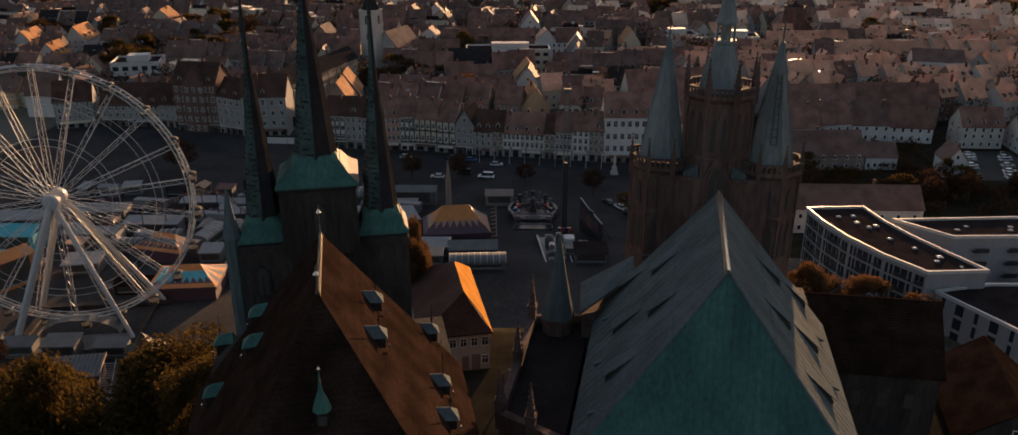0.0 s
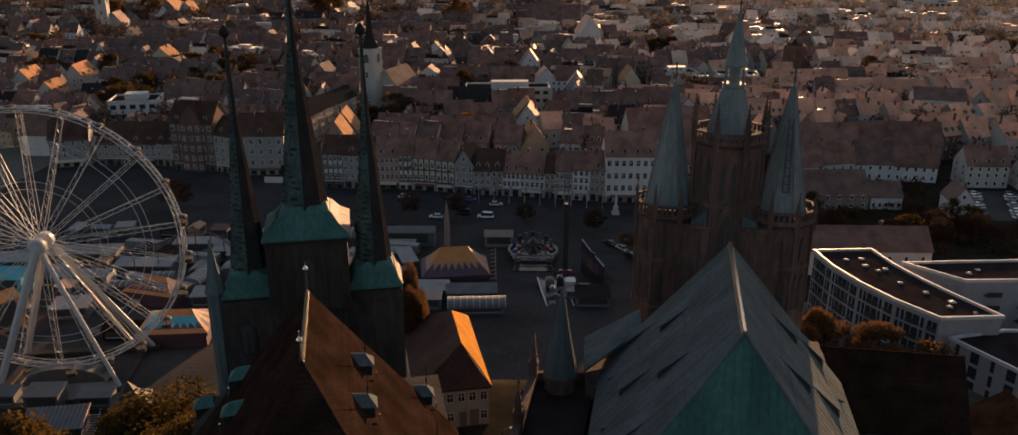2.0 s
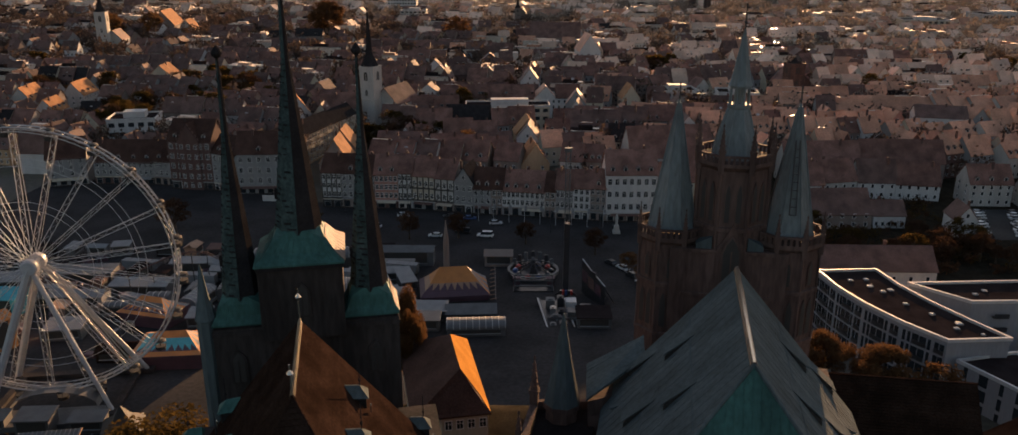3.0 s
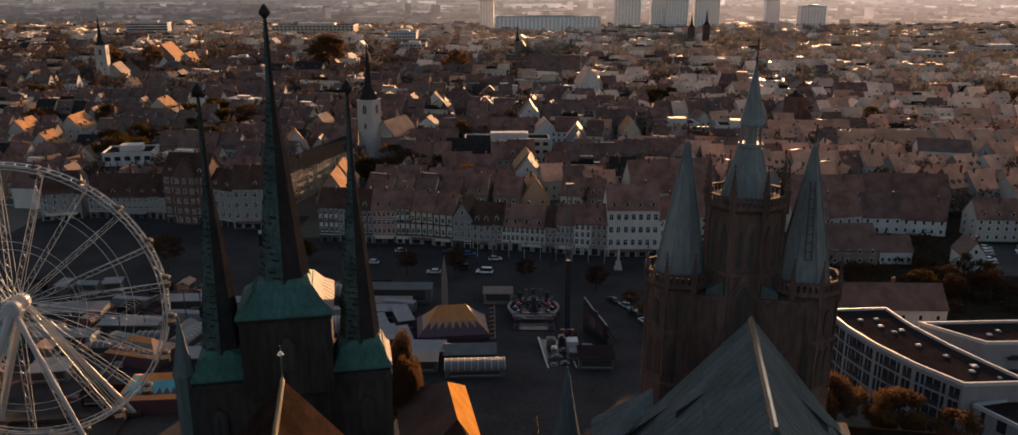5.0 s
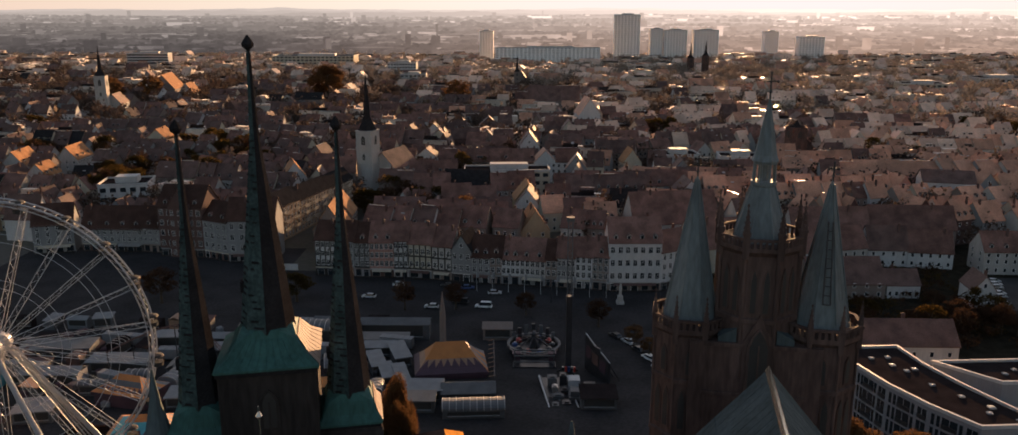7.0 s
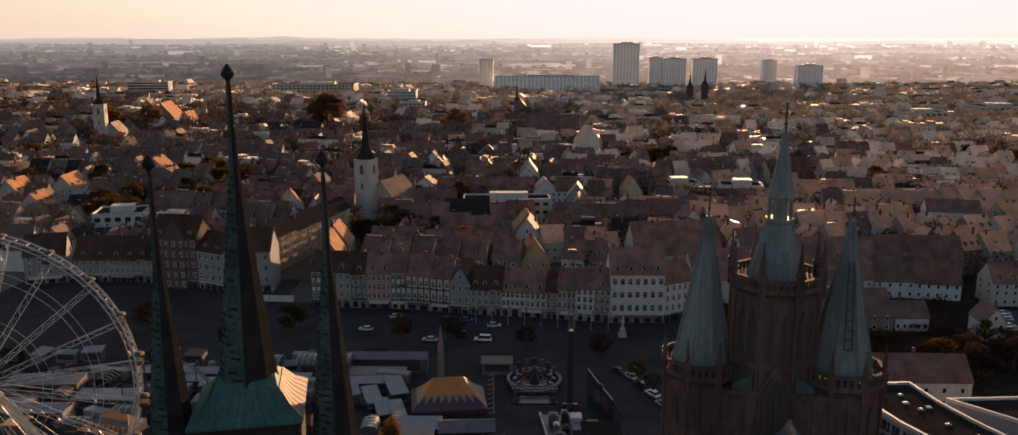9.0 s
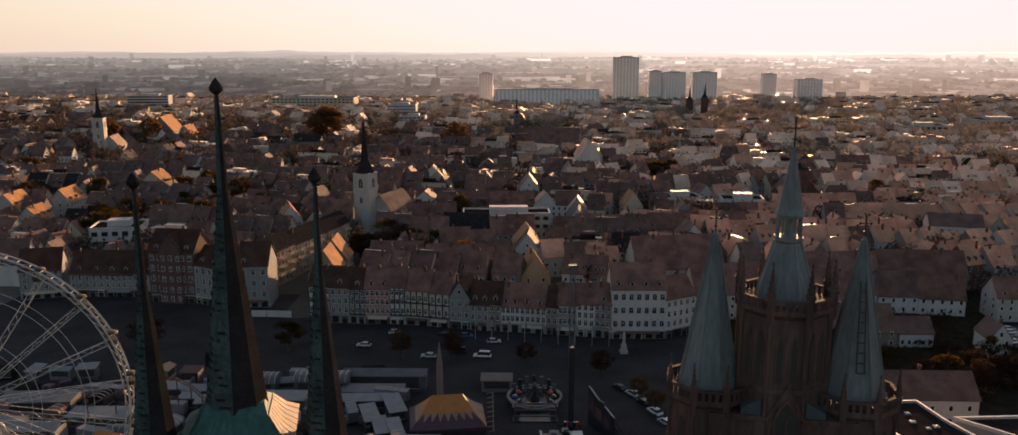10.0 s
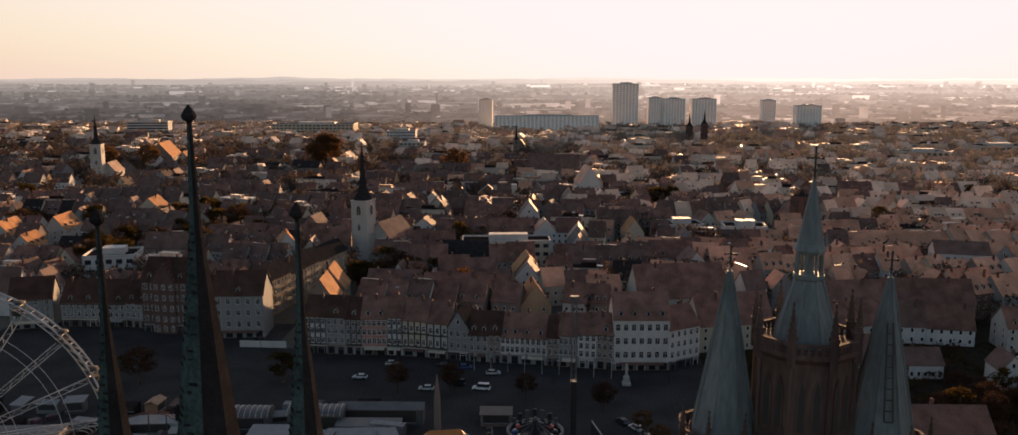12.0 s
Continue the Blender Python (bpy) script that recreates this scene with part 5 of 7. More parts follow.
# houses that stand out, placed one by one: x, y, turn, w, d, eaves, roof height, wall, tile, ridge, floors, bays, words
SPECIAL = [
    (192, 389, -14, 22, 14, 14, 4.5, WHITE, TILE_DARK, "x", 4, 7, "large white house with rows of windows"),
    (3, 362, -6, 11, 13, 9, 7, WHITE, TILE_DARK, "y", 3, 4, "white gabled house with rows of small windows"),
    (9, 379, 96, 12, 12, 9.5, 7, OCHRE, TILE_ORANGE, "x", 3, 4, "house with orange dormered roof in the sun"),
    (10.5, 331, 97, 14, 11, 8.5, 8, OCHRE, TILE_ORANGE, "x", 3, 4, "house with orange dormered roof in the sun"),
    (77, 389, 4, 11.5, 14, 8.5, 6, WHITE, TILE_DARK, "y", 3, 2, "white gabled house with two windows"),
    (5.1, 515.0, 0, 12, 15, 10, 8, WHITE, TILE_DARK, "y", 3, 3, "white gabled house with three windows"),
    (-93.2, 340.5, 77, 25, 9, 14, 5, OCHRE, SLATE_AND_SHADE, "x", 4, 9, "long ochre street front lit by the sun"),
    (-87.5, 366, 77, 26, 9, 13, 5, OCHRE, SLATE_AND_SHADE, "x", 4, 10, "long ochre street front lit by the sun"),
    (-81.7, 391.5, 77, 25, 9, 12.5, 5, OCHRE, SLATE_AND_SHADE, "x", 4, 10, "long ochre street front lit by the sun"),
    (-66, 330, 92, 14, 12, 9, 9, BROWN, TILE_ORANGE, "x", 3, 4, "steep-roofed house with sunlit tiles by the street"),
    (-68, 352, 92, 13, 12, 9, 8, BROWN, TILE_ORANGE, "x", 3, 4, "steep-roofed house with sunlit tiles by the street"),
    (-106, 333, -4, 9, 10, 12, 6, CREAM, TILE_ORANGE, "y", 4, 4, "tall gabled house with pale sunlit roof"),
    (-112, 425, 20, 12, 14, 8, 8, WHITE, TILE_ORANGE, "y", 3, 3, "white gabled house with steep tiled roof"),
    (-190, 341, 86, 9, 14, 9, 9, WHITE, TILE_DARK, "y", 4, 4, "tall white house with sunlit end wall"),
    (-183, 352, 86, 8, 9, 9, 6, PALE, TILE_DARK, "x", 3, 4, "brown house with sunlit side wall"),
    (-265, 463, 96, 20, 12, 9, 7, PALE, TILE_ORANGE, "x", 3, 6, "house with orange sunlit roof and dormers"),
    (-245, 480, 94, 20, 12, 9, 7, PALE, TILE_ORANGE, "x", 3, 6, "house with orange sunlit roof and dormers"),
    (-235, 430, 92, 14, 11, 9, 6, PALE, TILE_ORANGE, "x", 3, 4, "house with orange sunlit roof and dormers"),
    (-218, 534, 95, 18, 13, 12, 6, CREAM, TILE_ORANGE, "x", 3, 6, "cream house with orange sunlit roof"),
    (-350, 875, 98, 40, 24, 12, 14, BROWN, TILE_ORANGE, "x", 2, 8, "great hall with glowing orange roof"),
    (-322, 850, 98, 28, 16, 9, 10, PALE, TILE_ORANGE, "x", 2, 6, "hall with pale sunlit roof among trees"),
    (58, 655, 96, 24, 16, 13, 12, WHITE, TILE_HAZE_PALE, "x", 3, 9, "steep-roofed hall with a bright sunlit roof"),
    (28, 740, -4, 44, 18, 13, 12, BROWN, TILE_DARK, "x", 3, 10, "long brown hall with steep dark roof"),
    (64, 466, 95, 12, 10, 10, 7, CREAM, TILE_ORANGE, "x", 3, 4, "narrow ochre house lit from the side"),
    (104, 303, 4, 13, 11, 6.5, 7, WHITE, TILE_RED, "x", 2, 4, "white terraced house with dark red roof"),
    (117.5, 307, 14, 14, 11, 6.8, 7, PALE, TILE_RED, "x", 2, 4, "pale terraced house with dark red roof"),
    (131.5, 308, -3, 14, 11, 6.2, 7.5, WHITE, TILE_DARK, "x", 2, 4, "white terraced house with broad red roof"),
    (145.5, 306, -10, 15, 11, 5.8, 7, WHITE, TILE_RED, "x", 2, 5, "white terraced house stepping down the lane"),
    (122, 274, 0, 10.5, 9, 4.4, 4, WHITE, TILE_DARK, "x", 1, 5, "low white house with a row of windows"),
    (104, 273, 2, 24, 14, 5, 7, BROWN, TILE_DARK, "x", 2, 6, "long brown house with great dark roof"),
    (142.4, 265, -6, 6.8, 10, 5.8, 4.4, WHITE, TILE_DARK, "y", 2, 2, "small white gabled house by the car park"),
    (168, 299, -2, 15, 11, 8.2, 6, PALE, TILE_RED, "x", 3, 5, "pale house with dormers by the car park"),
    (186, 292, -6, 16, 12, 6.5, 6.5, WHITE, TILE_DARK, "x", 2, 5, "white house with dark roof by the lane"),
    (190, 268, -8, 15, 11, 6, 6, PALE, TILE_RED, "x", 2, 5, "pale house with red roof by the lane"),
    (118, 327, 3, 30, 12, 8, 8, PALE, TILE_RED, "x", 2, 8, "pale house with long red roof behind the terrace"),
    (150, 330, -3, 32, 12, 8, 8, BROWN, TILE_RED, "x", 2, 8, "brown house with long red roof behind the terrace"),
    (92, 216, -1, 35, 11, 7.2, 5, WHITE, TILE_DARK, "x", 2, 8, "white house with broad dark red roof by the flats"),
    (-25, 395, -6, 20, 14, 8, 9, GREY, SLATE_AND_SHADE, "x", 2, 6, "house with great blue-grey slate roof"),
    (72, 300, 12, 26, 14, 9, 9, CREAM, TILE_RED, "x", 3, 7, "cream house with great red roof near the square"),
    (60, 330, 10, 34, 16, 10, 11, PALE, TILE_RED, "x", 3, 8, "pale house with great dark red roof"),
]
for x, y, turn, w, d, h, rh, wall, roof, along, floors, bays, words in SPECIAL:
    ob = house(x, y, turn, w, d, h, rh, wall, roof, along, floors, bays, detail="street front" in words, label=words, dormers=3 if "dormer" in words else 0)
    if "street front" in words:
        for f in range(1, floors):
            z = 3.6 + (f - 1) * (h - 3.6) / (floors - 1)
            part("string_course", Shape().box(-w / 2, -0.15, z - 0.1, w / 2, 0.02, z + 0.15), CREAM, ob)
            for b in (1, 4, 7):
                bx = -w / 2 + w * (b + 0.5) / bays
                part("balcony", Shape().box(bx - 1.5, -1.2, z + 0.2, bx + 1.5, -0.02, z + 0.4).box(bx - 1.5, -1.2, z + 0.4, bx + 1.5, -1.1, z + 1.3), CREAM, ob)
    a = radians(turn)
    taken.append((x - math.sin(a) * d / 2, y + math.cos(a) * d / 2, max(w, d) * 0.52))
    if y > 325 and (turn > 70 or along == "y"):  # yards and lanes keep the ground before these houses open
        taken.append((x - 4 if turn > 70 else x, y - 15, 7))
        if turn > 70:
            taken.append((x + 6, y + 12, 6))

LABELS = {WHITE: "white", CREAM: "cream", GREY: "grey", OCHRE: "ochre", PINK: "pink", PALE: "pale", BROWN: "brown", BRICK: "brick", HAZE_SUBURB: "light"}
walls_far = {m: Shape() for m in (*PLASTERS, HAZE_SUBURB)}
roofs_far = {m: Shape() for m in (TILE_RED, TILE_DARK, TILE_ORANGE, TILE_HAZE_PALE, TILE_HAZE_LIGHT, SLATE_AND_SHADE, FLAT_ROOF, METAL_ROOF)}
panes_far, chimneys_far, ridges_far = Shape(), Shape(), Shape()


def moved(dst, src, x, y, turn):
    """Adds a copy of src, turned and set down at x, y."""
    c, n, k = math.cos(radians(turn)), math.sin(radians(turn)), len(dst.v)
    dst.v += [(x + a * c - b * n, y + a * n + b * c, z) for a, b, z in src.v]
    dst.f += [tuple(i + k for i in f) for f in src.f]


near_count, run, built, groves = 0, 0, set(), []
y = 302.0
while y < 1560:
    deep = 10.5 + y / 130
    grow = 1 + max(0, y - 500) / 1600
    x = -0.64 * y - 30
    while x < 0.66 * y + 30:
        if run <= 0:  # a new stretch of joined houses
            run = rnd.randint(3, 8)
            shift, skew, d = rnd.uniform(-3, 3), rnd.uniform(-11, 11), rnd.uniform(8.5, 12.5) * grow
            base_h, base_rh, base_roof = rnd.choice((6.5, 7.5, 9, 9.5, 11)), rnd.uniform(5.0, 7.0), rnd.choices((TILE_RED, TILE_DARK, SLATE_AND_SHADE), (6, 5, 0.5))[0]
            across = rnd.random() < (0.16 if y < 900 else 0.06)
            run = rnd.randint(1, 2) if across else run
            x += rnd.uniform(0, 7)
        run -= 1
        w = rnd.uniform(7.5, 13) * grow
        x += w * 0.5
        yy = y + shift + 5 * noise.noise((x / 60, y / 40, 9))
        turn = street_angle(x, yy) + skew + (90 if across else 0)
        thin = y > 480 and rnd.random() < min(0.72, 0.15 + (y - 480) / 700)
        if thin:
            groves.append((x, yy, w))
        park = thin or noise.noise((x / 90, yy / 70, 5.5)) > 0.40 or (70 < x < 200 and yy < 325)
        behind_row = yy < 309 and x < 62 or (yy < 338 and x < -80)
        if not park and not behind_row and seen(x, yy) and free(x, yy, max(w, d) * 0.42):
            built.add((int(x // 13), int(yy // 13)))
            h, rh = base_h + rnd.choice((-0.6, 0, 0, 0, 0.8)), base_rh + rnd.uniform(-0.3, 0.3)
            wall = rnd.choices(PLASTERS, (4, 3, 4, 0.3, 0.6, 3, 4, 2) if y < 520 else (1.5, 2, 4, 0.3, 0.5, 2, 6, 3))[0]
            # more haze-paled tiles towards the right, where the air is brighter
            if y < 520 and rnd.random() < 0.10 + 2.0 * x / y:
                roof = TILE_HAZE_PALE
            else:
                roof = base_roof if rnd.random() < 0.8 else rnd.choices((TILE_RED, TILE_DARK, TILE_ORANGE, SLATE_AND_SHADE), (6, 5, 0.15, 0.6))[0]
            if y > 500 and rnd.random() < (y - 560) / 480 + 1.5 * x / y:  # haze painted as lighter plaster and tiles, more of it far off and to the right
                wall, roof = HAZE_SUBURB, rnd.choice((TILE_HAZE_LIGHT, TILE_HAZE_LIGHT, TILE_HAZE_PALE))
            along = "x" if rnd.random() < 0.86 else "y"
            floors, bays = max(2, int(h / 3.1)), max(2, int(w / 2.6))
            if along == "x" and rnd.random() < 0.3:  # zinc ridge or skylight
                if rnd.random() < 0.5:
                    moved(ridges_far, Shape().box(-w * rnd.uniform(0.2, 0.5), d / 2 - 0.2, h + rh + 0.22, w * rnd.uniform(0.1, 0.5), d / 2 + 0.2, h + rh + 0.38), x, yy, turn)
                else:
                    sx0 = rnd.uniform(-0.4, 0.3) * w
                    moved(ridges_far, Shape().loft([[(sx0, d * 0.3, h + rh * 0.6 + o), (sx0 + 1.4, d * 0.3, h + rh * 0.6 + o), (sx0 + 1.4, d * 0.3 + 1.6, h + rh * 0.6 + 0.9 + o), (sx0, d * 0.3 + 1.6, h + rh * 0.6 + 0.9 + o)] for o in (0.25, 0.45)]), x, yy, turn)
            big = rnd.random() < 0.05 + max(0, y - 480) / 1700
            if near_count < 170 and y < 520 and not big:
                # roofs labelled weathered wear the tile paled for haze
                house(x, yy, turn, w, d, h, rh, wall, roof, along, floors, bays, detail=False, dormers=rnd.choice((0, 0, 2, 3)) if along == "x" else 0, sides=False,
                      label=LABELS[wall] + " plastered town house with " + {TILE_RED: "red tiled", TILE_DARK: "dark tiled", TILE_ORANGE: "orange tiled", SLATE_AND_SHADE: "slate", TILE_HAZE_PALE: "weathered", TILE_HAZE_LIGHT: "light tiled"}[roof] + " roof", group="old town houses")
                near_count += 1
            else:
                s = Shape()
                if big:
                    w2, h = w * rnd.uniform(1.4, 3.0), h + 2
                    moved(walls_far[HAZE_SUBURB], s.box(-w2 / 2, 0, 0, w2 / 2, d, h), x, yy, turn)
                    moved(roofs_far[rnd.choice((FLAT_ROOF, FLAT_ROOF, TILE_HAZE_LIGHT, TILE_HAZE_PALE))], Shape().box(-w2 / 2 + 0.3, 0.3, h, w2 / 2 - 0.3, d - 0.3, h + 0.3).box(-w2 / 5, d * 0.3, h, w2 / 8, d * 0.6, h + 2.2), x, yy, turn)
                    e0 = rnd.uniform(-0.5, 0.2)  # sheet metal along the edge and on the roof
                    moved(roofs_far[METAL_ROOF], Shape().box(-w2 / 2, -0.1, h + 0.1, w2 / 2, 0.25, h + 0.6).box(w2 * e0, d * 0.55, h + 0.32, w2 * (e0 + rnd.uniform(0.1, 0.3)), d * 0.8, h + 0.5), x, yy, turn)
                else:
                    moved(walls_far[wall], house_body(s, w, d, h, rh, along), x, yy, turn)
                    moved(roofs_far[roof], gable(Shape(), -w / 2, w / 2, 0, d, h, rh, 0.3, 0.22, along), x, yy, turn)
                    if along == "x" and y < 950 and rnd.random() < 0.45:  # dormers
                        for i in range(rnd.randint(1, 3)):
                            ex = rnd.uniform(-0.4, 0.4) * w
                            moved(walls_far[wall], Shape().box(ex - 0.7, d * 0.14, h + rh * 0.1, ex + 0.7, d * 0.4, h + rh * 0.28 + 1.2), x, yy, turn)
                            moved(roofs_far[roof], Shape().loft([[(ex - 0.9, d * 0.14 - 0.2, h + rh * 0.28 + 1.2 + o), (ex + 0.9, d * 0.14 - 0.2, h + rh * 0.28 + 1.2 + o), (ex + 0.9, d * 0.45, h + rh * 0.28 + 1.7 + o), (ex - 0.9, d * 0.45, h + rh * 0.28 + 1.7 + o)] for o in (0, 0.12)]), x, yy, turn)
                            moved(panes_far, Shape().box(ex - 0.45, d * 0.14 - 0.05, h + rh * 0.28 + 0.1, ex + 0.45, d * 0.14 + 0.02, h + rh * 0.28 + 1.05), x, yy, turn)
                    if y < 900:
                        moved(chimneys_far, Shape().box(w * 0.2, d * 0.5, h + rh - 1, w * 0.2 + 0.8, d * 0.5 + 0.8, h + rh + 1.3), x, yy, turn)
                if y < 950:
                    p = Shape()
                    for f in range(floors):
                        for b in range(bays):
                            bx = -w / 2 + w * (b + 0.5) / bays
                            p.box(bx - 0.5, -0.06, 0.9 + f * 3.0, bx + 0.5, 0.02, 2.3 + f * 3.0)
                    moved(panes_far, p, x, yy, turn)
        x += w * 0.5 - 0.25
    y += deep + rnd.uniform(3.0, 6)
for m, s in walls_far.items():
    if s.f:
        solid("far_house_walls", s, m, LABELS[m] + " walls of closely set houses in the distance", "houses", kind="stuff")
for m, s in roofs_far.items():
    if s.f:
        solid("far_house_roofs", s, m, "pitched and flat roofs of the distant town", "roofs", kind="stuff")
solid("far_house_windows", panes_far, GLASS, "dark windows of houses in the distance", "windows", kind="stuff")
solid("roof_metalwork", ridges_far, METAL_ROOF, "zinc ridges and skylights on the roofs of the town", "roof metalwork", kind="stuff")
solid("far_chimneys", chimneys_far, BRICK, "brick chimneys of houses in the distance", "chimneys", kind="stuff")


# ---- trees ----
def crown_mesh(seed, leaves, size, mat, name="crown"):
    """A crown of many leaves in uneven clumps, about 1 wide and high, base at 0."""
    r = random.Random(seed)
    clumps = []
    for _ in range(30):
        a, u = r.uniform(0, 2 * math.pi), r.uniform(-0.75, 1)
        q = math.sqrt(max(0, 1 - u * u)) * r.uniform(0.45, 1.0)
        clumps.append((0.42 * q * math.cos(a), 0.42 * q * math.sin(a), 0.5 + 0.42 * u, r.uniform(0.10, 0.2)))
    s = Shape()
    for _ in range(leaves):
        x, y, z, q = r.choice(clumps)
        d = Vector((r.gauss(0, 1), r.gauss(0, 1), r.gauss(0, 1))).normalized() * q * r.uniform(0.5, 1.05)
        n = Vector((r.gauss(0, 1), r.gauss(0, 1), r.gauss(0, 1) + 0.5)).normalized()
        a = n.orthogonal().normalized() * size * r.uniform(0.6, 1.3)
        b = n.cross(a) * r.uniform(0.5, 0.9)
        c = Vector((x, y, z)) + d
        s.poly(c - a, c - b * 0.8, c + a, c + b * 0.8)
    return s.mesh(name, mat)


def trunk_mesh(seed):
    r = random.Random(seed)
    s = Shape().cone(8, 0, 0, [(0.045, -0.45), (0.032, -0.1), (0.022, 0.3), (0.008, 0.75)])
    for _ in range(9):
        a, z = r.uniform(0, 6.28), r.uniform(-0.05, 0.45)
        p = Vector((0, 0, z))
        q = p + Vector((math.cos(a) * 0.2, math.sin(a) * 0.2, 0.18))
        e = q + Vector((math.cos(a + 0.4) * 0.14, math.sin(a + 0.4) * 0.14, 0.16))
        s.tube(p, q, 0.014, 5, 0.009)
        s.tube(q, e, 0.009, 4, 0.004)
    return s.mesh("trunk", BARK)


CROWNS = {(k, m): crown_mesh(i + 31 * j, n, sz, m) for j, m in enumerate((LEAF_GOLD, LEAF_OLIVE, LEAF_RUST)) for i, (k, n, sz) in enumerate((("near", 26000, 0.0165), ("mid", 2200, 0.034), ("far", 900, 0.06)))}
TRUNKS = [trunk_mesh(i) for i in range(3)]


def tree(x, y, wide, high, mat, level="mid", z=None, label=""):
    z = height(x, y) if z is None else z
    k = high / 1.45
    ob = thing("tree", Matrix.Translation((x, y, z + 0.45 * k)) @ Matrix.Rotation(rnd.uniform(0, 6.28), 4, "Z") @ Matrix.Diagonal((wide, wide, k, 1)), label or {LEAF_GOLD: "golden autumn tree", LEAF_OLIVE: "olive-green tree turning brown", LEAF_RUST: "rust-brown autumn tree"}[mat] + " with thinning leaves", "tree", "trees")
    part("trunk", rnd.choice(TRUNKS), None, ob)
    part("crown", CROWNS[(level, mat)], None, ob)
    return ob


for x, y, wide, high, mat, level in (
    (-45, 97, 20, 21.5, LEAF_OLIVE, "near"), (-92, 126, 9, 17, LEAF_RUST, "near"), (-59, 93, 16.5, 29, LEAF_OLIVE, "near"), (-73, 96, 16, 27, LEAF_OLIVE, "near"), (-51, 85, 15, 18, LEAF_OLIVE, "near"), (-66, 82, 17, 22, LEAF_OLIVE, "near"), (-80, 108, 11, 24, LEAF_RUST, "near"), (-37, 89, 11, 15, LEAF_OLIVE, "near"),
    (-16.6, 126, 5.5, 21, LEAF_GOLD, "near"), (-15.4, 121.5, 4.5, 15, LEAF_GOLD, "near"), (-19, 121, 6, 13, LEAF_OLIVE, "mid"),
    (60, 158, 10, 13, LEAF_GOLD, "near"), (69, 153, 11, 13, LEAF_GOLD, "near"), (77, 148, 9, 12, LEAF_GOLD, "mid"), (52, 163, 8, 10, LEAF_RUST, "mid"),
    (-35, 261, 8, 9, LEAF_RUST, "mid"), (-19.5, 262, 8, 8, LEAF_RUST, "mid"), (2, 257, 7, 7, LEAF_RUST, "mid"), (23, 248, 8, 8, LEAF_RUST, "mid"),
    (31, 231, 6, 7, LEAF_GOLD, "mid"), (34, 224, 6, 6, LEAF_GOLD, "mid"), (36, 200, 6, 7, LEAF_GOLD, "mid"), (38, 192, 6, 6, LEAF_GOLD, "mid"), (-112, 266, 12, 11, LEAF_RUST, "mid"), (-70, 268, 12, 9, LEAF_OLIVE, "mid"),
    (-22, 352, 11, 16, LEAF_GOLD, "mid"), (-40, 362, 13, 14, LEAF_RUST, "mid"), (-180, 800, 36, 38, LEAF_GOLD, "near"), (-60, 790, 26, 26, LEAF_GOLD, "far"), (-385, 800, 30, 28, LEAF_GOLD, "far"), (-352, 815, 28, 28, LEAF_GOLD, "far"),
):
    tree(x, y, wide, high, mat, level)
# the wooded gardens beside the flats, and trees between houses
for _ in range(42):
    x, y = rnd.uniform(62, 190), rnd.uniform(238, 268)
    if free(x, y, 2) and not (143 < x < 180 and y > 255):
        tree(x, y, rnd.uniform(5, 10), rnd.uniform(5, 9), rnd.choice((LEAF_RUST, LEAF_RUST, LEAF_OLIVE)), "mid")
n = 0
while n < 120:
    y = rnd.uniform(320, 620)
    x = rnd.uniform(-0.62, 0.62) * y
    if noise.noise((x / 90, y / 70, 5.5)) > 0.22 and free(x, y, 4):
        tree(x, y, rnd.uniform(9, 17), rnd.uniform(9, 17), rnd.choice((LEAF_RUST, LEAF_OLIVE, LEAF_OLIVE, LEAF_GOLD)), "mid" if y < 520 else "far")
        n += 1


# ---- woods ----
def woodland(name, spots, leaves, size, mats, label, seed):
    """Many crowns of loose leaves, joined, one mesh for each colour."""
    r = np.random.default_rng(seed)
    for c, mat in enumerate(mats):
        mine = [q for i, q in enumerate(spots) if i % len(mats) == c]
        verts = []
        for x, y, z, wide, high in mine:
            n = leaves
            lump = r.normal(size=(7, 3)) * (0.22, 0.22, 0.16)
            p = lump[r.integers(0, 7, n)] + r.normal(size=(n, 3)) * 0.105
            p = p * (wide, wide, high) + (x, y, z + high * 0.55)
            u = r.normal(size=(n, 3))
            u /= np.linalg.norm(u, axis=1)[:, None]
            q = np.cross(u, r.normal(size=(n, 3)))
            q /= np.linalg.norm(q, axis=1)[:, None]
            s = (size * wide * r.uniform(0.6, 1.3, n))[:, None]
            verts.append(np.stack([p - u * s, p - q * s * 0.7, p + u * s, p + q * s * 0.7], 1).reshape(-1, 3))
        v = np.concatenate(verts)
        me = bpy.data.meshes.new(name)
        me.from_pydata(v.tolist(), [], np.arange(len(v)).reshape(-1, 4).tolist())
        me.materials.append(mat)
        tagged(new(name, me), label, "trees", kind="stuff")


spots = []
for x, y, w in groves:
    for _ in range(2):
        gx0, gy0 = x + rnd.uniform(-8, 8), y + rnd.uniform(-6, 10)
        if free(gx0, gy0, 3) and (int(gx0 // 13), int(gy0 // 13)) not in built:
            spots.append((gx0, gy0, 0, rnd.uniform(12, 22), rnd.uniform(10, 17)))
while len(spots) < 4200:
    y = 420 + 1160 * rnd.random() ** 0.75
    x = rnd.uniform(-0.66, 0.68) * y
    if free(x, y, 3) and (int(x // 13), int(y // 13)) not in built and noise.noise((x / 90, y / 70, 5.5)) > -0.35:
        spots.append((x, y, 0, rnd.uniform(10, 22), rnd.uniform(9, 16)))
n = 0
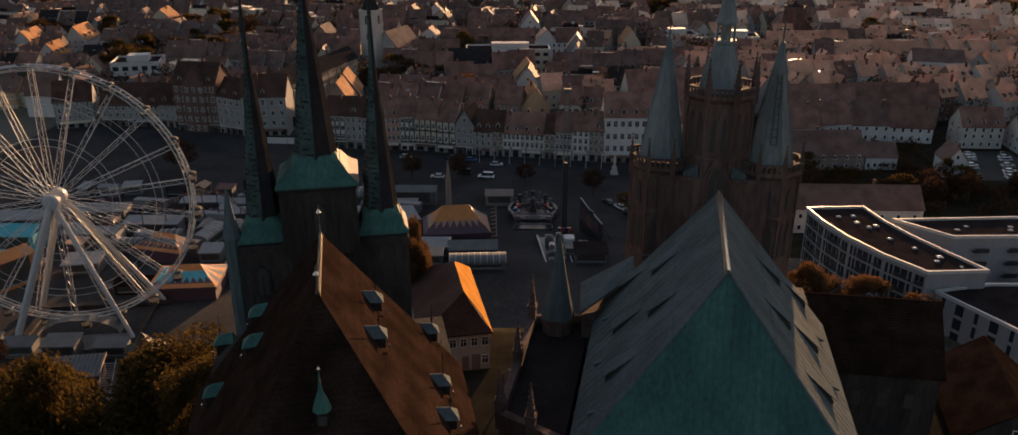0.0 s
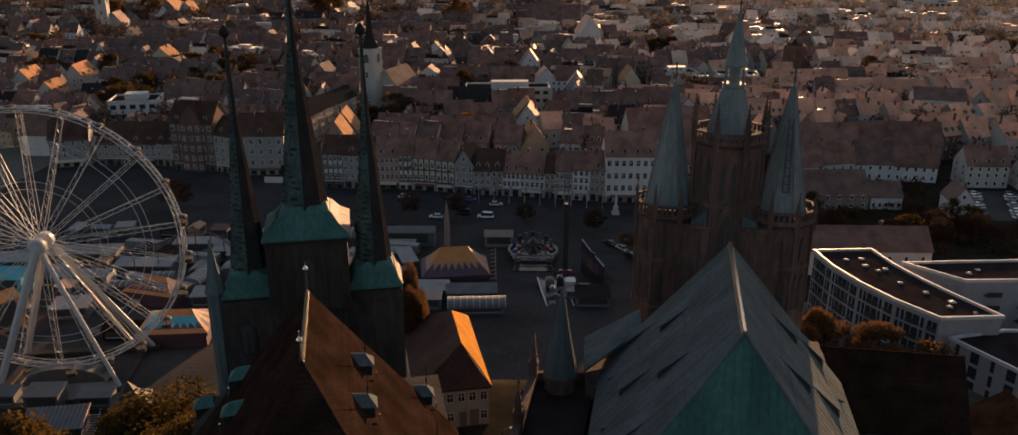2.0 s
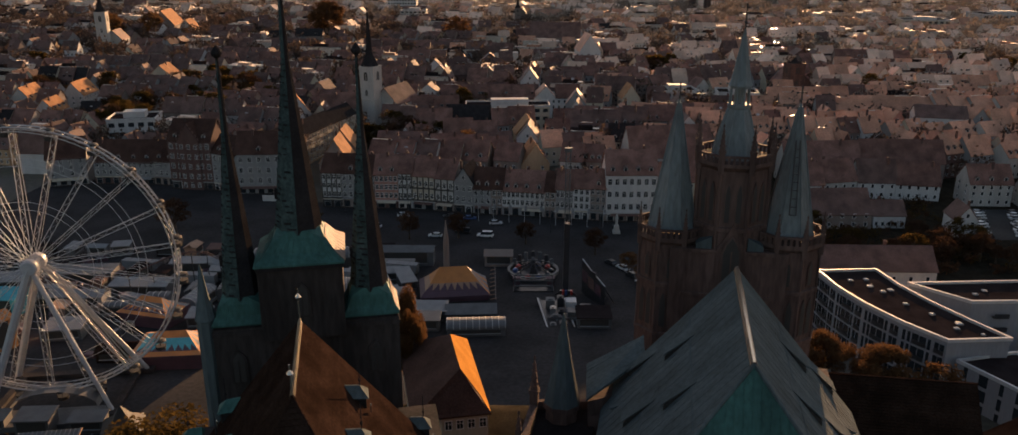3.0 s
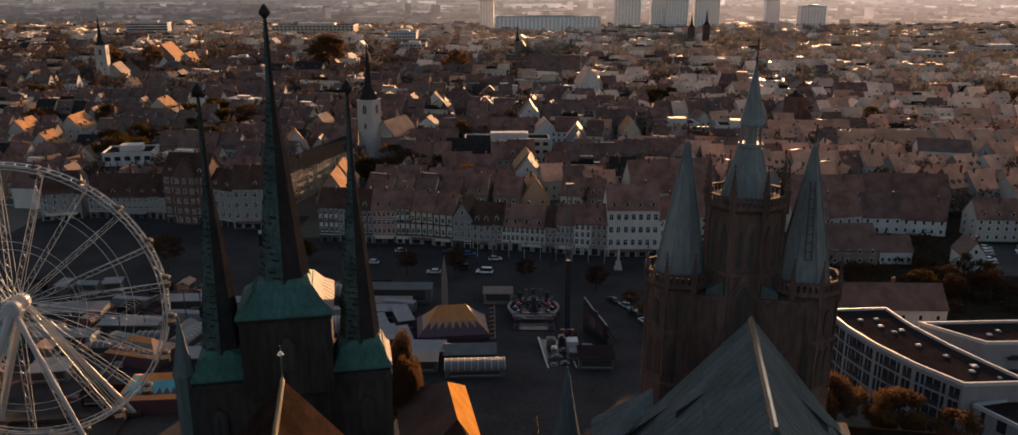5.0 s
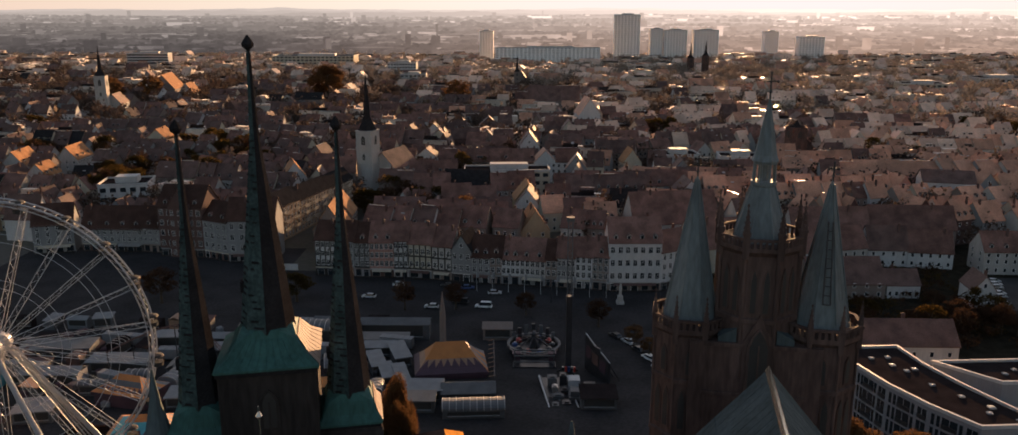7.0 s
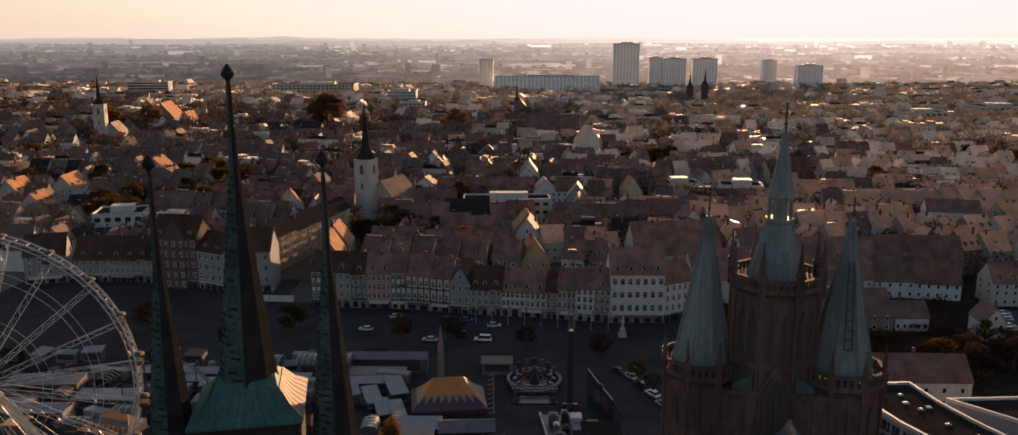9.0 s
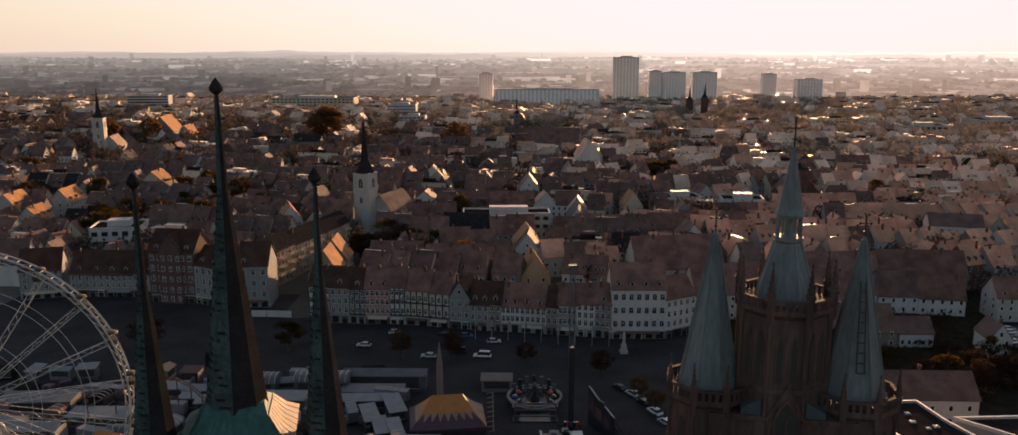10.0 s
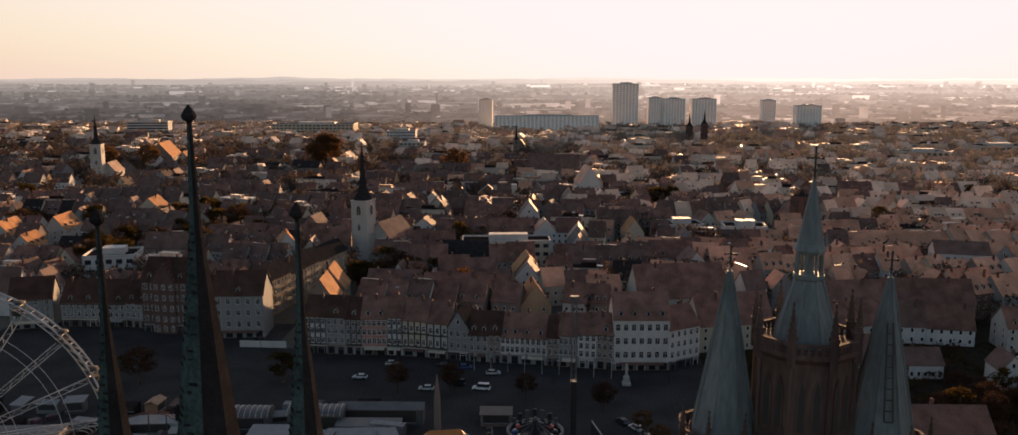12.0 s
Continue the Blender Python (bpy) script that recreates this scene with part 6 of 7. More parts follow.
while n < 150:
    y = rnd.uniform(335, 560)
    x = rnd.uniform(0.12, 0.64) * y
    if free(x, y, 2) and noise.noise((x / 45, y / 45, 6.5)) > 0.02:
        spots.append((x, y, 0, rnd.uniform(9, 16), rnd.uniform(10, 16)))
        n += 1
n = 0
while n < 330:
    y = rnd.uniform(318, 470)
    x = rnd.uniform(-0.64, 0.66) * y
    if free(x, y, 2) and not (y < 338 and x < -80) and noise.noise((x / 60, y / 50, 1.5)) > 0.05:
        spots.append((x, y, 0, rnd.uniform(8, 14), rnd.uniform(9, 15)))
        n += 1
woods = {0: [], 1: []}
for q in spots:  # leaves are brown in the old town; outer and right-hand trees are paled as haze
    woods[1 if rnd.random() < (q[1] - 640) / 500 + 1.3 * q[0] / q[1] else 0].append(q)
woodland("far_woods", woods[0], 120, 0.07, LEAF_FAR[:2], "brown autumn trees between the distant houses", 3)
woodland("far_woods", woods[1], 110, 0.07, LEAF_FAR[2:], "trees of the outer town, leaves paled to look hazy", 4)
shrubs = []
while len(shrubs) < 220:
    x, y = rnd.uniform(60, 215), rnd.uniform(232, 300)
    if free(x, y, 1) and not (143 < x < 180 and y > 255):
        shrubs.append((x, y, height(x, y), rnd.uniform(4, 8), rnd.uniform(3, 6)))
woodland("shrubs", shrubs, 130, 0.05, (LEAF_RUST, LEAF_OLIVE), "dense brown shrubs in the gardens beside the flats", 5)


# ---- the fair ----
CANVAS = material("white_canvas", (0.20, 0.205, 0.21), 0.8, spec=0.1, vary=0.15, scale=0.5, bump=0.05)
CANVAS_GREY = material("grey_tarpaulin", (0.085, 0.088, 0.092), 0.6, vary=0.3, scale=0.4, bump=0.1)
CANVAS_YELLOW = material("yellow_canvas", (0.42, 0.155, 0.035), 0.65, vary=0.2, scale=0.4, bump=0.05)
CANVAS_PALE = material("pale_peach_canvas", (0.27, 0.155, 0.095), 0.65, vary=0.2, scale=0.4, bump=0.05)
CANVAS_PURPLE = material("purple_canvas", (0.065, 0.03, 0.043), 0.65, vary=0.2, scale=0.4, bump=0.05)
CANVAS_CYAN = material("turquoise_canvas", (0.05, 0.30, 0.36), 0.65, vary=0.2, scale=0.4, bump=0.05)
WHEEL = thing("ferris_wheel", pose(-87.7, 151, 5.0, 0, 0, 8), "white steel ferris wheel with lattice spokes and dark gondolas", "ferris wheel")
HZ, R, SP = 29.3, 25.4, 22
hub = part("hub", Shape().loft([[(r * math.cos(2 * math.pi * i / 20), y, HZ + r * math.sin(2 * math.pi * i / 20)) for i in range(20)] for r, y in ((1.2, -2.6), (1.5, -2.3), (1.5, -1.2), (0.8, -1.0), (0.8, 1.0), (1.5, 1.2), (1.5, 2.4))]), STEEL, WHEEL)
spoke = Shape()
a, b = [Vector((o, -1.3, 1.3)) for o in (-0.42, 0.42)], [Vector((o, -0.7, R - 0.4)) for o in (-0.42, 0.42)]
for p, q in zip(a, b):
    spoke.tube(p, q, 0.065, 5)
n = 20
for i in range(n):
    k = i % 2
    spoke.tube(a[k].lerp(b[k], i / n), a[1 - k].lerp(b[1 - k], (i + 1) / n), 0.036, 4)
spoke.tube((0, 1.6, 1.3), (0, 0.8, R - 0.4), 0.05, 4)
spoke = spoke.mesh("spoke", STEEL)
for i in range(SP):
    part("spoke", spoke, None, WHEEL, m=Matrix.Translation((0, 0, HZ)) @ Matrix.Rotation(2 * math.pi * (i + 0.1) / SP, 4, "Y"))


def hoop(s, r, y, t, n=88):
    rings = []
    for i in range(n + 1):
        a = 2 * math.pi * i / n
        rings.append([((r + t * math.cos(b)) * math.cos(a), y + t * math.sin(b), HZ + (r + t * math.cos(b)) * math.sin(a)) for b in (0, 1.57, 3.14, 4.71)])
    return s.loft(rings, False, False)


s = Shape()
for y in (-0.9, 0.9):
    hoop(s, R, y, 0.16)
    hoop(s, R - 0.75, y, 0.09)
for i in range(88):
    a = 2 * math.pi * i / 88
    c, d = math.cos(a), math.sin(a)
    s.tube((R * c, -0.9, HZ + R * d), (R * c, 0.9, HZ + R * d), 0.06, 4)
    for y in (-0.9, 0.9):
        s.tube((R * c, y, HZ + R * d), ((R - 0.75) * math.cos(a + 0.07), y, HZ + (R - 0.75) * math.sin(a + 0.07)), 0.04, 4)
part("rim", s, STEEL, WHEEL)
for r, y, t in ((18.6, -1.15, 0.05), (20.0, -1.15, 0.05), (10.8, -1.4, 0.045), (12.2, -1.4, 0.045)):
    part("light_ring", hoop(Shape(), r, y, t), STEEL, WHEEL)
gond = Shape().cone(10, 0, 0, [(0.5, -2.3), (0.95, -2.1), (1.0, -1.4)]).cone(10, 0, 0, [(1.1, -0.45), (0.9, -0.15), (0.2, 0.0)])
for i in range(5):
    a = 2 * math.pi * i / 5
    gond.tube((0.95 * math.cos(a), 0.95 * math.sin(a), -1.5), (1.0 * math.cos(a), 1.0 * math.sin(a), -0.4), 0.05, 4)
gond = gond.mesh("gondola", LOUVRE)
for i in range(SP):
    a = 2 * math.pi * (i + 0.6) / SP
    part("gondola", gond, None, WHEEL, "dark round gondola", m=pose((R + 0.3) * math.cos(a), 0, HZ + (R + 0.3) * math.sin(a) + 0.1))
for x, y, r in ((-12.6, 12.5, 0.75), (12.6, 12.5, 0.55), (-11.5, -3.6, 0.8), (10.6, -3.6, 0.5)):
    leg = part("leg", Shape().tube((0, 1.9 if y > 0 else -1.9, HZ), (x, y, 0.6), r, 8, r * 0.85), STEEL, WHEEL)
for i in range(5):
    part("cable", Shape().tube((0.3 + 0.3 * i, 2.2, HZ - 1), (9.0 + 0.9 * i, 12.2, 0.8), 0.16, 5), STEEL, WHEEL)
part("base_frame", Shape().box(-14, -5.5, 0.0, 14, -3.4, 0.7).box(-14, 11.5, 0, 14, 13.4, 0.7).box(-12, -5, 0, -10.6, 13, 0.6).box(10.2, -5, 0, 11.6, 13, 0.6), GREYSTONE, WHEEL)
part("platform", Shape().box(-9, -8.5, 0, 10, -2.5, 1.1), CANVAS_GREY, WHEEL)
s = Shape()
for i in range(9):
    a0, a1 = math.pi * i / 9, math.pi * (i + 1) / 9
    s.poly((-8 * math.cos(a0), -3, 1.1 + 3.6 * math.sin(a0)), (-8 * math.cos(a1), -3, 1.1 + 3.6 * math.sin(a1)), (-8 * math.cos(a1), 0.5, 1.1 + 3.6 * math.sin(a1)), (-8 * math.cos(a0), 0.5, 1.1 + 3.6 * math.sin(a0)))
part("canopy", s, CANVAS_GREY, WHEEL)

PAINTS = [material("paint_" + k, c, 0.3, vary=0.08, bump=0, coat=0.4) for k, c in (("white", (0.75, 0.75, 0.74)), ("silver", (0.45, 0.46, 0.47)), ("black", (0.02, 0.02, 0.022)), ("red", (0.35, 0.03, 0.02)), ("blue", (0.04, 0.08, 0.2)))]
TYRE = material("rubber", (0.02, 0.02, 0.02), 0.8)


def stall(x, y, turn, w, d, h, mat, roof="flat", label="", group="fair stalls"):
    """A fairground booth with counter opening and canopy or tarpaulin roof."""
    ob = thing("stall", pose(x, y, height(x, y) - 0.02, 0, 0, turn), label or "closed fair stall with light tarpaulin roof", "stall", group)
    part("body", Shape().box(-w / 2, -d / 2, 0, w / 2, d / 2, h), mat if roof != "flat" else CANVAS_GREY, ob)
    if roof == "flat":
        part("roof", Shape().loft([[(-w / 2 - 0.3, -d / 2 - 0.4, h + 0.0), (w / 2 + 0.3, -d / 2 - 0.4, h), (w / 2 + 0.3, d / 2 + 0.3, h + 0.45), (-w / 2 - 0.3, d / 2 + 0.3, h + 0.45)],
                                   [(-w / 2 - 0.3, -d / 2 - 0.4, h + 0.15), (w / 2 + 0.3, -d / 2 - 0.4, h + 0.15), (w / 2 + 0.3, d / 2 + 0.3, h + 0.6), (-w / 2 - 0.3, d / 2 + 0.3, h + 0.6)]]), mat, ob)
    elif roof == "arch":
        n = 9
        rings = []
        for e in (-w / 2 - 0.2, w / 2 + 0.2):
            rings.append([(e, -d / 2 * math.cos(math.pi * i / n) * 1.08, h + d * 0.28 * math.sin(math.pi * i / n)) for i in range(n + 1)])
        part("roof", Shape().loft(rings), mat, ob)
        ribs = Shape()
        for e in range(int(w / 1.5) + 1):
            ex = -w / 2 + 1.5 * e
            for i in range(n):
                ribs.beam((ex, -d / 2 * math.cos(math.pi * i / n) * 1.09, h + 0.03 + d * 0.285 * math.sin(math.pi * i / n)), (ex, -d / 2 * math.cos(math.pi * (i + 1) / n) * 1.09, h + 0.03 + d * 0.285 * math.sin(math.pi * (i + 1) / n)), 0.12, 0.1)
        tagged(part("roof_ribs", ribs, METAL_ROOF, ob), kind="stuff")
    else:
        part("roof", gable(Shape(), -w / 2, w / 2, -d / 2, d / 2, h, d * 0.22, 0.3, 0.1), mat, ob)
    part("counter", Shape().box(-w * 0.42, -d / 2 - 0.35, 0.9, w * 0.42, -d / 2 + 0.02, 1.02), CANVAS, ob)
    part("opening", Shape().box(-w * 0.42, -d / 2 - 0.04, 1.05, w * 0.42, -d / 2 + 0.02, h - 0.35), LOUVRE, ob)
    return ob


def marquee(x, y, turn, w, d, h, rise, mats, label):
    """A big four-sided tent with coloured roof panels and a valance."""
    ob = thing("marquee", pose(x, y, height(x, y), 0, 0, turn), label, "tent")
    part("tent_wall", Shape().box(-w / 2 + 0.4, -d / 2 + 0.4, 0, w / 2 - 0.4, d / 2 - 0.4, h), CANVAS_PURPLE, ob)
    cs = [(-w / 2, -d / 2), (w / 2, -d / 2), (w / 2, d / 2), (-w / 2, d / 2)]
    top = [(-w * 0.2, 0), (w * 0.2, 0)]
    tops = [(top[0], top[1]), (top[1], top[1]), (top[1], top[0]), (top[0], top[0])]
    for i in range(4):
        (x0, y0), (x1, y1) = cs[i], cs[(i + 1) % 4]
        (a0, b0), (a1, b1) = tops[i]
        bands = 4
        for k in range(bands):
            f0, f1 = k / bands, (k + 1) / bands
            def at(g, f, o):
                px, py = x0 + (x1 - x0) * g, y0 + (y1 - y0) * g
                qx, qy = a0 + (a1 - a0) * g, b0 + (b1 - b0) * g
                return (px + (qx - px) * f, py + (qy - py) * f, h + rise * f - 0.35 * math.sin(math.pi * f) + o)
            if i == 1:  # the end panels are striped
                for u in range(6):
                    part("roof_stripe", Shape().loft([[at(e, f0, 0), at(e, f1, 0), at(e, f1, 0.06), at(e, f0, 0.06)] for e in (u / 6, (u + 1) / 6)]), CANVAS if u % 2 else mats[-1], ob)
                continue
            s = Shape().loft([[at(u / 6, f0, 0), at(u / 6, f1, 0), at(u / 6, f1, 0.06), at(u / 6, f0, 0.06)] for u in range(7)])
            part("roof_panel", s, mats[k % len(mats)], ob)
        if i == 0:
            for u in range(8):
                part("zigzag", Shape().loft([[at(u / 8, 0.22, o), at((u + 1) / 8, 0.22, o), at((u + 0.5) / 8, 0.5, o)] for o in (0.08, 0.11)]), CANVAS_PURPLE, ob)
    for i in range(4):
        part("valance", Shape().beam((*cs[i], h - 0.35), (*cs[(i + 1) % 4], h - 0.35), 0.08, 0.8), CANVAS_PURPLE, ob)
    return ob


tent = marquee(-17.2, 215.5, 8, 18, 13, 2.0, 5.8, (CANVAS_PURPLE, CANVAS_PALE, CANVAS_YELLOW, CANVAS_YELLOW), "yellow and purple marquee of a fairground ride")
for y0, y1 in ((-7.5, 5.5), (-6.6, 6.4)):
    part("sloping_rail", Shape().beam((10.4, y0, 1.2), (11.6, y1, 5.2), 0.16, 0.22), BROWN, tent)
for i in range(9):
    f = i / 8
    part("rung", Shape().beam((9.0 + 1.2 * f, -7.0 + 13 * f, 1.0 + 4 * f), (10.6 + 1.2 * f, -7.0 + 13 * f, 1.3 + 4 * f), 0.16, 0.14), CANVAS_PALE, tent)
marquee(-74, 172, 6, 15, 12, 3.6, 3.0, (CANVAS_YELLOW, CANVAS_CYAN, CANVAS_CYAN, CANVAS_YELLOW), "turquoise and yellow striped tent roof")
marquee(-88, 194, -15, 14, 9, 3.5, 3.0, (CANVAS_YELLOW, CANVAS_YELLOW, CANVAS_GREY, CANVAS_YELLOW), "orange-yellow tent glowing in the sun")

for x, y, turn, w, d, h, mat, roof in (
    (-21.9, 197, 0, 9, 5, 3.2, CANVAS, "flat"), (-22.5, 190.5, 0, 8, 4, 3, CANVAS_GREY, "flat"), (-11.5, 197, 4, 12, 6, 2.8, CANVAS_GREY, "gable"), (-9.8, 188, 4, 13.5, 5, 2.2, CANVAS_GREY, "arch"),
    (-36, 240, 0, 22, 5, 4.5, CANVAS_GREY, "gable"), (-38, 232, 0, 16, 4, 3, CANVAS_GREY, "flat"), (-40, 226, 3, 14, 3.5, 2.8, CANVAS, "flat"), (-31, 222, 20, 4, 10, 3, CANVAS, "flat"), (-36, 216, 20, 3.5, 9, 2.8, CANVAS, "flat"),
    (-32, 208, 18, 3, 8, 2.8, CANVAS, "flat"), (-28.5, 207, 18, 2.8, 8, 2.8, CANVAS, "flat"), (-46, 212, 12, 4, 8, 3, CANVAS_GREY, "arch"), (-44, 200, 10, 5, 5, 3, CANVAS_YELLOW, "gable"), (-52, 236, 0, 14, 6, 4.5, CANVAS_GREY, "arch"),
    (-60, 226, 0, 12, 5, 3.2, CANVAS, "flat"), (-62, 216, 4, 10, 4, 3, CANVAS, "flat"), (-70, 236, 0, 12, 6, 4, CANVAS_GREY, "arch"), (-76, 224, 6, 10, 4, 3, CANVAS, "flat"), (-82, 232, 0, 11, 4, 3.2, CANVAS, "gable"), (-93, 232, 4, 12, 4, 3.4, CANVAS, "flat"),
    (-81.5, 205, 80, 10, 4.5, 3, CANVAS, "arch"), (-76, 192, 5, 5, 5, 3, CANVAS, "flat"), (-100, 214, 0, 15, 5, 3.2, CANVAS, "flat"), (-112, 205, 0, 14, 5, 3.4, CANVAS, "gable"), (-120, 222, 4, 18, 6, 4, CANVAS_GREY, "flat"), (-104, 184, 10, 8, 6, 3, CANVAS, "flat"),
    (-126, 180, 0, 14, 8, 5, CANVAS_CYAN, "gable"), (-130, 200, 0, 14, 8, 5, CANVAS_CYAN, "gable"), (-118, 172, 60, 16, 6, 7, CANVAS_YELLOW, "gable"), (-138, 215, 4, 14, 6, 4, CANVAS, "flat"), (-67, 182, 95, 6, 4, 3, CANVAS, "arch"), (-86, 172, 4, 8, 5, 2.6, TILE_BROWN, "gable"),
    (-87, 142, 4, 6, 4, 3.6, CANVAS_GREY, "flat"), (-78, 143, 4, 6, 3, 2.6, CANVAS_GREY, "flat"), (-96, 143, 4, 6, 3, 2.6, CANVAS_GREY, "flat"), (-104, 144, 4, 7, 3, 2.8, CANVAS_GREY, "flat"), (-6, 240, 0, 8, 5, 3.4, BROWN, "gable"),
):
    stall(x, y, turn, w, d, h, mat, roof, {CANVAS: "closed fair stall with white tarpaulin roof", CANVAS_GREY: "grey tarpaulin-covered fair booth", CANVAS_YELLOW: "yellow canvas fair booth", CANVAS_CYAN: "turquoise roofed fair booth"}.get(mat, "brown wooden fair hut"))


def pitch_taken(x, y):
    """Whether a booth, tent or lane already holds this pitch."""
    return any((x - o.matrix_basis.translation.x) ** 2 + (y - o.matrix_basis.translation.y) ** 2 < 42 for o in scene.objects if o.type == "EMPTY" and o.name.split(".")[0] in ("stall", "marquee", "trailer")) or abs(x + 17) < 13 and abs(y - 215) < 10


fair = random.Random(5)
for row in range(8):
    for col in range(17):
        x, y = -142 + 7.2 * col + fair.uniform(-1, 1), 198 + 6.8 * row + fair.uniform(-0.8, 0.8)
        if x < -24 and y < 251 and not pitch_taken(x, y) and fair.random() < (0.8 if x > -75 else 0.6):
            roof = fair.choice(("flat", "flat", "gable", "arch"))
            mat = fair.choice((CANVAS, CANVAS_GREY, CANVAS_GREY, CANVAS_PALE, BRICK, FLAT_ROOF, FLAT_ROOF))
            stall(x, y, fair.choice((0, 4, 8, 86, 94)) + fair.uniform(-4, 4), fair.uniform(4, 6.2), fair.uniform(2.6, 4), fair.uniform(2.5, 3.4), mat, roof,
                  {CANVAS: "closed fair stall with white tarpaulin roof", CANVAS_GREY: "grey tarpaulin-covered fair booth", CANVAS_PALE: "fair stall with faded peach canvas roof", BRICK: "red-brown wooden fair booth", FLAT_ROOF: "dark felt-roofed fair booth"}[mat])


def round_ride(x, y, label):
    """A round ride: deck, low ring wall with lamps, arms with cars on a hub, stepped light towers and an entrance."""
    ob = thing("carousel", pose(x, y, height(x, y)), label, "fairground ride")
    n = 36

    def ring(r0, r1, z0, z1):
        s = Shape()
        rings = []
        for i in range(n + 1):
            a = 2 * math.pi * i / n
            rings.append([(r * math.cos(a), r * math.sin(a), z) for r, z in ((r0, z0), (r1, z0), (r1, z1), (r0, z1))])
        return s.loft(rings, False, False)

    part("deck", ring(0.5, 7.0, 0.3, 0.8), DARK_STEEL, ob)
    part("ring_wall", ring(6.6, 7.1, 0.8, 1.7), DARK_STEEL, ob)
    part("top_rail", ring(6.5, 7.2, 2.2, 2.4), CANVAS_GREY, ob)
    for i in range(12):
        a = 2 * math.pi * i / 12
        part("rail_post", Shape().tube((6.85 * math.cos(a), 6.85 * math.sin(a), 1.7), (6.85 * math.cos(a), 6.85 * math.sin(a), 2.2), 0.08, 5), STEEL, ob)
    part("hub_mast", Shape().cone(10, 0, 0, [(1.3, 0.8), (1.0, 2.6), (0.7, 4.6), (0.9, 5.0), (0.2, 5.8)]), DARK_STEEL, ob)
    for i in range(10):
        a = 2 * math.pi * i / 10
        c, d = math.cos(a), math.sin(a)
        arm = part("arm", Shape().beam((0.6 * c, 0.6 * d, 4.2), (4.6 * c, 4.6 * d, 2.4), 0.22, 0.28), DARK_STEEL, ob)
        part("car", Shape().cone(8, 5.0 * c, 5.0 * d, [(0.45, 1.2), (0.85, 1.5), (0.8, 2.1), (0.35, 2.5)]), PAINTS[2 + i % 3], arm)
    for i in range(7):
        a = radians(40 + 100 * i / 6)
        part("light_tower", Shape().box(6.9 * math.cos(a) - 0.5, 6.9 * math.sin(a) - 0.2, 0, 6.9 * math.cos(a) + 0.5, 6.9 * math.sin(a) + 0.2, 3.6 + 1.4 * math.sin(math.pi * i / 6)), DARK_STEEL if i % 2 else CANVAS_GREY, ob)
    part("entrance_deck", Shape().box(-5.5, -12.5, 0, 5.5, -6.6, 0.9).box(-5.5, -13.6, 0, 5.5, -12.5, 0.45), DARK_STEEL, ob)
    for y0, z in ((-12.4, 2.0), (-11.0, 3.0), (-9.6, 4.0)):
        part("entrance_arch", Shape().box(-5.2, y0, 0.9, -4.9, y0 + 0.25, z).box(4.9, y0, 0.9, 5.2, y0 + 0.25, z).box(-5.2, y0, z, 5.2, y0 + 0.25, z + 0.35), CANVAS_GREY, ob)
    for sx in (-1, 1):
        part("ticket_booth", Shape().box(sx * 4.6 - 0.9, -9.2, 0.9, sx * 4.6 + 0.9, -7.4, 3.0).box(sx * 4.6 - 1.1, -9.4, 3.0, sx * 4.6 + 1.1, -7.2, 3.2), CANVAS_PURPLE, ob)
    return ob


round_ride(4, 230, "round fairground ride with dark cars on a ring")
TOWER = thing("swing_tower", pose(12.2, 212, height(12, 212)), "tall slim steel tower of a fairground ride", "fairground ride")
part("lower_mast", Shape().box(-0.7, -0.7, 0, 0.7, 0.7, 21), DARK_STEEL, TOWER)
s = Shape()
for a in (-0.55, 0.55):
    for b in (-0.55, 0.55):
        s.tube((a, b, 20), (a, b, 40), 0.1, 5)
for i in range(20):
    for b in (-0.55, 0.55):
        s.tube((-0.55, b, 20 + i), (0.55, b, 21 + i), 0.06, 4)
        s.tube((b, 0.55, 20 + i), (b, -0.55, 21 + i), 0.06, 4)
part("lattice_mast", s, CANVAS_GREY, TOWER)
part("head", Shape().box(-0.9, -0.7, 39.6, 0.9, 0.7, 40.6), CANVAS_GREY, TOWER)
for x0 in (-4.6, -1.9):
    part("ramp_beam", Shape().beam((x0, -22, 0.6), (x0 - 2.4, -3, 1.2), 0.5, 0.9), CANVAS_GREY, TOWER)
part("ramp_deck", Shape().loft([[(-4.4, -22, z), (-2.0, -22, z), (-4.4, -3, z + 0.4), (-6.8, -3, z + 0.4)] for z in (0.3, 0.5)]), CANVAS_GREY, TOWER)
part("trailer_bed", Shape().loft([[(-4.9, -21.5, z), (1.4, -21.5, z), (-0.6, -3.5, z + 0.3), (-7.2, -3.5, z + 0.3)] for z in (0.55, 0.95)]), DARK_STEEL, TOWER)
for x0, x1 in ((-5.0, -7.3), (1.5, -0.5)):
    part("side_rail", Shape().beam((x0, -21.5, 1.3), (x1, -3.5, 1.7), 0.28, 0.5), STEEL, TOWER)
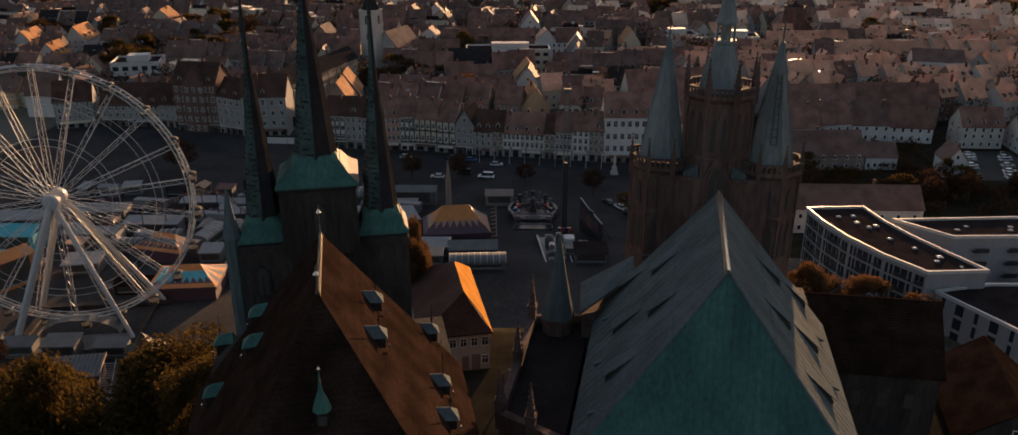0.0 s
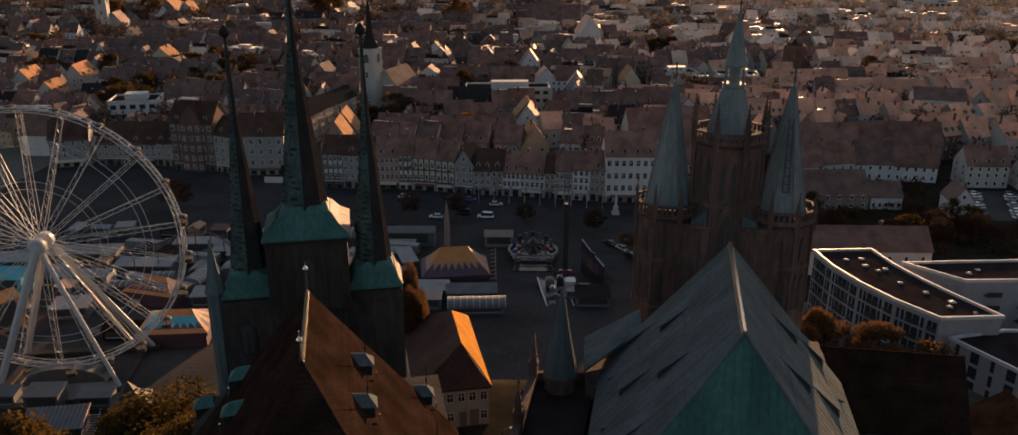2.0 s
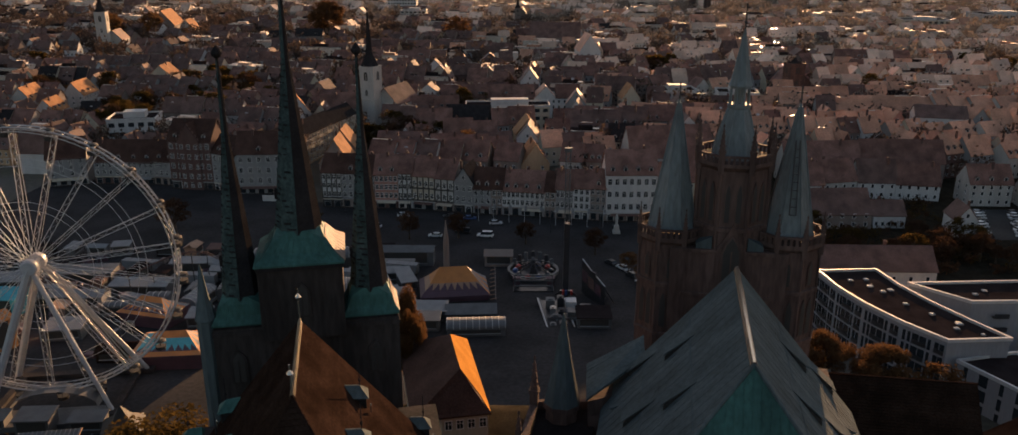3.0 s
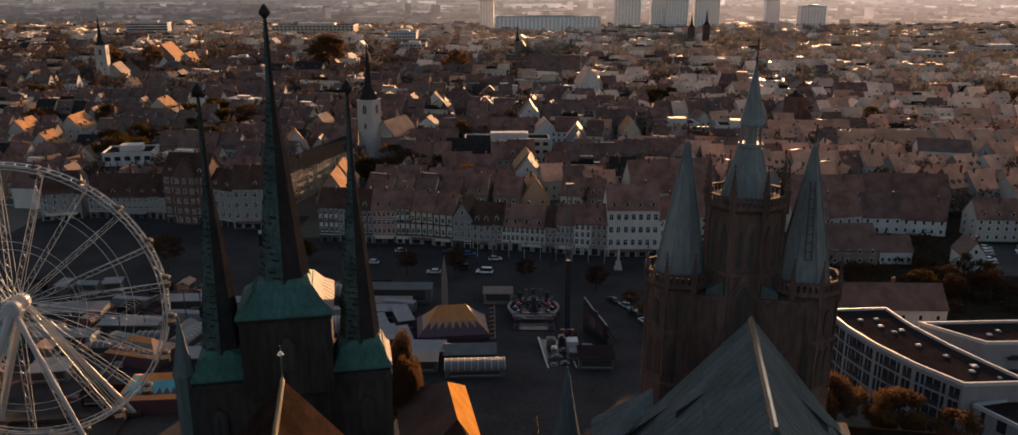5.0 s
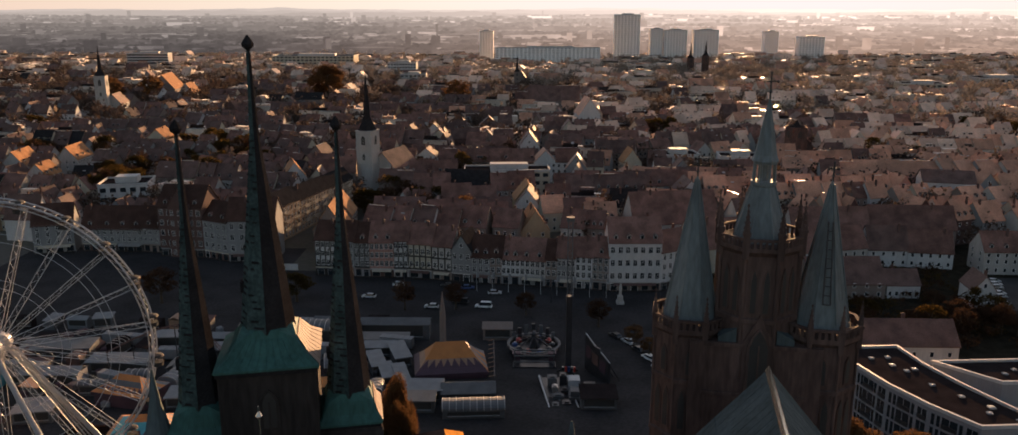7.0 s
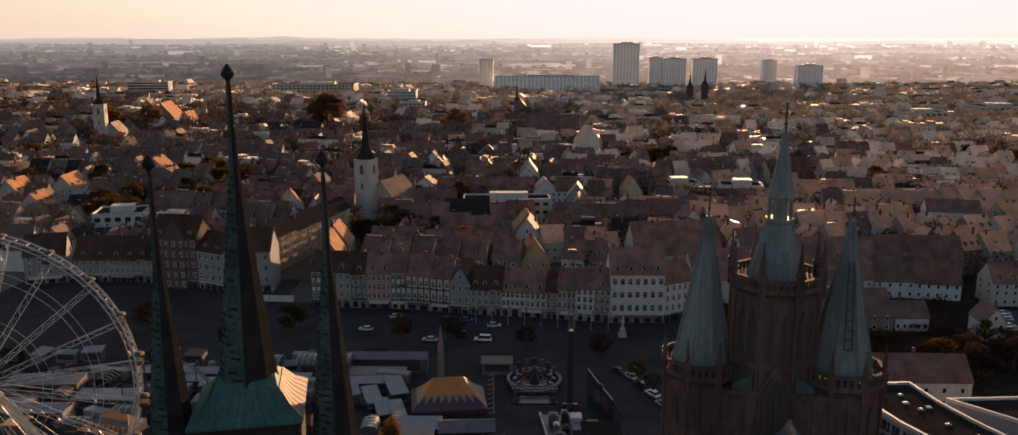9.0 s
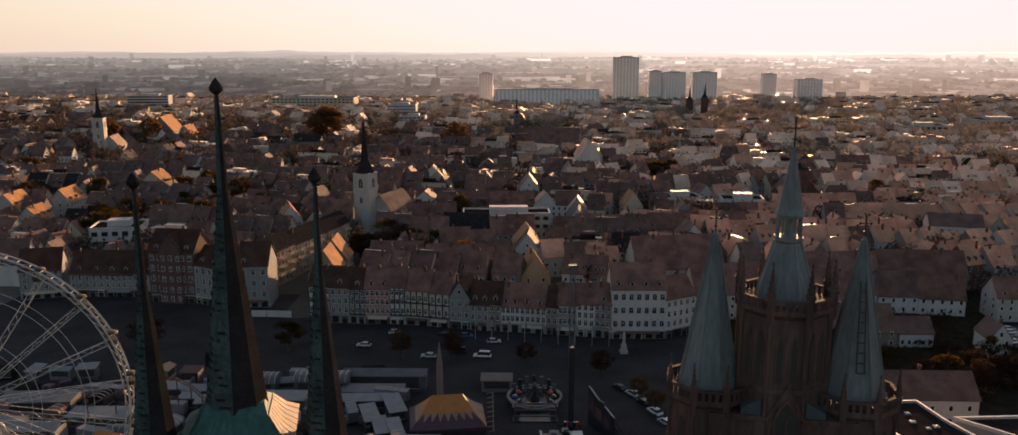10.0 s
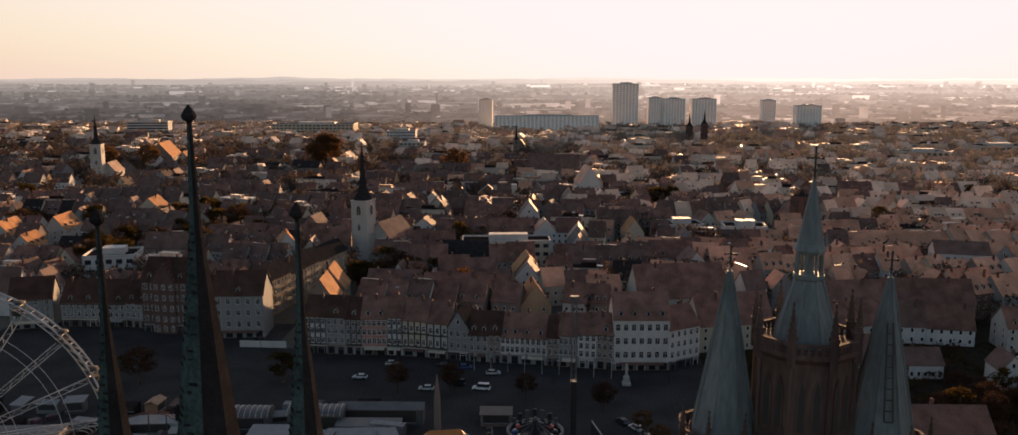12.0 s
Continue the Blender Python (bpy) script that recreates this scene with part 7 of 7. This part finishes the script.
for x0, y0, w, d, h, mat in ((-4.2, -7.5, 2.2, 2.4, 2.4, CANVAS_GREY), (-1.6, -7.2, 1.6, 2.2, 2.9, DARK_STEEL), (-3.6, -10.6, 1.4, 1.8, 1.5, METAL_ROOF), (-1.4, -11.2, 1.8, 2.6, 1.2, DARK_STEEL), (-3.0, -14.2, 2.6, 1.6, 0.9, CANVAS_GREY), (-1.2, -17.4, 2.0, 2.2, 0.8, DARK_STEEL), (-3.8, -18.2, 1.6, 1.8, 0.7, CANVAS_GREY)):
    part("machinery_box", Shape().box(x0 - w / 2, y0 - d / 2, 0.95, x0 + w / 2, y0 + d / 2, 0.95 + h).box(x0 - w * 0.3, y0 - d * 0.3, 0.95 + h, x0 + w * 0.25, y0 + d * 0.3, 1.25 + h), mat, TOWER)
for x0 in (-5.6, 1.6):
    for y0 in (-19.5, -13.0, -6.5):
        part("stabiliser", Shape().beam((x0, y0, 1.0), (x0 + (-1.6 if x0 < 0 else 1.6), y0, 0.15), 0.25, 0.25), DARK_STEEL, TOWER)
part("foot", Shape().box(-6.0, -23.5, 0, 2.0, -21.5, 0.7), STEEL, TOWER)
part("trailer", Shape().box(-0.6, -16, 0.5, 2.6, -5, 2.0), CANVAS_GREY, TOWER)
part("machine_house", Shape().box(-0.4, -10.5, 2.0, 2.2, -7.5, 3.8), STEEL, TOWER)
part("machine_house", Shape().box(-0.2, -15.2, 2.0, 2.2, -12.4, 3.2), CANVAS_GREY, TOWER)
part("control_cabin", Shape().box(3.4, -12, 0, 5.6, -9.5, 2.8).box(3.2, -12.2, 2.8, 5.8, -9.3, 3.0), DARK_STEEL, TOWER)
for i in range(5):
    part("seat_gondola", Shape().box(-1.6 + 0.7 * i, -1.9, 2.0, -1.1 + 0.7 * i, -1.2, 3.2), PAINTS[2 + i % 3], TOWER)
for a, b in ((-2.6, -2.6), (2.6, -2.6), (-2.6, 2.6), (2.6, 2.6)):
    part("outrigger", Shape().beam((0, 0, 2.2), (a, b, 0.2), 0.3, 0.35), DARK_STEEL, TOWER)
SCREEN = thing("ride_facade", pose(19.3, 212, height(19, 212), 0, 0, -62), "dark painted back wall of a fairground ride", "fairground ride")
part("panel", Shape().loft([[(-5.2, y, 0), (5.6, y, 0), (5.6, y, 5.6), (1.6, y, 6.9), (1.2, y, 7.8), (-0.8, y, 7.6), (-5.2, y, 9.4)] for y in (-0.2, 0.2)]), DARK_STEEL, SCREEN)
part("top_rail", Shape().beam((-5.2, 0, 9.5), (-0.8, 0, 7.7), 0.22, 0.22).beam((1.6, 0, 7.0), (5.6, 0, 5.7), 0.22, 0.22), STEEL, SCREEN)
for x in (-4, -1, 2, 5):
    part("strut", Shape().beam((x, 0.2, 5), (x, 3.5, 0), 0.2, 0.2), DARK_STEEL, SCREEN)
for x, z, w, mat in ((-3.6, 5.2, 1.2, CANVAS_PURPLE), (-0.6, 4.4, 1.4, BRICK), (2.8, 3.8, 1.3, CANVAS_PURPLE)):
    part("painted_field", Shape().box(x - w, -0.26, z - 1.6, x + w, -0.2, z + 1.4), mat, SCREEN)
stall(18, 194, 0, 8, 6, 3, FLAT_ROOF, "flat", "dark square fair booth")
mast = thing("banner_mast", pose(-20.6, 232, height(-20, 232)), "slim pointed ride mast behind the marquee", "mast")
part("mast", Shape().cone(6, 0, 0, [(0.9, 0), (0.8, 10), (0.08, 16)]), BROWN, mast)


# ---- lorries and small things between the stalls ----
def lorry(x, y, turn, ln, label="white box trailer parked behind the fair stalls"):
    """A box trailer with roof ribs, doors and wheels."""
    ob = thing("trailer", pose(x, y, height(x, y), 0, 0, turn), label, "trailer", "fair trailers")
    part("box", Shape().box(-1.25, -ln / 2, 0.95, 1.25, ln / 2, 3.5), CANVAS, ob)
    for i in range(int(ln / 1.6)):
        y0 = -ln / 2 + 0.8 + 1.6 * i
        part("roof_rib", Shape().box(-1.25, y0, 3.5, 1.25, y0 + 0.1, 3.55), CANVAS_GREY, ob)
    part("chassis", Shape().box(-1.1, -ln / 2, 0.6, 1.1, ln / 2, 0.95), DARK_STEEL, ob)
    part("rear_door", Shape().box(-1.15, -ln / 2 - 0.05, 1.0, 1.15, -ln / 2, 3.4), CANVAS_GREY, ob)
    for y0 in (-ln / 2 + 1.2, -ln / 2 + 2.3, ln / 2 - 1.4):
        for sx in (-1.05, 1.05):
            part("wheel", Shape().tube((sx - 0.15, y0, 0.48), (sx + 0.15, y0, 0.48), 0.48, 10), TYRE, ob)


for x, y, turn, ln in ((-33, 231, 78, 9), (-41, 219, 18, 8), (-50, 225, 84, 10), (-56, 206, 15, 8), (-64, 205, 80, 9), (-88, 221, 85, 11), (-108, 232, 80, 11), (-58, 244, 86, 10), (-96, 203, 70, 9), (-122, 210, 85, 12), (-27, 200, 12, 7)):
    lorry(x, y, turn, ln)


def crate(x, y, turn, w, d, h, mat):
    """A tarpaulin-covered stack with a strap and a sagging top."""
    ob = thing("covered_stack", pose(x, y, height(x, y), 0, 0, turn), "small covered stack of fair equipment", "stack", "fair clutter")
    part("tarpaulin", Shape().loft([[(-w / 2, -d / 2, 0), (w / 2, -d / 2, 0), (w / 2, d / 2, 0), (-w / 2, d / 2, 0)], [(-w / 2, -d / 2, h * 0.85), (w / 2, -d / 2, h * 0.8), (w / 2, d / 2, h * 0.9), (-w / 2, d / 2, h * 0.82)], [(-w * 0.36, -d * 0.3, h), (w * 0.36, -d * 0.34, h * 0.96), (w * 0.33, d * 0.33, h), (-w * 0.3, d * 0.36, h * 0.97)]]), mat, ob)
    part("strap", Shape().box(-0.06, -d / 2 - 0.03, 0, 0.06, d / 2 + 0.03, h * 0.9), DARK_STEEL, ob)


for _ in range(95):
    x, y = rnd.uniform(-140, -24), rnd.uniform(165, 246)
    if abs(x + 17) > 12 and abs(x + 74) > 10:
        crate(x, y, rnd.uniform(0, 90), rnd.uniform(1.2, 3), rnd.uniform(1.0, 2.4), rnd.uniform(0.9, 2.4), rnd.choice((CANVAS_GREY, CANVAS, DARK_STEEL, BROWN, CANVAS_PURPLE)))

# corrugated shed with an open stair at the foot of the hill, and a dark peaked tent
shed = thing("storage_shed", pose(-80.5, 133.5, height(-80.5, 133.5), 0, 0, 10), "low shed with ribbed grey sheet roof beside an open stair", "shed")
part("body", Shape().box(-5.0, -2.6, 0, 4.6, 2.6, 2.6), GREYSTONE, shed)
shed_roof = part("roof", Shape().loft([[(-5.4, -3.0, 2.6 + o), (5.0, -3.0, 2.6 + o), (5.0, 3.0, 3.9 + o), (-5.4, 3.0, 3.9 + o)] for o in (0, 0.1)]), CANVAS_GREY, shed)
for i in range(14):
    x = -5.2 + 0.77 * i
    part("roof_rib", Shape().beam((x, -3.0, 2.75), (x, 3.0, 4.05), 0.12, 0.08), CANVAS, shed_roof)
part("verge", Shape().beam((5.05, -3.0, 2.75), (5.05, 3.0, 4.05), 0.2, 0.3), CANVAS_PALE, shed)
stair = thing("steel_stair", pose(-73.2, 131.5, height(-73.2, 131.5), 0, 0, 10), "open steel stair climbing beside the shed", "stair")
for x in (-1.1, 1.1):
    part("string", Shape().beam((x, -4.5, 0.2), (x, 2.5, 4.0), 0.12, 0.3), DARK_STEEL, stair)
    part("handrail", Shape().beam((x, -4.5, 1.2), (x, 2.5, 5.0), 0.07, 0.07), STEEL, stair)
for i in range(16):
    f = (i + 0.5) / 16
    part("tread", Shape().box(-1.05, -4.5 + 7 * f - 0.16, 0.2 + 3.8 * f, 1.05, -4.5 + 7 * f + 0.16, 0.27 + 3.8 * f), CANVAS_GREY, stair)
peak = thing("peaked_tent", pose(-70.5, 140.5, height(-70.5, 140.5), 0, 0, 20), "dark peaked tent at the foot of the wheel", "tent")
part("canopy", Shape().loft([[(-3.6, -3.6, 2.3), (3.6, -3.6, 2.3), (3.6, 3.6, 2.3), (-3.6, 3.6, 2.3)], [(-1.5, -1.5, 4.1), (1.5, -1.5, 4.1), (1.5, 1.5, 4.1), (-1.5, 1.5, 4.1)], [(-0.06, -0.06, 6.6), (0.06, -0.06, 6.6), (0.06, 0.06, 6.6), (-0.06, 0.06, 6.6)]]), LOUVRE, peak)
for x in (-3.4, 3.4):
    for y in (-3.4, 3.4):
        part("pole", Shape().tube((x, y, 0), (x, y, 2.35), 0.06, 6), DARK_STEEL, peak)

# coaster rail curving behind the wheel
TRACK = thing("coaster_track", pose(0, 0, 0), "low curving roller coaster track on slim posts", "fairground ride")
pts = [(-100 + 4 * i, 208 + 12 * math.sin(i * 0.42), 8.5 + 2.5 * math.sin(i * 0.55)) for i in range(10)]
for a, b in zip(pts, pts[1:]):
    part("rail", Shape().tube((a[0], a[1] - 0.5, a[2]), (b[0], b[1] - 0.5, b[2]), 0.14, 6).tube((a[0], a[1] + 0.5, a[2]), (b[0], b[1] + 0.5, b[2]), 0.14, 6), BRICK, TRACK)
    part("support_post", Shape().tube((a[0], a[1], height(a[0], a[1])), a, 0.14, 6), DARK_STEEL, TRACK)

# street lamps on the square and flag poles before the houses
def street_lamp(x, y, h=7.0):
    ob = thing("street_lamp", pose(x, y, height(x, y)), "slim grey street lamp on the square", "lamp", "street lamps")
    part("pole", Shape().cone(8, 0, 0, [(0.14, 0), (0.1, 1.2), (0.06, h)]), DARK_STEEL, ob)
    part("arm", Shape().tube((0, 0, h), (1.2, 0, h + 0.3), 0.045, 6), DARK_STEEL, ob)
    part("lamp_head", Shape().box(0.9, -0.18, h + 0.22, 1.8, 0.18, h + 0.36), STEEL, ob)


for x, y in ((-60, 284), (-38, 282), (-8, 276), (10, 268), (26, 266), (44, 268), (-84, 292), (-104, 296), (48, 240), (-1.5, 98.5)):
    street_lamp(x, y, 7 if y > 110 else 4.2)
for i in range(9):
    x = -14 + 5.2 * i
    ob = thing("flag_pole", pose(x, 279.6 - 0.16 * (x + 14), 0), "white flag pole before the houses", "pole", "flag poles")
    part("pole", Shape().cone(6, 0, 0, [(0.09, 0), (0.05, 6.5)]), STEEL, ob)
    part("flag", Shape().loft([[(0.06, -0.02, 4.6), (0.9, 0.05, 4.5), (0.85, 0.03, 6.2), (0.06, -0.02, 6.4)], [(0.06, 0.02, 4.6), (0.9, 0.09, 4.5), (0.85, 0.07, 6.2), (0.06, 0.02, 6.4)]]), CANVAS, ob)
# monument on the square and a long low wall
ob = thing("monument", pose(31.5, 268, 0), "pale stone statue column on the square", "monument")
part("plinth", Shape().box(-1.2, -1.2, 0, 1.2, 1.2, 0.8).box(-0.8, -0.8, 0.8, 0.8, 0.8, 2.6), PALE, ob)
part("column", Shape().cone(8, 0, 0, [(0.45, 2.6), (0.38, 4.6), (0.6, 4.7), (0.3, 6.2), (0.1, 6.6)]), PALE, ob)
ob = thing("site_hoarding", pose(-86, 300.5, 0, 0, 0, -3), "long pale hoarding across the street mouth", "fence")
for i in range(8):
    part("panel", Shape().box(-8 + 2.0 * i, -0.05, 0.1, -6.05 + 2.0 * i, 0.05, 2.4), WHITE, ob)

# ---- cars ----
def car(x, y, turn, paint, van=False):
    """A parked car: body with wheel arches, glasshouse, lamps, four wheels."""
    ob = thing("van" if van else "car", pose(x, y, height(x, y) + 0.01, 0, 0, turn), ("light van" if van else "passenger car") + " parked on the square", "car", "parked cars")
    ln, hh = (5.2, 1.95) if van else (4.4, 1.45)
    prof = [(-ln / 2, 0.35), (ln / 2, 0.35), (ln / 2, 0.75), (ln / 2 - 1.0, 0.95), (-ln / 2 + 0.15, 0.95), (-ln / 2, 0.8)]
    body = part("body", Shape().loft([[(a, w, b) for a, b in prof] for w in (-0.88, 0.88)]), paint, ob)
    cab = [(-ln / 2 + 0.2, 0.94), (ln / 2 - 1.0, 0.94), (ln / 2 - 1.7, hh), (-ln / 2 + (0.3 if van else 0.8), hh)]
    part("glasshouse", Shape().loft([[(a, w * (0.97 if b < 1 else 0.8), b) for a, b in cab] for w in (-0.86, 0.86)]), GLASS, ob)
    part("roof", Shape().box(-ln / 2 + (0.3 if van else 0.85), -0.7, hh, ln / 2 - 1.75, 0.7, hh + 0.05), paint, ob)
    for a in (-ln / 2 + 0.8, ln / 2 - 0.85):
        for w in (-0.85, 0.85):
            part("wheel", Shape().tube((a, w - 0.1, 0.32), (a, w + 0.1, 0.32), 0.32, 10), TYRE, ob)
    for w in (-0.6, 0.6):
        part("headlight", Shape().box(ln / 2 - 0.02, w - 0.18, 0.6, ln / 2 + 0.03, w + 0.18, 0.75), WHITE_FRAME, ob)
    return ob


for x, y, turn, c, van in ((-11, 263.5, 172, 0, True), (-27, 263, 176, 1, False), (-48, 272, 175, 1, False), (-18.5, 267, 170, 2, True), (-8, 276, 4, 1, False), (-17, 281, 3, 4, False), (-24, 283, 182, 2, False), (-40, 284, 2, 1, False),
                           (30, 236, 120, 1, False), (32, 230, 120, 2, False), (34, 224, 120, 0, False), (35.5, 217, 120, 1, False), (27, 240, 120, 2, False)):
    car(x, y, turn, PAINTS[c], van)

# the car park behind the gardens
lot = solid("car_park", Shape().prism([(146, 263), (171, 263), (177, 295), (160, 295)], 0.0, 0.06), ASPHALT, "dark asphalt car park between houses", "car park", kind="structure", m=pose(0, 0, 0.02))
for i in range(9):
    for off, turn in ((3.2, 8), (15.5, 8)):
        if (i * 3 + int(off)) % 7 != 2:
            car(146 + off + 0.42 * 3.1 * i * 1.0, 265.5 + 3.1 * i, turn, PAINTS[(0, 1, 0, 2, 1)[(i + int(off)) % 5]])

# ---- flats beside the cathedral ----
FLATS = thing("apartment_building", pose(0, 0, 0), "curved white apartment building with flat dark roof and pale rim", "building")
outer = [(69.9, 193.2), (71.0, 184), (73.5, 175), (77.5, 166), (82.8, 157.6)]
inner = [(95.3, 158.6), (91.5, 167), (87.8, 176), (85.0, 185), (83.6, 194.2)]
plan = outer + inner
part("wall", Shape().prism(plan, 0, 16.6), FLAT_WALL, FLATS)
part("roof", Shape().prism(plan, 16.6, 16.8), FLAT_ROOF, FLATS, "dark gravel flat roof")

part("parapet", rim(plan, 17.0), STEEL, FLATS, "pale metal roof edge catching the sun")
for i in range(4):
    (x0, y0), (x1, y1) = outer[i], outer[i + 1]
    ln = math.hypot(x1 - x0, y1 - y0)
    tn = math.degrees(math.atan2(y1 - y0, x1 - x0))
    for fl in range(5):
        z = 0.9 + fl * 3.15
        for f, ww, rec in ((0.09, 0.32, 0), (0.2, 0.32, 0), (0.42, 1.5, 1), (0.64, 0.32, 0), (0.85, 1.0, 1)):
            m = pose(x0 + (x1 - x0) * f, y0 + (y1 - y0) * f, z, 0, 0, tn)
            w = part("loggia" if rec else "window", Shape().box(-ww, -0.05, 0, ww, 0.06, 2.6), GLASS, FLATS, m=m)
            if rec:
                part("balustrade", Shape().box(-ww, -0.16, 0, ww, -0.08, 0.9), DARK_STEEL, w)
                part("mullion", Shape().box(-0.05, -0.1, 0, 0.05, -0.04, 2.6), FLAT_WALL, w)
    part("floor_band", Shape().beam((x0, y0, 16.0), (x1, y1, 16.0), 0.16, 0.5), FLAT_WALL, FLATS)
for x, y, r in ((75.5, 188, 0.7), (79.2, 188.5, 0.7), (78.5, 184.5, 0.8), (80.2, 181.6, 0.7), (82.2, 182.5, 0.8), (82.3, 175, 0.7), (85.5, 170, 0.7), (88.8, 165.5, 0.9), (87.2, 163.2, 0.7), (91, 160.5, 0.5)):
    d = part("skylight", Shape().cone(4, x, y, [(r, 16.8), (r, 17.0), (r * 0.92, 17.04), (r * 0.3, 17.16)], 0.5), METAL_ROOF, FLATS)
wing = [(88, 186.4), (97, 176.5), (135, 178), (135, 189.5)]
W2 = thing("apartment_building", pose(0, 0, 0), "long white apartment wing with flat dark roof and balconies", "building")
part("wall", Shape().prism(wing, 0, 16.4), FLAT_WALL, W2)
part("roof", Shape().prism(wing, 16.4, 16.6), FLAT_ROOF, W2)
part("parapet", rim(wing, 16.8), STEEL, W2)
for x, y in ((100, 181), (103, 183), (112, 181), (113, 183), (120, 182), (127, 184)):
    part("skylight", Shape().cone(4, x, y, [(0.7, 16.6), (0.7, 16.78), (0.2, 16.92)], 0.5), METAL_ROOF, W2)
for fl in range(5):
    for b in range(9):
        x = 99.5 + 3.9 * b
        y = 176.6 + 0.04 * (x - 97)
        w = part("window", Shape().box(x - (1.3 if b % 2 else 0.6), y - 0.05, 1.2 + 3.1 * fl, x + (1.3 if b % 2 else 0.6), y + 0.1, 3.5 + 3.1 * fl), GLASS, W2)
        if b % 2:
            part("balcony", Shape().box(x - 1.6, y - 1.3, 0.9 + 3.1 * fl, x + 1.6, y - 0.05, 1.05 + 3.1 * fl).box(x - 1.6, y - 1.35, 1.05 + 3.1 * fl, x + 1.6, y - 1.27, 2.0 + 3.1 * fl), DARK_STEEL, W2)
lowp = [(84.9, 156.7), (93, 140), (140, 140), (140, 160), (97, 160)]
W3 = thing("apartment_building", pose(0, 0, 0), "lower white apartment wing with dark flat roof", "building")
part("wall", Shape().prism(lowp, 0, 12.8), FLAT_WALL, W3)
part("roof", Shape().prism(lowp, 12.8, 13.0), FLAT_ROOF, W3)
part("parapet", rim(lowp, 13.2), STEEL, W3)
for fl in range(4):
    for b in range(5):
        f = (b + 0.5) / 5
        x, y = 84.9 + 8.1 * f, 156.7 - 16.7 * f
        part("window", Shape().box(-0.9 if b % 2 else -0.4, -0.05, 0, 0.9 if b % 2 else 0.4, 0.06, 2.3), GLASS, W3, m=pose(x, y, 1.2 + 3.05 * fl, 0, 0, math.degrees(math.atan2(-16.7, 8.1))))

# ---- buildings on the hill ----
CL = thing("cloister_range", pose(46.5, 96, 26, 0, 0, -8), "dark tile-roofed stone range beside the cathedral", "building")
part("wall", Shape().box(-10.2, -5, -4, 5.2, 5, 9.2), GREYSTONE, CL)
CLR = part("roof", Shape().loft([[(x, -5.5, 9.0), (x, 0.5, 16.4), (x, 5.5, 9.0)] for x in (-10.6, 5.6)]), TILE_BROWN, CL)
s = Shape()
for i in range(28):
    f, g = i / 28, (i + 1) / 28
    s.loft([[(x, 0.5 - 6 * f, 16.42 - 7.4 * f), (x, 0.5 - 6 * g, 16.46 - 7.4 * g), (x, 0.5 - 6 * g, 16.4 - 7.4 * g)] for x in (-10.6, 5.6)])
tagged(part("tiling", s, TILE_BROWN, CLR), kind="stuff")
part("ridge_tiles", Shape().box(-10.6, 0.36, 16.36, 5.6, 0.64, 16.56), TILE_BROWN, CLR)
for x in (-7, -4, -1, 2):
    w = part("window", Shape().box(x - 0.5, -5.08, 4.6, x + 0.5, -4.98, 6.5), LOUVRE, CL)
    part("window_arch", Shape().box(x - 0.7, -5.14, 6.5, x + 0.7, -4.98, 6.8), GREYSTONE, w)
house(60, 88, -14, 13, 18, 5, 5, GREYSTONE, TILE_BROWN, "y", 1, 3, detail=False, z=22, label="low stone house with brown tiled roof", group="hill houses", chimney=0)
GOLD = thing("house", pose(-9.0, 106.2, 26, 0, 0, 12), "plastered house with hipped orange tiled roof on the hill", "house", "hill houses")
part("wall", Shape().box(-0.6, -1.1, 0, 5.4, 19, 5.9), CREAM, GOLD)
ze, zr = 6.0, 10.6
eaves = [(-4.6, -1.6, ze - 0.2), (5.75, -1.6, ze - 0.2), (5.75, 20.0, ze - 0.2), (-4.6, 20.0, ze - 0.2)]
r0, r1, kink = (2.3, 2.2, zr), (2.3, 12.4, zr), (4.55, 0.9, 7.4)
# sun and shade painted: golden tile on the lit slope, dark tile elsewhere
for nm, ring in (("roof_hip", (eaves[0], eaves[1], kink, r0)), ("roof_slope", (eaves[1], eaves[2], r1, r0, kink)), ("roof_hip", (eaves[2], eaves[3], r1)), ("roof_slope", (eaves[3], eaves[0], r0, r1))):
    part(nm, Shape().loft([ring, [(a, b, c + 0.22) for a, b, c in ring]]), TILE_SUNLIT if ring[0] == eaves[1] else TILE_OLD_AND_SHADED, GOLD)
for fl in (1.0, 3.9):
    for i in range(4):
        if fl > 2 or i in (0, 3):
            f, g = WINDOWS[(0.8, 1.2)]
            win = part("window", f, None, GOLD, m=pose(0.2 + 1.5 * i, -1.1, fl))
            part("pane", g, None, win)
part("door", Shape().box(1.4, -1.18, 0, 2.4, -1.08, 2.3).box(2.8, -1.18, 0, 4.0, -1.08, 2.5), BROWN, GOLD)
part("wall_annex", Shape().box(-4.2, 3, 0, -0.6, 19, 5.9), CREAM, GOLD)
